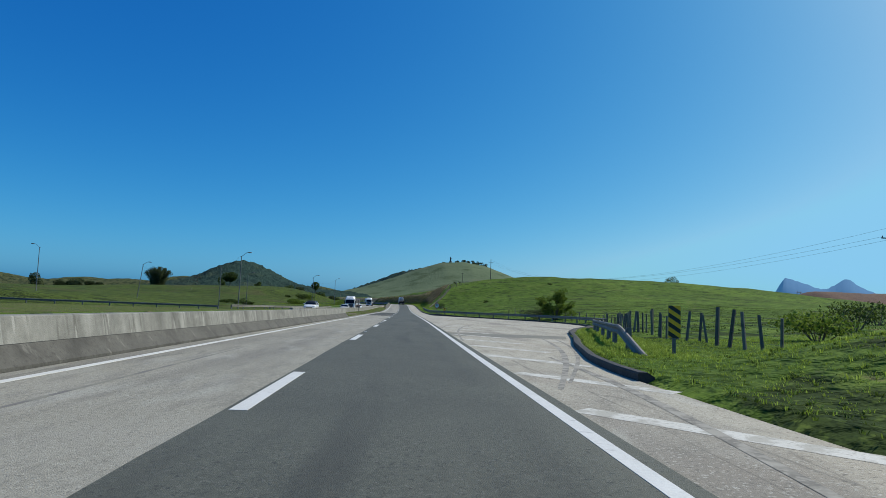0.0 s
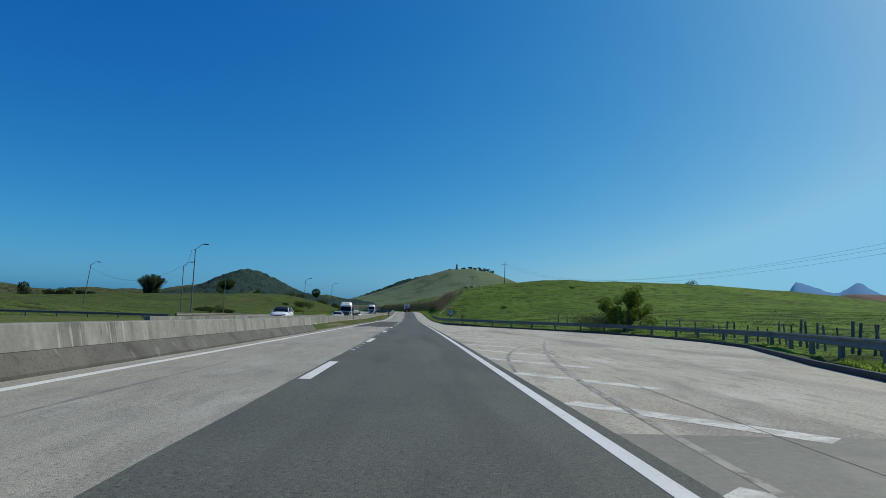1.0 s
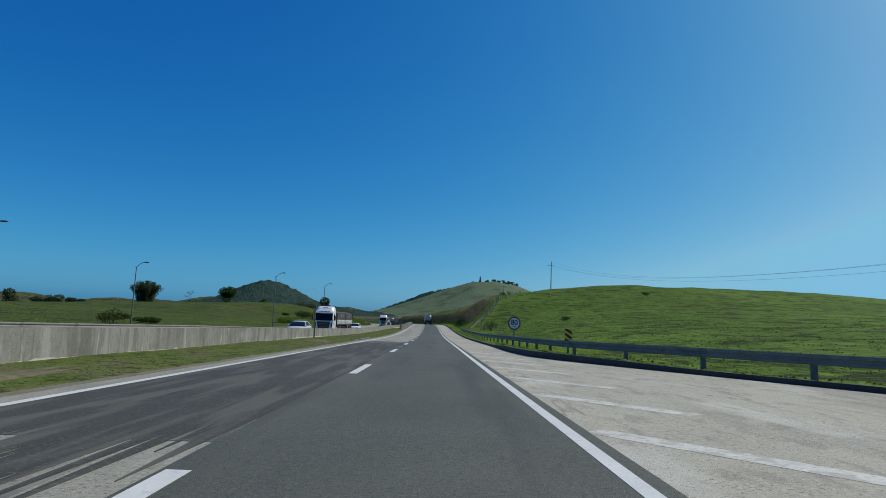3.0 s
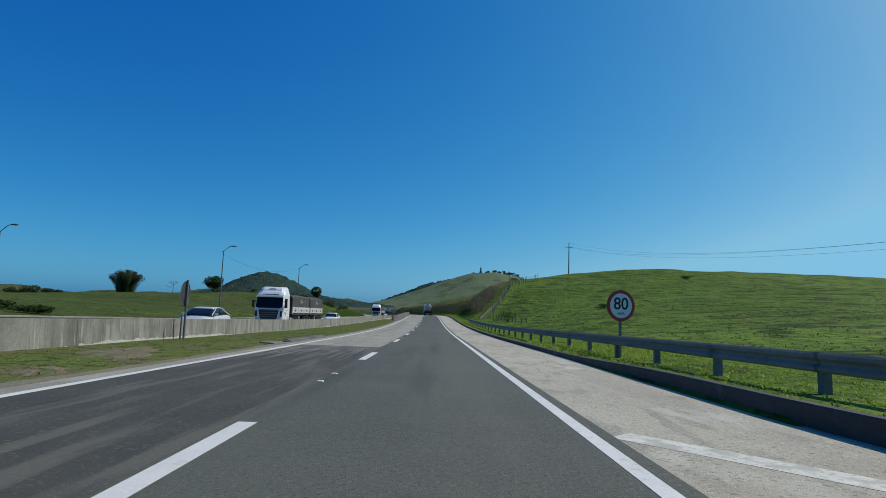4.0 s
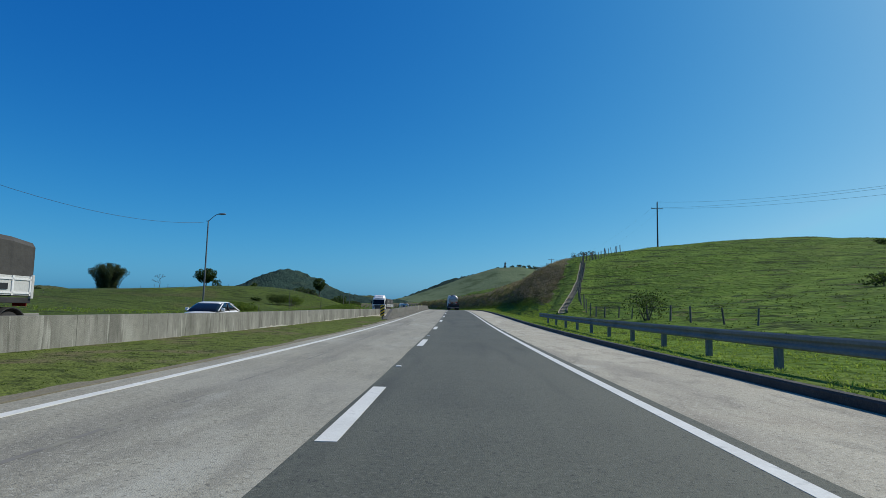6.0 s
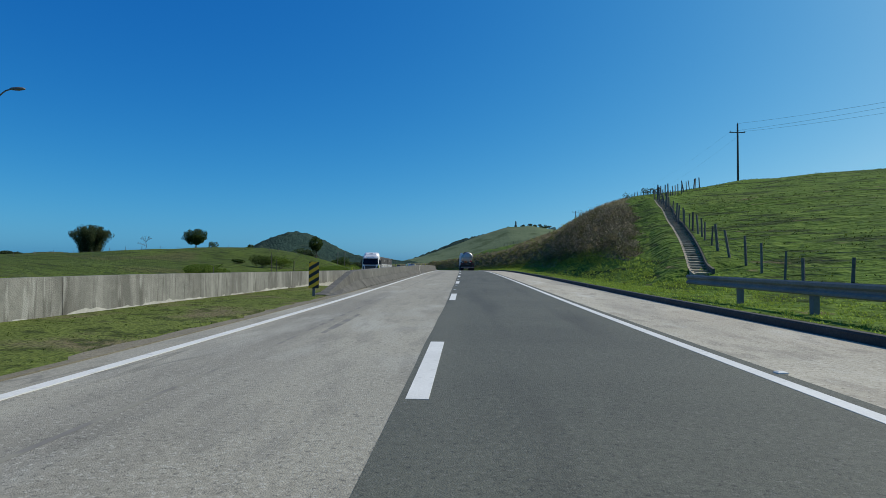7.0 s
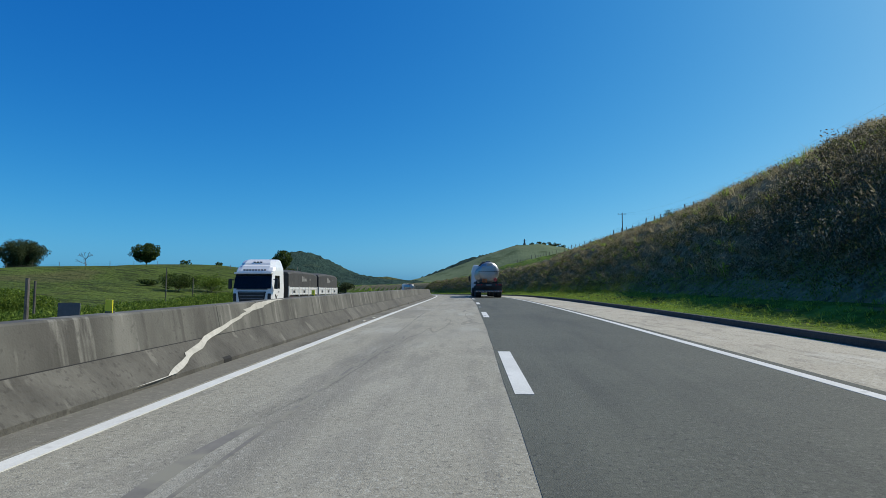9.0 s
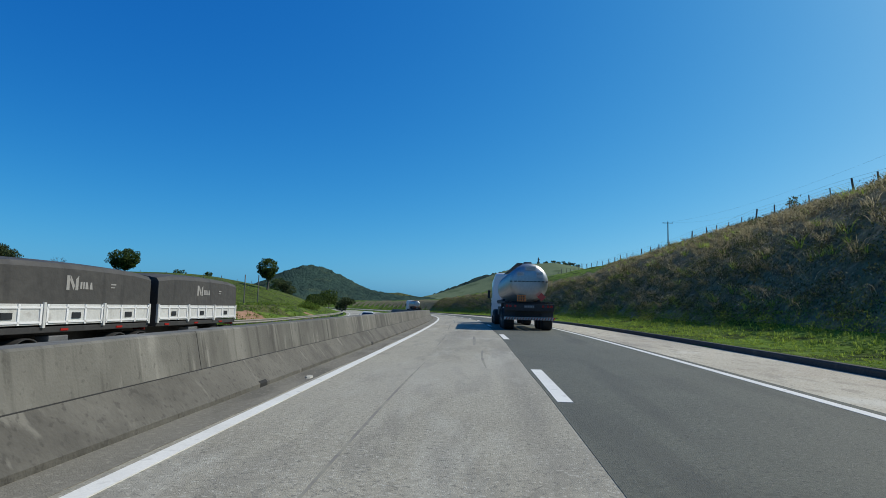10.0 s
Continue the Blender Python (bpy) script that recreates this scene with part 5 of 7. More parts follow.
def far_mountains():
    """Two blue peaks on the horizon, as rock ridges with depth."""
    verts, faces = [], []
    bearing = [30.5, 31.6, 32.6, 33.1, 33.9, 34.5, 35.2, 35.9, 36.4, 36.9, 37.5, 38.0, 38.4, 39.3, 40.4, 41.5, 43]
    rise = [0.0, 0.006, 0.018, 0.032, 0.0575, 0.054, 0.049, 0.0445, 0.041, 0.041, 0.048, 0.0545, 0.0545, 0.0425, 0.0335, 0.02, 0.0]
    rng = np.random.default_rng(4)
    fine = np.linspace(30.5, 43, 70)
    for dist, k in ((3900, 0.0), (4080, 0.55), (4200, 1.0), (4330, 0.55), (4480, 0.0)):
        for b in fine:
            z = np.interp(b, bearing, rise) * 4200 * k + (rng.random() * 7 if k else -20)
            verts.append((dist * math.sin(radians(b)), dist * math.cos(radians(b)), z))
    n = len(fine)
    for r in range(4):
        for i in range(n - 1):
            faces.append((r * n + i, r * n + i + 1, (r + 1) * n + i + 1, (r + 1) * n + i))
    return tagged(mesh_object("backdrop_mountains", verts, faces, HAZE, flat=False), "pair of steep hazy blue mountains on the horizon", "mountain", kind="structure")


far_mountains()


def statue():
    bm = bmesh.new()
    rings = []
    for z, r, k in ((0, 5.5, 1), (5, 5.0, 1), (5.2, 3.6, 1), (12, 3.2, 1), (12.3, 2.2, 1), (20, 1.8, 0.8), (26, 2.0, 0.8), (29, 1.0, 0.8), (30, 1.3, 1), (32, 1.2, 1), (33, 0.4, 1)):
        rings.append([(r * math.cos(a), r * k * math.sin(a), z) for a in np.linspace(0, 2 * math.pi, 12, endpoint=False)])
    loft(bm, rings)
    box(bm, (2.6, 0, 24), (2.4, 1.2, 1.2), 0.2)
    ob = part("statue", bm, CONCRETE)
    x, y = 227, 2950
    ob.location = (x, y, float(statue_hill(np.array(x), np.array(y))) - 2)
    ob.scale = (1.9, 1.9, 1.0)
    return tagged(ob, "pale concrete monument on a plinth on the hilltop", "statue")


statue()
hill_mesh("hill_bare_soil", np.arange(170, 420, 5.0), np.arange(230, 420, 6.0), lambda x, y: 19.6 * smooth(228, 264, x) * np.exp(-((y - 355) / 42) ** 2) + 0.5 * wobble(x, y, 9, 2) - 1.5, SOIL_DARK, "bank of bare reddish brown soil beyond the pasture", 0.4, 6)


# ---- trees ----
def leaf_cloud(lobes, count, size, rng):
    """Many small leaf sprays scattered through lobes of (centre, radii)."""
    verts, faces = [], []
    weight = np.array([r[0] * r[1] * r[2] for _, r in lobes]) ** 0.75
    pick = rng.choice(len(lobes), count, p=weight / weight.sum())
    for k in pick:
        c, r = lobes[k]
        d = rng.normal(size=3)
        d /= np.linalg.norm(d)
        p = np.array(c) + d * np.array(r) * (0.55 + 0.5 * rng.random() ** 0.6)
        a, b = rng.normal(size=3), rng.normal(size=3)
        a /= np.linalg.norm(a)
        b -= a * (a @ b)
        b /= np.linalg.norm(b)
        s = size * (0.6 + 0.8 * rng.random())
        i = len(verts)
        verts += [p - a * s, p + b * s * 0.55, p + a * s, p - b * s * 0.55]
        faces.append((i, i + 1, i + 2, i + 3))
    return verts, faces


def tree(x, y, top, width, seed, label, mat=LEAF, lobes=9, leaves=1700, size=0.42, trunk=0.28, low=0.25, name="tree", base=None, lean=0.0, fan=0.0):
    """A tapered trunk with limbs and an uneven crown of leaf sprays."""
    rng = np.random.default_rng(seed)
    z0 = height_at(x, y) if base is None else base
    h = max(1.5, top - z0)
    thing = empty(name, pose(x, y, z0), label, "tree")
    bm = bmesh.new()
    crown_z, crown_h = h * (low + (1 - low) / 2), h * (1 - low) / 2
    rod(bm, (0, 0, -0.4), (lean * h * 0.3, 0, h * (low + 0.12)), trunk, trunk * 0.6, 9)
    rod(bm, (lean * h * 0.3, 0, h * (low + 0.12)), (lean * h * 0.5, 0.1, h * 0.72), trunk * 0.6, trunk * 0.2, 7)
    places = []
    for k in range(lobes):
        a = k * 2.4 + rng.random()
        t = rng.random()
        r = width / 2 * (0.25 + 0.5 * rng.random()) * (1 - fan * (1 - t))
        c = (r * math.cos(a), r * math.sin(a), crown_z + crown_h * (0.75 * (2 * t - 1)))
        k2 = 0.42 + 0.25 * rng.random()
        places.append((c, (width / 2 * k2, width / 2 * k2, crown_h * (k2 * 0.95))))
        rod(bm, (lean * h * 0.25, 0, h * (low + 0.05 + 0.2 * rng.random())), (c[0] * 0.9, c[1] * 0.9, c[2]), trunk * 0.35, trunk * 0.1, 5)
    part("trunk", bm, BARK, thing, "grey brown trunk and limbs")
    verts, faces = leaf_cloud(places, leaves, size, rng)
    mesh_object("crown", verts, faces, mat, thing)
    return thing


tree(-174, 571, 17.7, 7, 4, "small round tree beyond the pasture brow", LEAF, 6, 700, 0.5, 0.2, 0.1)
tree(-120, 492, 13.5, 6, 5, "small bushy tree on the pasture brow", LEAF, 5, 600, 0.45, 0.2, 0.1)
tree(-290, 480, 12.0, 11, 6, "round tree on the far pasture", LEAF_BLUE, 8, 1000, 0.6, 0.3, 0.1)
for k, (x, y, top, w) in enumerate([(-272, 480, 8.8, 9), (-264, 482, 8.6, 8), (-258, 478, 9.8, 11), (-250, 484, 8.2, 8), (-241, 480, 7.6, 6)]):
    tree(x, y, top, w, 20 + k, "low spreading tree in a row on the far pasture", LEAF_BLUE, 7, 1500, 0.45, 0.25, 0.05)
for k, (x, y, h, w) in enumerate([(-66, 474, 6, 8), (-58, 486, 5, 7), (-70, 505, 8, 10), (-84, 488, 6, 8), (-100, 520, 8, 10)]):
    tree(x, y, height_at(x, y) + h, w, 40 + k, "leafy roadside tree in a belt beyond the bend", (LEAF, LEAF_BLUE)[k % 2], 7, 1800, 0.34, 0.22, 0.08)


tree(233, 494, 31.0, 19, 50, "round dark tree standing behind the pasture crest", LEAF, 12, 5200, 0.5, 0.3, 0.15)


def broad_tree(x, y, top, width, seed, label, mat=LEAF, leaves=11000, size=0.26, clear=0.26):
    """A clear trunk with spreading limbs that end in separate clusters of leaves."""
    rng = np.random.default_rng(seed)
    z0 = height_at(x, y)
    h = top - z0
    thing = empty("tree", pose(x, y, z0), label, "tree")
    bm = bmesh.new()
    fork = Vector((0.03 * h, 0, h * clear))
    rod(bm, (0, 0, -0.4), fork, 0.035 * h, 0.026 * h, 9)
    lobes = []
    middle, half = h * (0.60 + 0.42 * clear), h * 0.47 * (1 - clear)
    for k in range(40):
        rise = 1 - 2 * (k + 0.5) / 40
        a = k * 2.39996 + rng.normal(0, 0.2)
        reach = (0.62 + 0.30 * rng.random()) * (1 + 0.10 * math.sin(2 * a + seed))
        flat = math.sqrt(1 - rise * rise) * (1.0 - 0.22 * max(0.0, rise))
        tip = Vector((width / 2 * reach * flat * math.cos(a), width / 2 * reach * flat * math.sin(a), middle + half * reach * rise))
        if k % 3 == 0:
            rod(bm, fork, fork.lerp(tip, 0.9), 0.013 * h, 0.004 * h, 6)
        r = width * (0.085 + 0.05 * rng.random())
        lobes.append((tuple(tip), (r, r, r * 0.75)))
        c = fork.lerp(tip, 0.55) if rise > -0.4 else tip
        lobes.append((tuple(c), (r * 1.1, r * 1.1, r * 0.8)))
    part("trunk", bm, BARK, thing, "grey brown trunk and limbs")
    verts, faces = leaf_cloud(lobes, leaves, size, rng)
    mesh_object("crown", verts, faces, mat, thing)
    return thing


def bamboo(x, y, top, width, seed, label):
    """Arching canes from one foot, leafy along their upper parts."""
    rng = np.random.default_rng(seed)
    z0 = height_at(x, y)
    h = top - z0
    thing = empty("bamboo_clump", pose(x, y, z0), label, "bamboo")
    bm = bmesh.new()
    lobes = []
    for k in range(90):
        a = rng.random() * 6.283
        r = width / 2 * math.sqrt(rng.random())
        foot = Vector((0.45 * r * math.cos(a), 0.45 * r * math.sin(a), -0.3))
        tall = h * (0.98 - 0.30 * (2 * r / width) ** 2) * (0.88 + 0.16 * rng.random())
        knee = Vector((0.68 * r * math.cos(a), 0.68 * r * math.sin(a), tall * 0.62))
        tip = Vector((1.04 * r * math.cos(a), 1.04 * r * math.sin(a), tall))
        rod(bm, foot, knee, 0.06, 0.045, 5)
        rod(bm, knee, tip, 0.045, 0.015, 4)
        for t in (0.18, 0.36, 0.55, 0.72, 0.88, 1.02):
            c = foot.lerp(knee, t / 0.62) if t < 0.62 else knee.lerp(tip, (t - 0.62) / 0.38)
            lobes.append((tuple(c), (0.065 * width, 0.065 * width, 0.08 * h)))
    part("canes", bm, BARK, thing, "thin upright canes")
    verts, faces = leaf_cloud(lobes, 30000, 0.26, rng)
    mesh_object("crown", verts, faces, LEAF_BLUE, thing)
    return thing


def bare_tree(x, y, h, seed):
    rng = np.random.default_rng(seed)
    thing = empty("bare_tree", pose(x, y, height_at(x, y)), "leafless pale branching tree on the pasture brow", "tree")
    bm = bmesh.new()

    def grow(p, d, length, r, depth):
        q = p + d * length
        rod(bm, p, q, r, r * 0.7, 5)
        if depth:
            for _ in range(3):
                e = (d + Vector(rng.normal(0, 0.55, 3))).normalized()
                e.z = abs(e.z) * 0.7 + 0.1
                grow(q, e.normalized(), length * 0.72, r * 0.62, depth - 1)

    grow(Vector((0, 0, -0.3)), Vector((0.15, 0, 1)).normalized(), h * 0.34, 0.16, 4)
    part("branches", bm, BARK, thing)
    return thing


bamboo(-188, 460, 20.4, 18, 1, "large dense bamboo clump fanning out on the pasture brow")
broad_tree(-132.5, 456, 18.4, 12.0, 2, "dark leafy tree with a clear trunk on pasture")
broad_tree(-59.6, 405, 12.8, 6.2, 3, "upright dark leafy tree on the pasture edge", LEAF, 8000, 0.18)
bare_tree(-157, 455, 8.6, 9)


def bush(x, y, h, w, seed, label, mat=LEAF_LIGHT, leaves=900, size=0.22, sink=0.0, shoots=5):
    """Several stems and a loose crown from the ground up."""
    rng = np.random.default_rng(seed)
    thing = empty("bush", pose(x, y, height_at(x, y) - sink), label, "bush")
    bm = bmesh.new()
    lobes = []
    for k in range(9):
        a = k * 2.4 + rng.random() * 0.8
        r = w / 2 * (0.2 + 0.55 * rng.random())
        c = (r * math.cos(a), r * math.sin(a), h * (0.35 + 0.42 * rng.random()))
        k2 = 0.22 + 0.2 * rng.random()
        lobes.append((c, (w * k2, w * k2, h * k2 * 0.9)))
        rod(bm, (0.1 * math.cos(a), 0.1 * math.sin(a), -0.15), c, 0.035 * (0.5 + h / 4), 0.012, 5)
    for k in range(shoots):
        a = rng.random() * 6.28
        r = w / 2 * (0.3 + 0.75 * rng.random())
        c = (r * math.cos(a), r * math.sin(a), h * (0.95 - 0.45 * (2 * r / w) ** 2 + 0.25 * rng.random()))
        lobes.append((c, (w * 0.07, w * 0.07, h * (0.07 + 0.07 * rng.random()))))
        rod(bm, (0.4 * c[0], 0.4 * c[1], h * 0.4), c, 0.018, 0.006, 4)
    part("branching_stem", bm, BARK, thing)
    verts, faces = leaf_cloud(lobes, leaves, size, rng)
    mesh_object("foliage", verts, faces, mat, thing)
    return thing


def shrub_tree(x, y, h, w, seed, label):
    """Limbs fanning up from one foot, each ending in loose clusters of leaves."""
    rng = np.random.default_rng(seed)
    thing = empty("shrub_tree", pose(x, y, height_at(x, y)), label, "tree")
    bm = bmesh.new()
    lobes = []
    for k in range(19):
        a = k * 2.4 + rng.normal(0, 0.3)
        r = w / 2 * (0.25 + 0.75 * ((k * 0.618) % 1.0))
        knee = Vector((r * 0.35 * math.cos(a), r * 0.35 * math.sin(a), h * (0.30 + 0.12 * rng.random())))
        tip = Vector((r * math.cos(a), r * math.sin(a), h * (0.97 - 0.50 * (2 * r / w) ** 2 + 0.10 * rng.normal())))
        rod(bm, (0.12 * math.cos(a), 0.12 * math.sin(a), -0.2), knee, 0.055, 0.035, 6)
        rod(bm, knee, tip, 0.035, 0.010, 5)
        for _ in range(4):
            c = knee.lerp(tip, 0.55 + 0.5 * rng.random()) + Vector(rng.normal(0, 0.22, 3))
            rod(bm, knee.lerp(tip, 0.5), c, 0.012, 0.005, 4)
            lobes.append((tuple(c), (0.36 + 0.2 * rng.random(), 0.36 + 0.2 * rng.random(), 0.20 + 0.12 * rng.random())))
    for k in range(26):
        a, r = k * 2.4, w / 2 * (0.2 + 0.65 * ((k * 0.382) % 1.0))
        lobes.append(((r * math.cos(a), r * math.sin(a), h * (0.20 + 0.42 * rng.random())), (0.5, 0.5, 0.32)))
    part("branching_stem", bm, BARK, thing)
    verts, faces = leaf_cloud(lobes, 14000, 0.075, rng)
    mesh_object("foliage", verts, faces, LEAF_LIGHT, thing)
    return thing


shrub_tree(22.2, 72.1, 3.6, 5.9, 4, "loose spreading green shrub tree behind the guard rail")
bush(20.4, 75.6, 1.5, 4.4, 2, "low grey green scrub beside the bush", LEAF_BLUE, 2600, 0.07)
bush(17.5, 15.0, 1.1, 2.6, 3, "low green shrub against the wooden fence", LEAF_LIGHT, 1500, 0.07)
bush(23.0, 20.0, 1.4, 2.6, 4, "loose green shrub beyond the wooden fence", LEAF, 700, 0.07)
bush(30.0, 27.0, 1.4, 3.2, 5, "loose green shrub beyond the wooden fence", LEAF, 700, 0.07)
bush(13.6, 184.0, 2.0, 2.6, 6, "sparse dark shrub behind the guard rail", LEAF, 900, 0.07)
bush(28.3, 183.5, 0.9, 1.8, 7, "small dark shrub on the pasture slope", LEAF, 350, 0.1)
bush(60, 228, 1.0, 2.2, 8, "small dark shrub on the pasture slope", LEAF, 300, 0.12)
bush(-50.3, 288, 3.1, 7.8, 60, "large dense domed green bush on the pasture", LEAF_LIGHT, 12000, 0.12, 0.75)
bush(-56.6, 335, 3.2, 5.2, 61, "dark leafy bush beside a wooden post", LEAF, 4000, 0.13)
bush(-53.5, 342, 3.4, 6.5, 62, "loose light green bush beside a wooden post", LEAF_LIGHT, 4000, 0.13)
bush(-66, 341, 1.2, 3.5, 63, "low leafy bush on the pasture slope", LEAF, 700, 0.22)
bush(-41, 158, 0.8, 3.6, 64, "broad low bush beyond the opposite carriageway", LEAF, 1400, 0.16)
bush(-47, 160, 0.9, 3.4, 65, "broad low bush beyond the opposite carriageway", LEAF, 1200, 0.16)
bush(-40.6, 145.7, 1.3, 1.7, 68, "small dark sapling beyond the opposite carriageway", LEAF, 500, 0.1)
bush(-37.7, 141.8, 1.9, 2.0, 69, "small dark sapling beyond the opposite carriageway", LEAF, 500, 0.1)
bush(-38, 372, 1.7, 4.2, 66, "leafy bush beside the bend", LEAF_LIGHT, 1400, 0.14)
bush(-44, 396, 2.6, 5.0, 67, "leafy bush beside the bend", LEAF, 1600, 0.16)
for k, (x, back, h) in enumerate([(262, 30, 13), (292, 0, 15), (318, 20, 14), (340, -10, 17), (362, 10, 15), (384, 25, 16), (405, 5, 13), (196, 30, 9)]):
    y = 2950 + back
    z = float(statue_hill(np.array(x), np.array(y)))
    tree(x, y, z + h, 22, 70 + k, "distant dark tree on the bare hilltop", LEAF_BLUE, 6, 260, 2.2, 0.6, 0.1, base=z - 1)
for k, (x, y, h) in enumerate([(24.2, 261.5, 1.9), (26.0, 254.0, 1.3), (23.6, 250.0, 1.1), (24.5, 305.0, 1.8), (24.2, 312.0, 1.2)]):
    bush(x, y, h * 0.7, 1.3, 90 + k, "spindly weed on the cutting's crest", LEAF_BLUE, 70, 0.12)


# ---- grasses ----
def tufts(name, places, heights, blades, spread, width, mat, label, seed, droop=0.5):
    """Clumps of bent grass blades; one joined part of the ground's cover."""
    rng = np.random.default_rng(seed)
    n = len(places)
    base = np.repeat(np.asarray(places), blades, 0)
    h = np.repeat(np.asarray(heights), blades) * (0.6 + 0.6 * rng.random(n * blades))
    a = rng.random(n * blades) * 2 * math.pi
    out = np.stack([np.cos(a), np.sin(a), np.zeros_like(a)], 1)
    side = np.stack([-np.sin(a), np.cos(a), np.zeros_like(a)], 1) * (width * (0.6 + 0.8 * rng.random(n * blades)))[:, None]
    foot = base + out * (spread * rng.random(n * blades) * 0.5)[:, None] * np.repeat(np.asarray(heights), blades)[:, None]
    lean = (droop * (0.3 + rng.random(n * blades)) * h)[:, None]
    mid = foot + out * lean * 0.4 + np.stack([0 * a, 0 * a, h * 0.7], 1)
    tip = foot + out * lean * 1.1 + np.stack([0 * a, 0 * a, h], 1)
    v = np.stack([foot - side, foot + side, mid + side * 0.7, mid - side * 0.7, tip], 1).reshape(-1, 3)
    k = np.arange(n * blades) * 5
    quads = np.stack([k, k + 1, k + 2, k + 3], 1).tolist()
    tris = np.stack([k + 3, k + 2, k + 4], 1).tolist()
    me = bpy.data.meshes.new(name)
    me.from_pydata(v.tolist(), [], quads + tris)
    me.materials.append(mat)
    return tagged(new(name, me), label, "grass", kind="stuff")


def scatter(n, s_range, u_low, u_high, seed, keep=None):
    rng = np.random.default_rng(seed)
    s = rng.uniform(*s_range, n)
    lo = u_low(s) if callable(u_low) else np.full(n, float(u_low))
    hi = u_high(s) if callable(u_high) else np.full(n, float(u_high))
    u = lo + (hi - lo) * rng.random(n)
    if keep is not None:
        ok = keep(s, u, rng)
        s, u = s[ok], u[ok]
    h = np.interp(s, ROAD_S, HEADING)
    x = np.interp(s, ROAD_S, ROAD_X) + u * np.cos(h)
    y = np.interp(s, ROAD_S, ROAD_Y) + u * np.sin(h)
    return np.stack([x, y, ground_height(x, y) - 0.02], 1), s, u, rng


def sprays(name, places, heights, widths, leaves, size, mat, label, seed, category="brush", long=1.0):
    """Low domed clumps of small leaves; one joined part of the ground's cover."""
    rng = np.random.default_rng(seed)
    n = len(places) * leaves
    base = np.repeat(np.asarray(places), leaves, 0)
    h, w = np.repeat(np.asarray(heights), leaves), np.repeat(np.asarray(widths), leaves)
    d = rng.normal(size=(n, 3))
    d /= np.linalg.norm(d, axis=1)[:, None]
    reach = 0.45 + 0.6 * rng.random(n) ** 0.7
    p = base + np.stack([d[:, 0] * w * reach / 2, d[:, 1] * w * reach / 2, h * (0.06 + np.abs(d[:, 2]) * reach)], 1)
    a = rng.normal(size=(n, 3))
    a[:, 2] += long
    a /= np.linalg.norm(a, axis=1)[:, None]
    b = np.cross(a, rng.normal(size=(n, 3)))
    b /= np.linalg.norm(b, axis=1)[:, None]
    k = (size * (0.5 + 0.9 * rng.random(n)))[:, None]
    v = np.stack([p - a * k, p + b * k * 0.42, p + a * k, p - b * k * 0.42], 1).reshape(-1, 3)
    me = bpy.data.meshes.new(name)
    me.from_pydata(v.tolist(), [], np.arange(n * 4).reshape(-1, 4).tolist())
    me.materials.append(mat)
    return tagged(new(name, me), label, category, kind="stuff")


def brush_edge(s, u):
    """How far inside the brush that covers the cutting a place lies."""
    return (s - 203.5) - (u - 9.6) * 4.0 + 2.0 * wobble(s, u, 1.7, 2) - 500.0 * ((s > 326 + 2 * wobble(s, u, 1.7, 5)) & (u > 16.2 + wobble(s, u, 2.3, 4)))


p, s, u, rng = scatter(11000, (54, 200), lambda s: wall_line(s) + 0.15, -4.35, 1)
tufts("median_grass", p, 0.018 + 0.022 * rng.random(len(p)), 7, 3.0, 0.007, BLADES_SHORT, "short patchy mown grass in the median", 1, 0.9)
p, s, u, rng = scatter(11000, (98, 206), lambda s: edge(s) + 0.3, lambda s: edge(s) + 4.5, 2)
tufts("verge_grass", p, 0.03 + 0.07 * rng.random(len(p)) ** 2 + 0.14 * rng.random(len(p)) * (np.abs(s - 119) < 6), 10, 2.2, 0.010, BLADES, "bright grass along the kerb under the rail", 2, 1.3)
p, s, u, rng = scatter(3000, (-14, 98), lambda s: edge(s) + 0.3, lambda s: edge(s) + 5.0, 3)
tufts("bay_grass", p, 0.03 + 0.05 * rng.random(len(p)), 8, 1.8, 0.009, BLADES_SHORT, "rough grass round the edge of the bay", 3, 0.8)
p, s, u, rng = scatter(19000, (196, 455), 6.95, 11.4, 4)
tufts("cutting_foot_grass", p, 0.04 + 0.13 * rng.random(len(p)) * smooth(7.2, 9.5, u), 9, 1.6, 0.010, BLADES, "bright green grass at the foot of the cutting", 4, 0.8)
p, s, u, rng = scatter(1900, (216, 455), 10.2, 11.6, 12)
sprays("cutting_foot_weeds", p, 0.25 + 0.5 * rng.random(len(p)), 0.5 + 0.5 * rng.random(len(p)), 54, 0.034, LEAF_LIGHT, "leafy green weeds along the foot of the cutting", 12, "weeds")
p, s, u, rng = scatter(13000, (205, 455), 10.6, 23.5, 6, lambda s, u, r: (brush_edge(s, u) > 0) & (u > 10.9 + 0.5 * wobble(s, u, 2.0, 7)) & ((u < 15.2 + 1.0 * wobble(s, u, 2.6, 3)) | (r.random(len(s)) < 0.08)))
sprays("cutting_brush", p, (0.28 + 0.42 * rng.random(len(p))) * (1 - 0.45 * smooth(18, 23, u)), 0.7 + 0.7 * rng.random(len(p)), 44, 0.055, BRUSH_OLIVE, "dark olive brush covering the cutting", 6)
p, s, u, rng = scatter(9000, (205, 455), 11.2, 24.0, 13, lambda s, u, r: (brush_edge(s, u) > 0) & (r.random(len(s)) < 0.55 - 0.3 * smooth(17, 20, u)))
sprays("cutting_dry_brush", p, (0.25 + 0.4 * rng.random(len(p))) * (1 - 0.45 * smooth(18, 23, u)), 0.6 + 0.6 * rng.random(len(p)), 36, 0.050, BRUSH, "dry brown brush covering the cutting", 13)
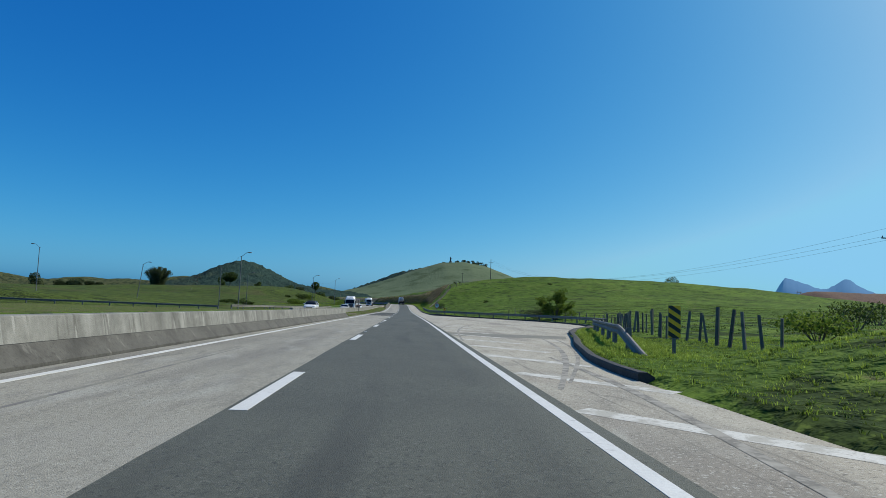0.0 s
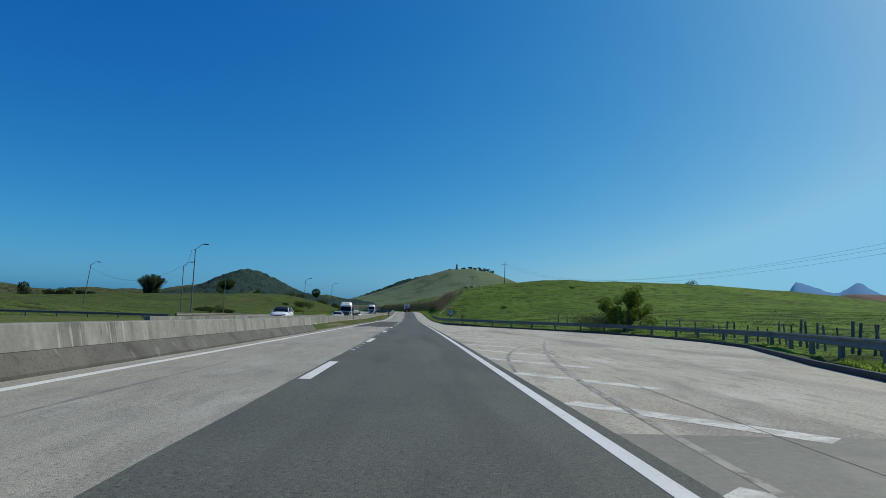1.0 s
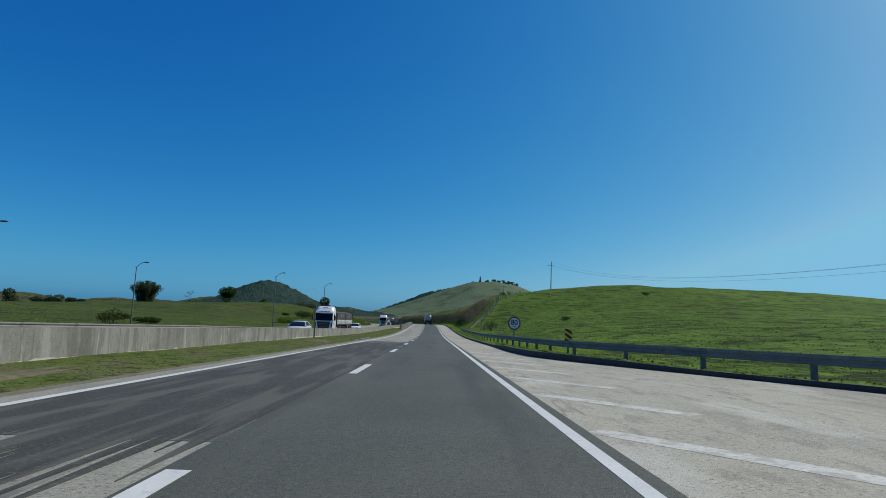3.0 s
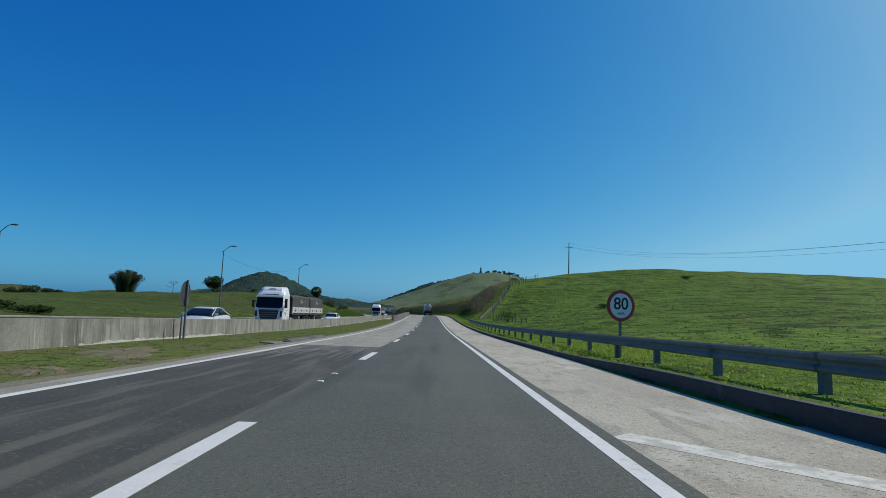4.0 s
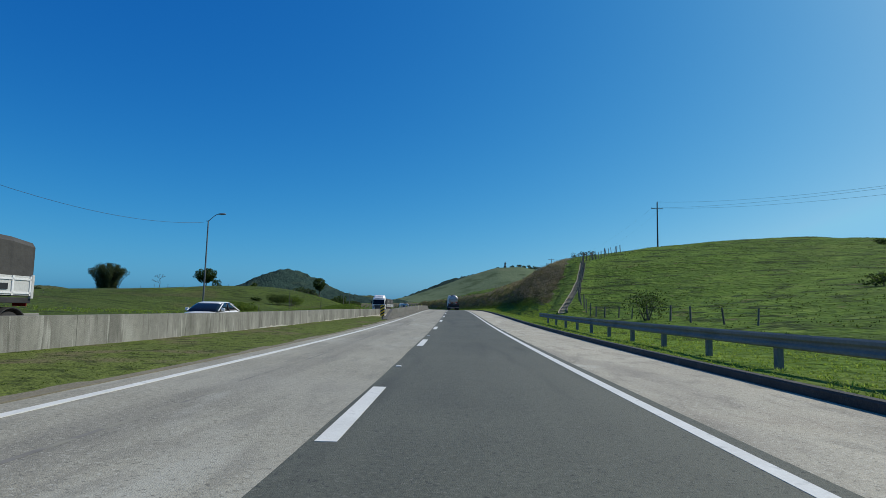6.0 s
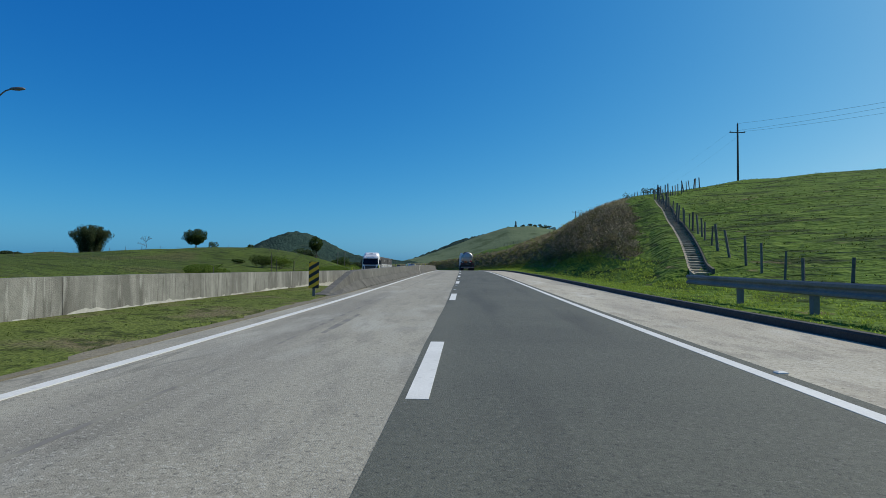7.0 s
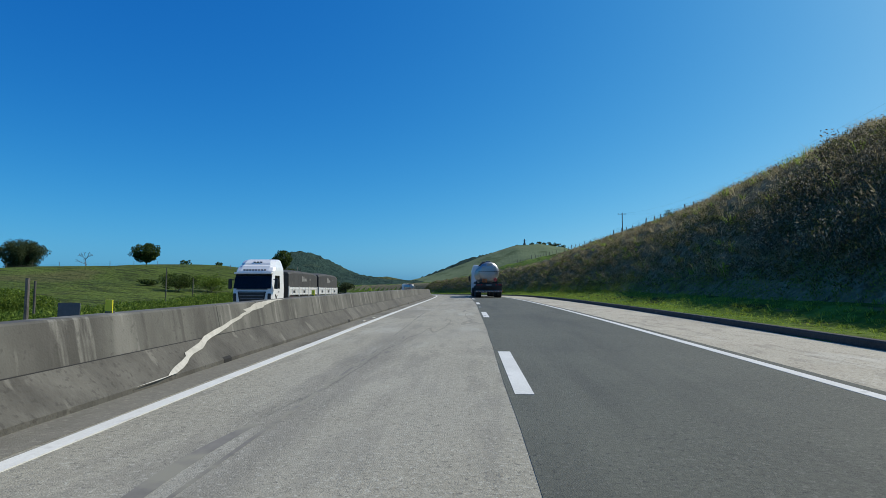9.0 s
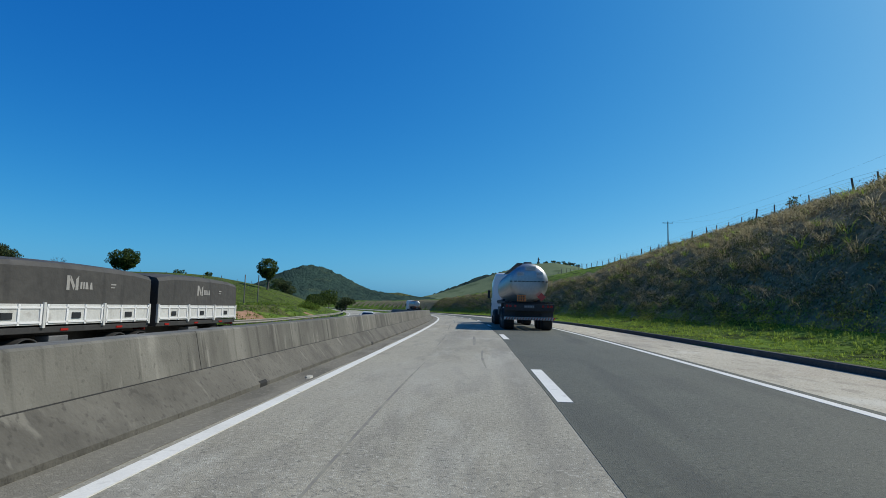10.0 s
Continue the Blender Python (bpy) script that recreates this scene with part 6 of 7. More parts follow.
p, s, u, rng = scatter(46000, (205, 455), 12.0, 25.5, 5, lambda s, u, r: (brush_edge(s, u) > 0) & (r.random(len(s)) < 0.06 + 0.94 * smooth(15.0, 18.5, u)))
tufts("cutting_dry_grass", p, (0.14 + 0.18 * rng.random(len(p)) ** 2) * (1 - 0.45 * smooth(18, 22, u)), 9, 1.8, 0.012, BLADES_STRAW, "dry straw coloured grass along the cutting's crest", 5, 0.7)
p, s, u, rng = scatter(2600, (222, 455), 11.4, 21.0, 7, lambda s, u, r: brush_edge(s, u) > 0)
tufts("straw_plumes", p, 0.24 + 0.30 * rng.random(len(p)) ** 2, 30, 1.3, 0.011, BLADES_DRY, "pale spiky straw tufts among the brush", 7, 1.7)
p, s, u, rng = scatter(420, (225, 455), 11.4, 19.0, 14, lambda s, u, r: brush_edge(s, u) > 0)
tufts("green_plumes", p, 0.3 + 0.35 * rng.random(len(p)) ** 2, 30, 1.2, 0.012, BLADES, "spiky yellow green grass clumps among the brush", 14, 1.6)
p, s, u, rng = scatter(4200, (248, 345), -30.0, -20.6, 41, lambda s, u, r: (r.random(len(s)) > smooth(300, 318, s) * 0.9) & (np.abs(u + 20.2) > 0.3) & (wobble(s, u, 2.2, 6) + 0.9 * r.random(len(s)) > 0.15))
sprays("bank_weeds", p, 0.22 + 0.45 * rng.random(len(p)) ** 1.5, 0.6 + 0.7 * rng.random(len(p)), 34, 0.085, LEAF_LIGHT, "bright leafy weeds on the bank beside the far carriageway", 41, "weeds")
thicket = lambda s, u, r: (brush_edge(s, u) > 0) & (u < 17.6 + 0.8 * r.random(len(s)))
p, s, u, rng = scatter(1250, (207, 256), 11.3, 21.0, 8, thicket)
sprays("brush_thicket", p, (0.55 + 1.35 * rng.random(len(p)) ** 2) * (0.5 + 0.5 * smooth(0, 5, brush_edge(s, u))) * (1 - 0.45 * smooth(15, 18, u)), 0.7 + 1.0 * rng.random(len(p)), 110, 0.065, BRUSH, "tall brown thicket of dry brush on the slope", 8)
p, s, u, rng = scatter(700, (207, 256), 11.3, 21.0, 22, thicket)
sprays("olive_thicket", p, (0.5 + 0.9 * rng.random(len(p))) * (0.5 + 0.5 * smooth(0, 5, brush_edge(s, u))) * (1 - 0.45 * smooth(15, 18, u)), 0.9 + 1.1 * rng.random(len(p)), 80, 0.06, BRUSH_OLIVE, "olive green bushes mixed into the brown thicket", 22)
p, s, u, rng = scatter(110, (208, 262), 11.5, 16.5, 23, thicket)
tufts("thicket_plumes", p, 0.45 + 0.4 * rng.random(len(p)), 26, 1.2, 0.013, BLADES_DRY, "pale straw plumes rising from the thicket", 23, 0.9)
p, s, u, rng = scatter(30000, (20, 260), lambda s: np.maximum(edge(s) + 4.5, 12.0), 80, 9, lambda s, u, r: (wobble(s, u, 5.0, 3) + 0.8 * r.random(len(s)) > 0.1) & ((s < 207) | (brush_edge(s, u) < -1.0)))
tufts("pasture_tussocks", p, 0.035 + 0.08 * rng.random(len(p)) ** 2, 6, 2.8, 0.016, BLADES_SHORT, "low uneven tussocks on the pasture hill", 9, 0.9)
p, s, u, rng = scatter(11000, (20, 262), lambda s: np.maximum(edge(s) + 5.0, 13.0), 80, 21, lambda s, u, r: (s < 200) | (brush_edge(s, u) < -6.0))
sprays("pasture_weeds", p, 0.04 + 0.09 * rng.random(len(p)) ** 2, 0.3 + 1.1 * rng.random(len(p)) ** 2, 9, 0.05, LEAF, "small dark weeds dotted over the pasture hill", 21, "weeds", 0.2)
p, s, u, rng = scatter(2600, (8, 34), lambda s: edge(s) + 0.35, lambda s: edge(s) + 3.0, 24)
tufts("kerb_weeds", p, 0.06 + 0.10 * rng.random(len(p)) ** 2, 12, 1.4, 0.011, BLADES, "bright leafy weeds between kerb and guard rail", 24, 1.0)
p, s, u, rng = scatter(12, (19.8, 21.4), lambda s: edge(s) + 0.1, lambda s: edge(s) + 0.9, 25)
tufts("kerb_clump", p, 0.22 + 0.2 * rng.random(len(p)), 22, 0.8, 0.010, BLADES, "pale arching clump of grass over the kerb", 25, 1.2)
p, s, u, rng = scatter(8000, (0, 20), lambda s: edge(s) + 0.4, 20, 10)
tufts("bank_grass", p, 0.03 + 0.06 * rng.random(len(p)), 8, 2.6, 0.007, BLADES, "rough grass on the roadside bank", 10, 0.8)
p, s, u, rng = scatter(5000, (200, 420), -46, -20.9, 11)
tufts("far_verge_grass", p, 0.08 + 0.14 * rng.random(len(p)), 8, 1.6, 0.02, BLADES, "rough green grass beyond the opposite carriageway", 11, 0.8)
p, s, u, rng = scatter(1500, (250, 306), -27.5, -21.4, 15, lambda s, u, r: wobble(s, u, 3.0, 4) + 0.9 * r.random(len(s)) > 0.0)
sprays("far_verge_weeds", p, 0.25 + 0.5 * rng.random(len(p)) * smooth(250, 268, s), 1.0 + 0.8 * rng.random(len(p)), 36, 0.11, LEAF_LIGHT, "leafy green weeds along the opposite verge", 15, "weeds")


# ---- vehicles ----
def paint(name, colour, rough=0.3, metal=0.0):
    d = tuple(c * 0.9 for c in colour)
    m = material(name, d, colour, rough, (0.8, 9.0), (0.5, 0.5), metal=metal, local=True)
    m.node_tree.nodes["Principled BSDF"].inputs["Coat Weight"].default_value = 0.35
    return m


WHITE_PAINT = paint("white vehicle paint", (0.78, 0.78, 0.77))
SILVER_PAINT = paint("silver vehicle paint", (0.60, 0.60, 0.59), 0.4, 0.1)
DARK_PLASTIC = material("dark plastic", (0.010, 0.010, 0.011), (0.024, 0.024, 0.025), 0.55, (3.0, 20.0), local=True)
CHASSIS = material("dusty black chassis", (0.012, 0.012, 0.012), (0.04, 0.038, 0.036), 0.7, (1.5, 12.0), local=True)
RUBBER = material("tyre rubber", (0.010, 0.010, 0.010), (0.026, 0.025, 0.024), 0.85, (4.0, 30.0), local=True)
RIM = material("steel wheel rim", (0.25, 0.25, 0.25), (0.45, 0.45, 0.45), 0.4, (4.0, 30.0), metal=0.7, local=True)
TARP = layered(layered(material("grey brown tarpaulin", (0.036, 0.034, 0.031), (0.062, 0.059, 0.053), 0.75, (0.5, 4.0), (0.6, 0.4), 0.12, 5.0, local=True), (0.085, 0.080, 0.072), 1.2, 0.56, 0.72, (1, 0.4, 1.4), local=True, amount=0.6), (0.028, 0.026, 0.024), 2.4, 0.56, 0.66, (1, 1.0, 0.2), local=True, amount=0.6)
BOARD = layered(material("scuffed white boards", (0.42, 0.42, 0.40), (0.60, 0.60, 0.57), 0.55, (1.5, 14.0), (0.5, 0.5), local=True), (0.30, 0.28, 0.25), 3.0, 0.58, 0.72, local=True, amount=0.7)
TANK = layered(material("brushed tank metal", (0.34, 0.335, 0.33), (0.50, 0.495, 0.485), 0.40, (1.2, 10.0), (0.5, 0.5), 0.05, 20.0, metal=0.8, local=True), (0.30, 0.28, 0.26), 1.5, 0.58, 0.78, local=True, amount=0.5)
LABEL_GREY = material("pale grey label", (0.44, 0.44, 0.43), (0.54, 0.54, 0.53), 0.5, (2.0, 14.0), local=True)
GREY_MARK = material("pale printed mark", (0.24, 0.23, 0.21), (0.33, 0.32, 0.30), 0.8, (2.0, 12.0), local=True)
RED_LENS = paint("red lamp lens", (0.35, 0.02, 0.015), 0.25)
ORANGE = paint("orange placard", (0.75, 0.20, 0.02), 0.5)
RED_PLACARD = paint("red placard", (0.50, 0.05, 0.03), 0.5)
LENS = paint("clear lamp lens", (0.55, 0.57, 0.6), 0.15)
GLASS = bpy.data.materials.new("dark tinted vehicle glass")
GLASS.use_nodes = True
_g = GLASS.node_tree.nodes["Principled BSDF"]
_g.inputs["Base Color"].default_value = (0.008, 0.010, 0.013, 1)
_g.inputs["Roughness"].default_value = 0.06
_g.inputs["Specular IOR Level"].default_value = 0.6


def wheel(parent, x, y, r, w, dual=False):
    """A tyre with its rim, axle across x; outside towards the sign of x."""
    side = 1 if x > 0 else -1
    bm = bmesh.new()
    prof = [(0.62, 0.0), (0.90, 0.0), (0.98, 0.10), (1.0, 0.25), (1.0, 0.75), (0.98, 0.90), (0.90, 1.0), (0.62, 1.0)]
    rings = []
    for k, t in prof:
        rings.append([(side * (t - 1) * w, r * k * math.cos(a), r * k * math.sin(a)) for a in np.linspace(0, 2 * math.pi, 28, endpoint=False)])
    loft(bm, rings)
    tyre = part("wheel", bm, RUBBER, parent, "black tyre on a steel rim", True)
    tyre.location = (x, y, r)
    bm = bmesh.new()
    rings = []
    for k, t in ((0.60, 0.9), (0.56, 0.98), (0.50, 0.80), (0.30, 0.72), (0.26, 0.98), (0.18, 1.0), (0.04, 1.0)):
        rings.append([(side * (t - 1) * w, r * k * math.cos(a), r * k * math.sin(a)) for a in np.linspace(0, 2 * math.pi, 20, endpoint=False)])
    loft(bm, rings, caps=False)
    rim = part("rim", bm, RIM, tyre, "dished steel rim", True)
    return tyre


def wheel_like(first, x, y):
    t = same_mesh(first, pose(x, y, first.location.z, 0, 0, 0 if x * first.location.x > 0 else 180), first.parent)
    for c in first.children:
        same_mesh(c, Matrix.Identity(4), t)
    return t


def arch_guard(parent, x, y, r, w, mat=CHASSIS):
    bm = bmesh.new()
    rings = []
    for a in np.linspace(radians(15), radians(165), 12):
        c, s = math.cos(a), math.sin(a)
        rings.append([(x - w / 2, y + r * c, r * 0.86 + r * s), (x + w / 2, y + r * c, r * 0.86 + r * s), (x + w / 2, y + (r + 0.03) * c, r * 0.86 + (r + 0.03) * s), (x - w / 2, y + (r + 0.03) * c, r * 0.86 + (r + 0.03) * s)])
    return part("mudguard", loft(bm, rings), mat, parent, "", False)


def plate(parent, name, pts, mat, label=""):
    """A thin panel from its corners, thickened."""
    bm = bmesh.new()
    f = bm.faces.new([bm.verts.new(p) for p in pts])
    bmesh.ops.solidify(bm, geom=[f], thickness=0.02)
    bmesh.ops.recalc_face_normals(bm, faces=bm.faces)
    return part(name, bm, mat, parent, label)


def truck_cab(thing, paint_mat=WHITE_PAINT):
    """A tall forward cab: front at y = 0, facing +y."""
    w = 1.24
    bm = bmesh.new()
    rings = []
    for z, front, half, back in ((0.62, -0.10, 1.20, -2.15), (1.0, -0.02, w, -2.2), (1.55, 0.0, w, -2.25), (1.85, -0.06, w, -2.25), (2.72, -0.34, 1.20, -2.25), (2.95, -0.38, 1.19, -2.25), (3.15, -0.55, 1.17, -2.25)):
        rings.append([(-half, back, z), (half, back, z), (half, front - 0.22, z), (half - 0.10, front - 0.06, z), (half - 0.34, front, z), (-half + 0.34, front, z), (-half + 0.10, front - 0.06, z), (-half, front - 0.22, z)])
    body = part("cab", loft(bm, rings), paint_mat, thing, "", False)
    bm = bmesh.new()
    rings = []
    for z, front, half, back in ((3.14, -0.58, 1.15, -2.24), (3.24, -0.66, 1.13, -2.24), (3.30, -0.80, 1.10, -2.24), (3.46, -0.92, 1.06, -2.24), (3.62, -1.15, 1.0, -2.2), (3.69, -1.5, 0.92, -2.15)):
        rings.append([(-half, back, z), (half, back, z), (half, front - 0.25, z), (half - 0.28, front, z), (-half + 0.28, front, z), (-half, front - 0.25, z)])
    part("roof_fairing", loft(bm, rings), paint_mat, thing, "tall white roof fairing")
    plate(thing, "windscreen", [(-1.15, -0.02, 1.86), (1.15, -0.02, 1.86), (1.11, -0.285, 2.73), (-1.11, -0.285, 2.73)], GLASS, "dark windscreen")
    bm = bmesh.new()
    box(bm, (0, -0.24, 2.80), (2.3, 0.34, 0.10), 0.03)
    part("sun_visor", bm, paint_mat, thing)
    bm = bmesh.new()
    for k in range(8):
        box(bm, (-0.63 + 0.18 * k, -0.405, 2.98), (0.13, 0.05, 0.10), 0.008)
    part("lettering_bars", bm, DARK_PLASTIC, thing, "row of plain dark lettering bars")
    bm = bmesh.new()
    for k in range(3):
        box(bm, (-0.2 + 0.2 * k, -0.93, 3.50), (0.15, 0.05, 0.06), 0.008)
    part("roof_mark", bm, DARK_PLASTIC, thing, "plain dark bars on the fairing")
    bm = bmesh.new()
    rings = [[(-half, y, z), (half, y, z), (half, y - 0.06, z), (-half, y - 0.06, z)] for z, half, y in ((0.80, 0.62, 0.03), (1.0, 0.72, 0.04), (1.35, 0.80, 0.04), (1.68, 0.86, 0.03))]
    grille = part("grille", loft(bm, rings), DARK_PLASTIC, thing, "black slatted grille")
    for k in range(5):
        bm = bmesh.new()
        box(bm, (0, 0.05, 0.88 + 0.185 * k), (1.16 + 0.10 * k, 0.05, 0.055), 0.02)
        part("slat", bm, STEEL_DULL, grille, "grey grille slat")
    bm = bmesh.new()
    rings = [[(-half, front, z), (half, front, z), (half, -0.34, z), (-half, -0.34, z)] for z, half, front in ((0.34, 1.14, 0.08), (0.42, 1.22, 0.12), (0.62, 1.24, 0.12), (0.76, 1.23, 0.06))]
    part("bumper", loft(bm, rings), paint_mat, thing, "white front bumper")
    bm = bmesh.new()
    box(bm, (0, 0.115, 0.52), (1.5, 0.04, 0.16), 0.03)
    box(bm, (0, 0.09, 0.36), (2.1, 0.05, 0.08), 0.02)
    part("bumper_intake", bm, DARK_PLASTIC, thing, "dark bumper intake")
    for sx in (-1, 1):
        bm = bmesh.new()
        box(bm, (sx * 1.06, -0.02, 1.32), (0.20, 0.06, 0.50), 0.03, Matrix.Rotation(radians(sx * -14), 3, "Z"))
        part("air_deflector", bm, DARK_PLASTIC, thing, "dark corner air duct")
    bm = bmesh.new()
    box(bm, (0, -0.01, 1.83), (1.9, 0.06, 0.06), 0.02)
    part("wiper_panel", bm, DARK_PLASTIC, thing)
    for sx in (-1, 1):
        bm = bmesh.new()
        box(bm, (sx * 0.95, -0.01, 0.90), (0.40, 0.14, 0.20), 0.05, Matrix.Rotation(radians(sx * -12), 3, "Z"))
        part("headlight", bm, LENS, thing, "clear headlight")
        bm = bmesh.new()
        box(bm, (sx * 1.42, -0.22, 2.15), (0.20, 0.16, 0.62), 0.05)
        rod(bm, (sx * 1.2, -0.3, 2.4), (sx * 1.42, -0.24, 2.4), 0.025, seg=6)
        part("mirror", bm, DARK_PLASTIC, thing, "black door mirror")
        x = sx * 1.245
        plate(thing, "side_window", [(x - sx * 0.0, -0.30, 1.86), (x, -1.45, 1.86), (x - sx * 0.03, -1.45, 2.66), (x - sx * 0.03, -0.60, 2.66)], GLASS, "dark side window")
        bm = bmesh.new()
        box(bm, (sx * 1.25, -1.2, 1.66), (0.03, 0.22, 0.05), 0.01)
        part("door_handle", bm, DARK_PLASTIC, thing)
        bm = bmesh.new()
        for a, b in (((-0.15, 1.45), (0.0, 1.25)), ((0.0, 1.25), (0.2, 1.5))):
            rod(bm, (sx * 1.252, -0.75 + a[0], a[1]), (sx * 1.252, -0.75 + b[0], b[1]), 0.03, seg=5)
        part("door_mark", bm, DARK_PLASTIC, thing, "plain dark chevron mark")
        bm = bmesh.new()
        rod(bm, (sx * 0.98, -3.6, 0.72), (sx * 0.98, -2.75, 0.72), 0.31, seg=20)
        part("fuel_tank", bm, RIM, thing, "round bright metal fuel tank")
        arch_guard(thing, sx * 1.08, -1.35, 0.60, 0.34, paint_mat)
    bm = bmesh.new()
    box(bm, (-0.4, -3.3, 0.9), (0.12, 4.6, 0.26))
    box(bm, (0.4, -3.3, 0.9), (0.12, 4.6, 0.26))
    part("frame", bm, CHASSIS, thing)
    return body


def board_trailer(thing, y0, y1, axles, first_wheel):
    """A flat trailer with white drop sides and a tarpaulin over its load, from y0 back to y1."""
    length, mid = y0 - y1, (y0 + y1) / 2
    bm = bmesh.new()
    rings = []
    for y in np.linspace(y0, y1, 9):
        t = (y0 - y) / length
        top = 3.06 + 0.07 * math.sin(t * math.pi) + (0.03 if 0.1 < t < 0.9 else -0.04)
        rings.append([(-1.26, y, 1.97), (-1.25, y, top - 0.22), (-1.16, y, top - 0.09), (-0.6, y, top), (0.6, y, top), (1.16, y, top - 0.09), (1.25, y, top - 0.22), (1.26, y, 1.97)])
    part("tarpaulin", loft(bm, rings), TARP, thing, "taut grey brown tarpaulin over the load")
    bm = bmesh.new()
    box(bm, (0, mid, 1.30), (2.5, length, 0.16), 0.02)
    box(bm, (-0.42, mid, 1.08), (0.12, length - 0.3, 0.3))
    box(bm, (0.42, mid, 1.08), (0.12, length - 0.3, 0.3))
    part("chassis", bm, CHASSIS, thing)
    bm = bmesh.new()
    box(bm, (0, y0 - 0.03, 2.1), (2.46, 0.06, 1.5), 0.01)
    part("headboard", bm, CHASSIS, thing, "dark front headboard")
    bm = bmesh.new()
    box(bm, (0, y1 + 0.03, 1.70), (2.46, 0.06, 0.58), 0.01)
    tail = part("tailboard", bm, BOARD, thing, "white tailboard")
    n = max(2, int(round(length / 2.4)))
    for sx in (-1, 1):
        for k in range(n):
            a, b = y0 - length * k / n - 0.07, y0 - length * (k + 1) / n + 0.07
            bm = bmesh.new()
            box(bm, (sx * 1.25, (a + b) / 2, 1.70), (0.05, a - b, 0.54), 0.01)
            side = part("side_board", bm, BOARD, thing, "scuffed white drop side board")
            bm = bmesh.new()
            for f in (0.02, 0.34, 0.66, 0.98):
                box(bm, (sx * 1.285, a + (b - a) * f, 1.70), (0.03, 0.07, 0.54))
            box(bm, (sx * 1.285, (a + b) / 2, 1.88), (0.03, a - b, 0.05))
            box(bm, (sx * 1.285, (a + b) / 2, 1.50), (0.03, a - b, 0.05))
            part("side_rib", bm, WHITE_PAINT, side)
            bm = bmesh.new()
            box(bm, (sx * 1.29, (a + b) / 2, 1.67), (0.02, (a - b) * 0.15, 0.16))
            part("side_mark", bm, DARK_PLASTIC, side, "plain dark mark")
            bm = bmesh.new()
            box(bm, (sx * 1.262, (a + b) / 2 + 0.4, 1.29), (0.02, 0.30, 0.06))
            part("reflective_strip", bm, RED_LENS, side)
        for k in range(n + 1):
            y = y0 - length * k / n
            bm = bmesh.new()
            box(bm, (sx * 1.27, min(max(y, y1 + 0.04), y0 - 0.04), 1.68), (0.08, 0.10, 0.66), 0.01)
            part("stake", bm, BOARD, thing)
        face = lambda y, z: (sx * (1.262 - 0.012 * (z - 1.97)), mid + sx * y, z)
        for quad in (((-0.46, 2.36), (-0.34, 2.36), (-0.34, 2.76), (-0.46, 2.76)), ((-0.34, 2.64), (-0.18, 2.36), (-0.12, 2.48), (-0.30, 2.76)), ((-0.10, 2.36), (0.02, 2.36), (0.02, 2.76), (-0.10, 2.66)), ((0.10, 2.40), (0.18, 2.40), (0.18, 2.60), (0.10, 2.60)), ((0.22, 2.40), (0.28, 2.40), (0.28, 2.60), (0.22, 2.60)), ((0.32, 2.40), (0.46, 2.40), (0.40, 2.60), (0.32, 2.60)), ((0.50, 2.40), (0.64, 2.40), (0.60, 2.60), (0.54, 2.60)), ((1.5, 2.56), (1.75, 2.56), (1.75, 2.60), (1.5, 2.60)), ((1.5, 2.47), (1.7, 2.47), (1.7, 2.50), (1.5, 2.50))):
            bm = bmesh.new()
            made = bmesh.ops.extrude_face_region(bm, geom=[bm.faces.new([bm.verts.new(face(y, z)) for y, z in quad])])["geom"]
            bmesh.ops.translate(bm, vec=(sx * 0.008, 0, 0), verts=[g for g in made if isinstance(g, bmesh.types.BMVert)])
            bmesh.ops.recalc_face_normals(bm, faces=bm.faces)
            part("tarp_mark", bm, GREY_MARK, thing, "plain pale printed mark")
        bm = bmesh.new()
        box(bm, (sx * 1.0, mid + 0.5, 0.82), (0.4, 0.75, 0.62), 0.03)
        part("tool_box", bm, STEEL_DULL, thing, "grey side tool box")
        bm = bmesh.new()
        box(bm, (sx * 0.95, y1 + 0.02, 1.20), (0.4, 0.05, 0.14), 0.02)
        part("tail_lamp", bm, RED_LENS, thing, "red tail lamp")
        for y in axles:
            if first_wheel is None:
                first_wheel = wheel(thing, sx * 1.24, y, 0.50, 0.52)
            else:
                wheel_like(first_wheel, sx * 1.24, y)
            arch_guard(thing, sx * 1.0, y, 0.58, 0.55)
    return first_wheel


def grain_truck(m, label):
    thing = empty("truck", m, label, "truck", "white road trains")
    truck_cab(thing)
    first = wheel(thing, 1.20, -1.35, 0.50, 0.34)
    wheel_like(first, -1.20, -1.35)
    dual = wheel(thing, 1.24, -4.0, 0.50, 0.52)
    for sx in (-1, 1):
        for y in (-4.0, -5.2):
            if not (sx == 1 and y == -4.0):
                wheel_like(dual, sx * 1.24, y)
            arch_guard(thing, sx * 1.0, y, 0.58, 0.55)
    board_trailer(thing, -3.2, -10.6, (-9.0, -10.2), dual)
    board_trailer(thing, -11.1, -17.8, (-15.9, -17.1), dual)
    return thing


def lane_pose(s, u, turn=180):
    return facing(s, u, float(other_z(s)) + 0.002, turn)


grain_truck(lane_pose(144.4, -12.2), "white road train with two tarpaulin covered trailers on the opposite carriageway")
grain_truck(lane_pose(262.2, -13.6), "white road train passing behind the concrete barrier with covered trailers")


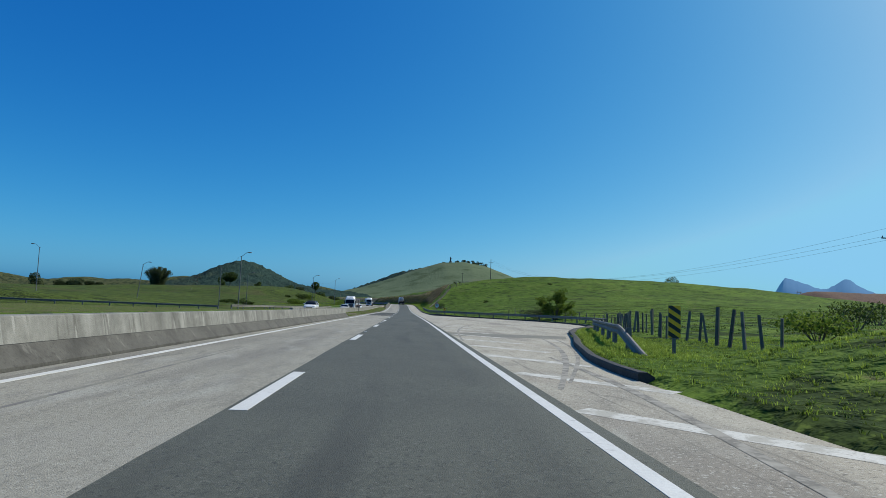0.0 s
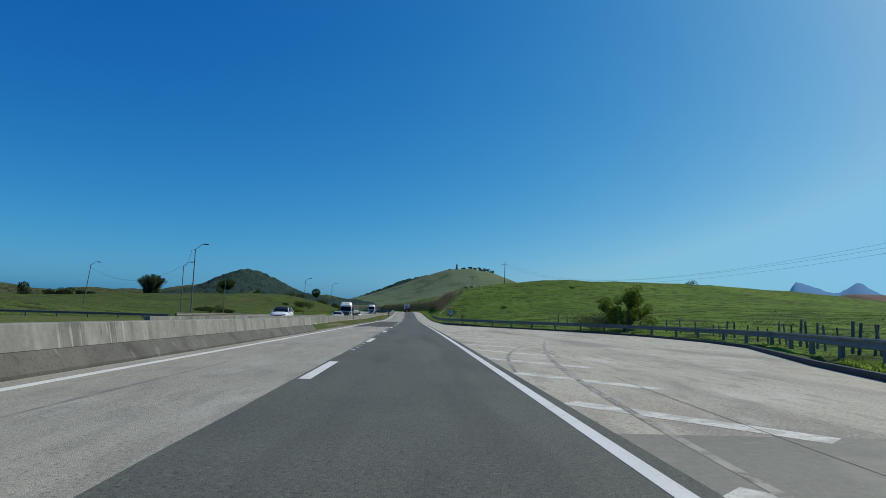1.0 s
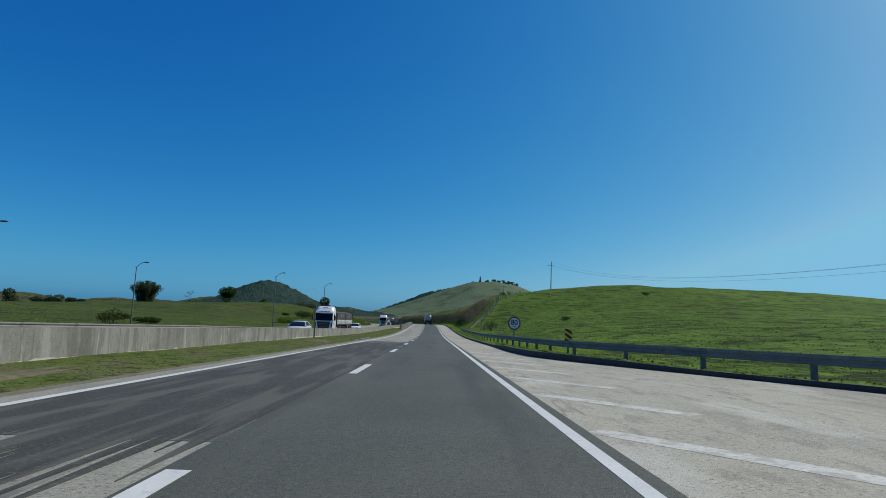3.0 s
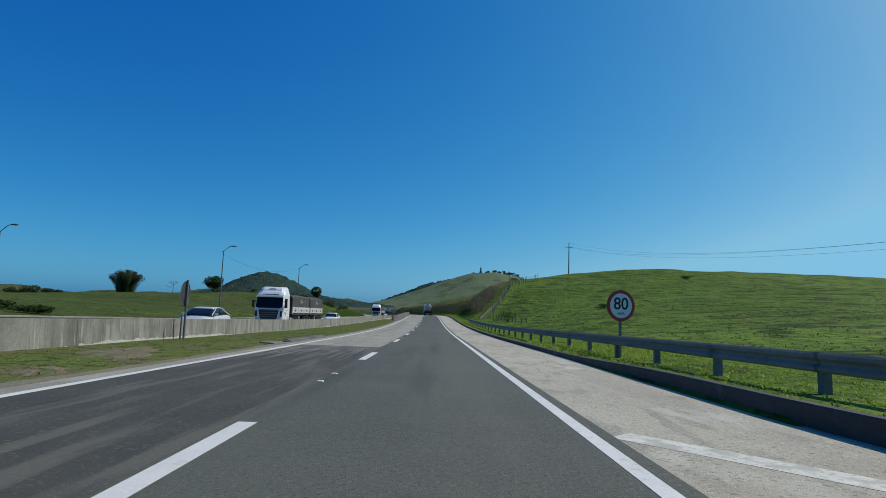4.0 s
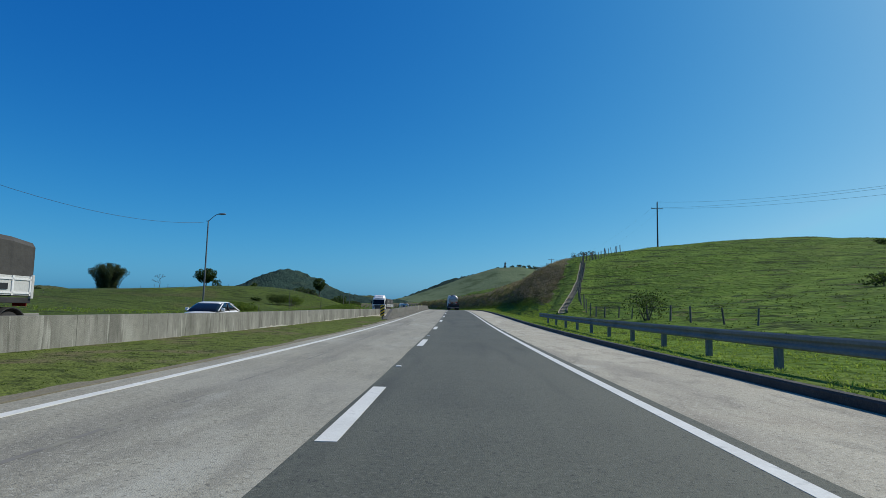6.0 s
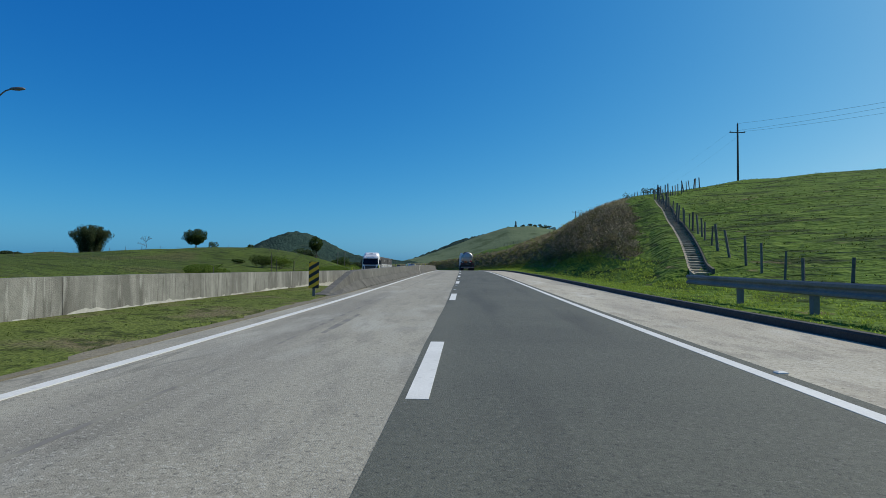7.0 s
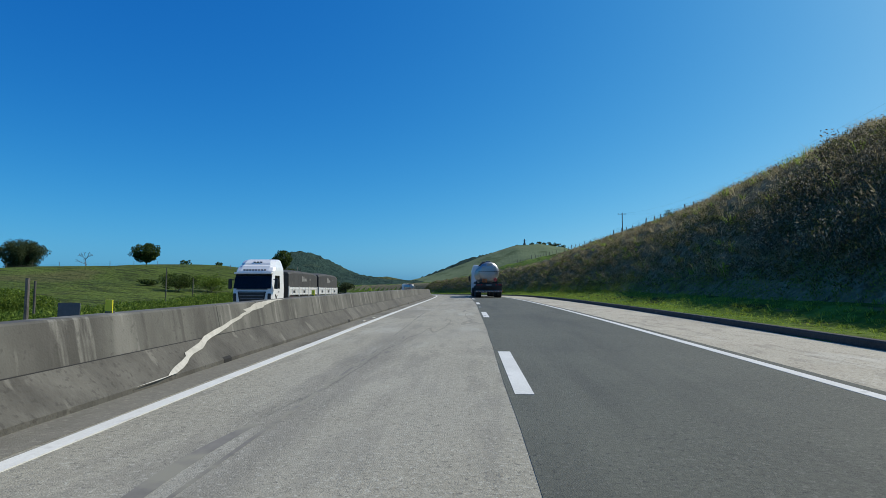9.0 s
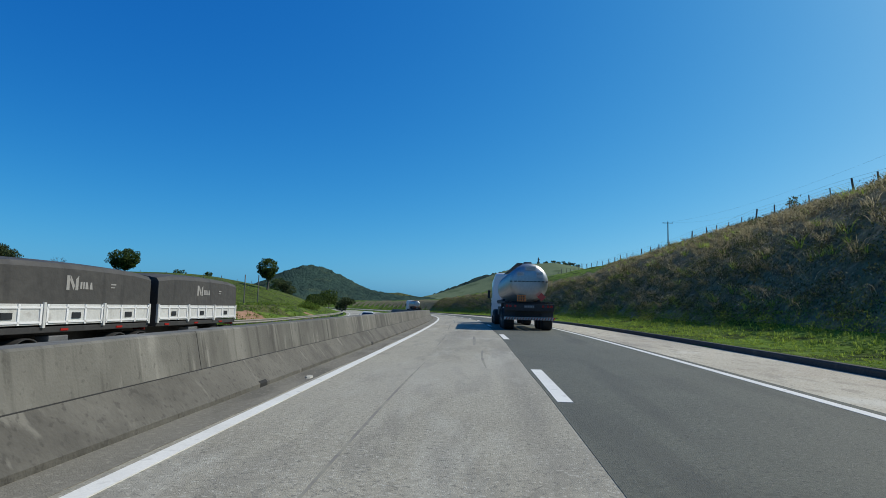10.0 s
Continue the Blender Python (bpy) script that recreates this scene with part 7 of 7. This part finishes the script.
def tanker(m, label, detail=True):
    """Rear at y = 0, driving towards +y."""
    thing = empty("tanker_truck", m, label, "truck")
    a_x, a_z, cz = 0.98, 0.97, 2.43
    ring = lambda y, k: [(a_x * k * math.cos(a), y, cz + a_z * k * math.sin(a)) for a in np.linspace(0, 2 * math.pi, 40, endpoint=False)]
    bm = bmesh.new()
    loft(bm, [ring(0.15, 0.3), ring(0.18, 0.62), ring(0.24, 0.85), ring(0.33, 0.97), ring(0.42, 1.0), ring(11.4, 1.0), ring(11.55, 0.95), ring(11.65, 0.8), ring(11.72, 0.4)])
    tank = part("tank", bm, TANK, thing, "polished ribbed cylindrical tank", True)
    for y in np.arange(0.45, 11.4, 0.92):
        bm = bmesh.new()
        loft(bm, [ring(y - 0.035, 1.0), ring(y - 0.02, 1.022), ring(y + 0.02, 1.022), ring(y + 0.035, 1.0)], caps=False)
        part("tank_band", bm, TANK, tank, "", True)
    bm = bmesh.new()
    for x in np.arange(-0.9, 0.91, 0.2):
        box(bm, (x, float(np.interp(abs(x) / a_x, [0, 0.3, 0.62, 0.85, 0.97], [0.15, 0.15, 0.18, 0.24, 0.33])) - 0.01, cz + 0.05), (0.13, 0.05, 0.05))
    part("reflective_strip", bm, DARK_PLASTIC, tank, "broken dark reflective strip")
    bm = bmesh.new()
    box(bm, (0.0, 1.2, cz + a_z + 0.06), (0.40, 0.5, 0.16), 0.04)
    part("manhole", bm, STEEL_DULL, tank, "dark manhole cover")
    bm = bmesh.new()
    for y in (2.0, 4.2, 6.4, 8.6):
        box(bm, (0, y, cz + a_z + 0.04), (0.5, 0.5, 0.10), 0.03)
    box(bm, (-0.45, 5.5, cz + a_z + 0.03), (0.3, 10.0, 0.03))
    part("walkway", bm, STEEL_DULL, tank)
    for x, z, w, h in ((-0.46, 2.86, 0.36, 0.20), (0.06, 3.16, 0.52, 0.20), (0.52, 2.84, 0.32, 0.28)):
        bm = bmesh.new()
        box(bm, (x, 0.160, z), (w, 0.03, h), 0.005)
        plate_part = part("label_plate", bm, LABEL_GREY, tank, "plain pale label")
        bm = bmesh.new()
        for row in (-0.25, 0.0, 0.25):
            box(bm, (x, 0.143, z + row * h), (w * 0.8, 0.008, h * 0.10))
        part("label_bars", bm, GREY_MARK, plate_part)
    plac = bmesh.new()
    box(plac, (-0.40, 0.10, 1.62), (0.44, 0.02, 0.32), 0.005)
    pl = part("placard", plac, ORANGE, thing, "orange hazard placard")
    bm = bmesh.new()
    box(bm, (-0.40, 0.085, 1.62), (0.42, 0.015, 0.02))
    for x in (-0.52, -0.40, -0.28):
        box(bm, (x, 0.085, 1.70), (0.06, 0.015, 0.09))
        box(bm, (x, 0.085, 1.54), (0.06, 0.015, 0.09))
    part("placard_bars", bm, DARK_PLASTIC, pl)
    bm = bmesh.new()
    box(bm, (0.62, 0.09, 1.70), (0.31, 0.02, 0.31), 0.004, Matrix.Rotation(radians(45), 3, "Y"))
    part("placard", bm, RED_PLACARD, thing, "red diamond hazard placard")
    bm = bmesh.new()
    box(bm, (0, 0.12, 1.16), (2.52, 0.10, 0.36), 0.02)
    panel = part("rear_panel", bm, CHASSIS, thing, "black rear light panel")
    for sx in (-1, 1):
        for k, x in enumerate((1.12, 0.95, 0.70)):
            bm = bmesh.new()
            rod(bm, (sx * x, 0.045, 1.22), (sx * x, 0.075, 1.22), 0.065, seg=14)
            part("tail_lamp", bm, RED_LENS, panel, "round red tail lamp")
    bm = bmesh.new()
    box(bm, (0.0, 0.06, 1.20), (0.52, 0.02, 0.15), 0.005)
    part("number_plate", bm, STEEL_DULL, panel, "plate with plain bars")
    bm = bmesh.new()
    for k in range(6):
        box(bm, (-0.2 + 0.08 * k, 0.045, 1.20), (0.05, 0.012, 0.08))
    part("plate_bars", bm, GREY_MARK, panel)
    bm = bmesh.new()
    box(bm, (0, 0.62, 0.88), (2.3, 0.05, 0.62), 0.02)
    part("underrun_panel", bm, CHASSIS, thing, "dusty black panel under the tank")
    bm = bmesh.new()
    box(bm, (0, 0.05, 0.60), (2.5, 0.10, 0.14), 0.01)
    bumper = part("bumper", bm, BOARD, thing, "red and white striped rear bumper")
    for k in range(18):
        x = -1.2 + 0.14 * k
        plate(bumper, "stripe", [(x, -0.003, 0.535), (x + 0.07, -0.003, 0.535), (x + 0.13, -0.003, 0.665), (x + 0.06, -0.003, 0.665)], RED_PLACARD)
    bm = bmesh.new()
    for x in (-0.45, 0.45):
        box(bm, (x, 5.5, 1.18), (0.14, 10.6, 0.34))
    for y in (0.6, 3.4, 6.4, 9.4):
        box(bm, (0, y, 1.32), (1.7, 0.16, 0.26))
    box(bm, (-1.1, 6.2, 0.95), (0.12, 3.2, 0.5), 0.02)
    box(bm, (1.1, 6.2, 0.95), (0.12, 3.2, 0.5), 0.02)
    part("chassis", bm, CHASSIS, thing)
    for sx in (-1, 1):
        bm = bmesh.new()
        box(bm, (sx * 0.95, 0.32, 0.78), (0.55, 0.02, 0.42))
        part("mudflap", bm, DARK_PLASTIC, thing)
    bm = bmesh.new()
    for sx in (-1, 1):
        box(bm, (sx * 1.12, 3.6, 1.42), (0.22, 6.6, 0.08), 0.02)
        rod(bm, (sx * 1.0, 4.4, 1.55), (sx * 1.0, 10.5, 1.55), 0.09, seg=10)
    part("side_rail", bm, CHASSIS, thing, "dusty black side rail and hose tube")
    first = None
    for sx in (-1, 1):
        for y in (1.0, 2.25, 3.5, 10.6, 11.85):
            if first is None:
                first = wheel(thing, sx * 1.25, y, 0.51, 0.54)
            else:
                wheel_like(first, sx * 1.25, y)
            if y < 4:
                arch_guard(thing, sx * 1.0, y, 0.58, 0.55)
        wheel_like(first, sx * 1.22, 14.5)
    cabin = new("tractor")
    cabin.parent = thing
    cabin.location = (0, 15.9, 0)
    truck_cab(cabin)
    return thing


def flatten_cab(thing):
    """Take the tractor's parts up one level, so that nothing lies deeper than a sub-part."""
    for holder in [c for c in thing.children if c.name.startswith("tractor")]:
        for c in list(holder.children):
            c.parent = thing
            c.matrix_basis = holder.matrix_basis @ c.matrix_basis
        bpy.data.objects.remove(holder)


rig = tanker(facing(283.2, 1.68, 0.0), "polished metal tanker with striped rear bumper on dark asphalt")
flatten_cab(rig)
far_rig = copy_thing(rig, facing(432, 1.8, 0.0))
far_rig["label"] = "distant polished metal tanker rounding the bend ahead"


def car(m, label, body_paint, kind="sedan", roof_paint=None):
    """Front at y = 0, facing +y; the body lofted from cross sections."""
    thing = empty("car", m, label, "car")
    roof_paint = roof_paint or body_paint
    suv = kind == "suv"
    L, half = (4.3, 0.89) if suv else (4.6, 0.90)
    lift = 0.16 if suv else 0.0
    belt = 0.98 + lift * 0.7
    bm = bmesh.new()
    rings = []
    for y, top, wid, low in ((0.0, 0.58 + lift, 0.66, 0.36 + lift), (-0.12, 0.72 + lift, 0.80, 0.24 + lift), (-0.5, 0.84 + lift, half * 0.97, 0.20 + lift), (-1.1, 0.93 + lift, half, 0.20 + lift), (-1.5, belt, half, 0.20 + lift), (-2.6, belt + 0.03, half, 0.20 + lift), (-L + 0.9, belt + 0.05, half, 0.20 + lift), (-L + 0.35, belt + 0.05, half * 0.97, 0.24 + lift), (-L + 0.08, belt - 0.05, half * 0.88, 0.34 + lift), (-L, belt - 0.2, half * 0.78, 0.42 + lift)):
        rings.append([(-wid * 0.93, y, low), (wid * 0.93, y, low), (wid, y, (low + top) * 0.5), (wid * 0.985, y, top - 0.14), (wid * 0.90, y, top - 0.02), (wid * 0.4, y, top + 0.02), (-wid * 0.4, y, top + 0.02), (-wid * 0.90, y, top - 0.02), (-wid * 0.985, y, top - 0.14), (-wid, y, (low + top) * 0.5)])
    body = part("body", loft(bm, rings), body_paint, thing, "", True)
    h = 1.62 if suv else 1.46
    r0, r1, r2, r3 = (-1.35, -2.0, -3.35, -4.15) if suv else (-1.05, -2.2, -3.2, -4.25)
    bm = bmesh.new()
    base_w, top_w = half * 0.93, half * 0.70
    stations = []
    for y in np.linspace(r0, r3, 17):
        if y > r1:
            k = math.sin(math.pi / 2 * (r0 - y) / (r0 - r1)) ** 0.95
        elif y > r2:
            k = 1.0 + 0.02 * math.sin(math.pi * (r1 - y) / (r1 - r2))
        else:
            k = math.cos(math.pi / 2 * (r2 - y) / (r2 - r3)) ** 0.8
        stations.append((y, 0, 0, belt + (h - belt) * max(0.02, k)))
    rings = []
    for y, _, _, top in stations:
        k = (top - belt) / (h - belt)
        tw = base_w + (top_w - base_w) * max(k, 0)
        rings.append([(-base_w, y, belt - 0.06), (base_w, y, belt - 0.06), (tw + 0.01, y, top - 0.04), (tw * 0.8, y, top), (-tw * 0.8, y, top), (-tw - 0.01, y, top - 0.04)])
    part("greenhouse", loft(bm, rings), GLASS, thing, "dark window glass", True)
    bm = bmesh.new()
    rings = []
    ys, tops = [y for y, _, _, _ in stations][::-1], [top for _, _, _, top in stations][::-1]
    for y in np.linspace(r1 + 0.42, r2 - 0.50, 11):
        z = float(np.interp(y, ys, tops)) + 0.016
        w = base_w + (top_w - base_w) * (z - belt) / (h - belt)
        rings.append([(-w - 0.022, y, z - 0.10), (w + 0.022, y, z - 0.10), (w + 0.016, y, z - 0.045), (w * 0.8, y, z), (-w * 0.8, y, z), (-w - 0.016, y, z - 0.045)])
    part("roof", loft(bm, rings), roof_paint, thing, "", True)
    for sx in (-1, 1):
        for ya, yb in ((r0 - 0.05, r1), (r2, r3 + 0.1), ((r1 + r2) / 2 + 0.03, (r1 + r2) / 2 - 0.05)):
            bm = bmesh.new()
            za = belt + 0.0 if ya in (r0 - 0.05,) else (h - 0.08)
            zb = h - 0.06 if ya in (r0 - 0.05,) else (belt + 0.02)
            if abs(ya - yb) < 0.2:
                za, zb = belt, h - 0.05
            xa = sx * (base_w + 0.012 if za < belt + 0.1 else top_w + 0.02)
            xb = sx * (base_w + 0.012 if zb < belt + 0.1 else top_w + 0.02)
            rod(bm, (xa, ya, za), (xb, yb, zb), 0.035, seg=6)
            part("pillar", bm, body_paint if abs(ya - yb) > 0.2 else DARK_PLASTIC, thing)
        bm = bmesh.new()
        box(bm, (sx * (half + 0.09), r0 - 0.35, belt + 0.08), (0.20, 0.10, 0.14), 0.04)
        part("mirror", bm, body_paint, thing)
        bm = bmesh.new()
        box(bm, (sx * 0.62, -0.13, 0.68 + lift), (0.36, 0.16, 0.11), 0.03, Matrix.Rotation(radians(-sx * 14), 3, "Z"))
        part("headlight", bm, LENS, thing, "clear headlight")
        bm = bmesh.new()
        box(bm, (sx * 0.66, -L + 0.05, belt - 0.12), (0.34, 0.08, 0.12), 0.02)
        part("tail_lamp", bm, RED_LENS, thing, "red tail lamp")
        for yh in (-2.3, -3.2):
            bm = bmesh.new()
            box(bm, (sx * (half + 0.01), yh, belt - 0.14), (0.03, 0.18, 0.03), 0.008)
            part("door_handle", bm, body_paint, thing)
    bm = bmesh.new()
    box(bm, (0, 0.0, 0.52 + lift), (0.95, 0.06, 0.20), 0.03)
    box(bm, (0, -0.02, 0.32 + lift), (1.2, 0.06, 0.14), 0.03)
    part("grille", bm, DARK_PLASTIC, thing, "black grille")
    bm = bmesh.new()
    box(bm, (0, -L / 2, 0.25 + lift), (half * 1.9, L - 0.5, 0.12), 0.03)
    part("underbody", bm, DARK_PLASTIC, thing)
    r = 0.36 if suv else 0.32
    first = wheel(thing, half + 0.01, -0.85, r, 0.22)
    for x, y in ((-half - 0.01, -0.85), (half + 0.01, -L + 0.9), (-half - 0.01, -L + 0.9)):
        wheel_like(first, x, y)
    return thing


car(lane_pose(80.0, -12.2), "white compact utility car with a black roof on the opposite carriageway", WHITE_PAINT, "suv", DARK_PLASTIC)
car(lane_pose(127.5, -12.0), "silver saloon car passing behind the median wall", SILVER_PAINT)
car(lane_pose(176.0, -12.4), "white saloon car following the road train", WHITE_PAINT)
car(lane_pose(330.0, -12.4), "small white car far along the opposite carriageway", WHITE_PAINT)
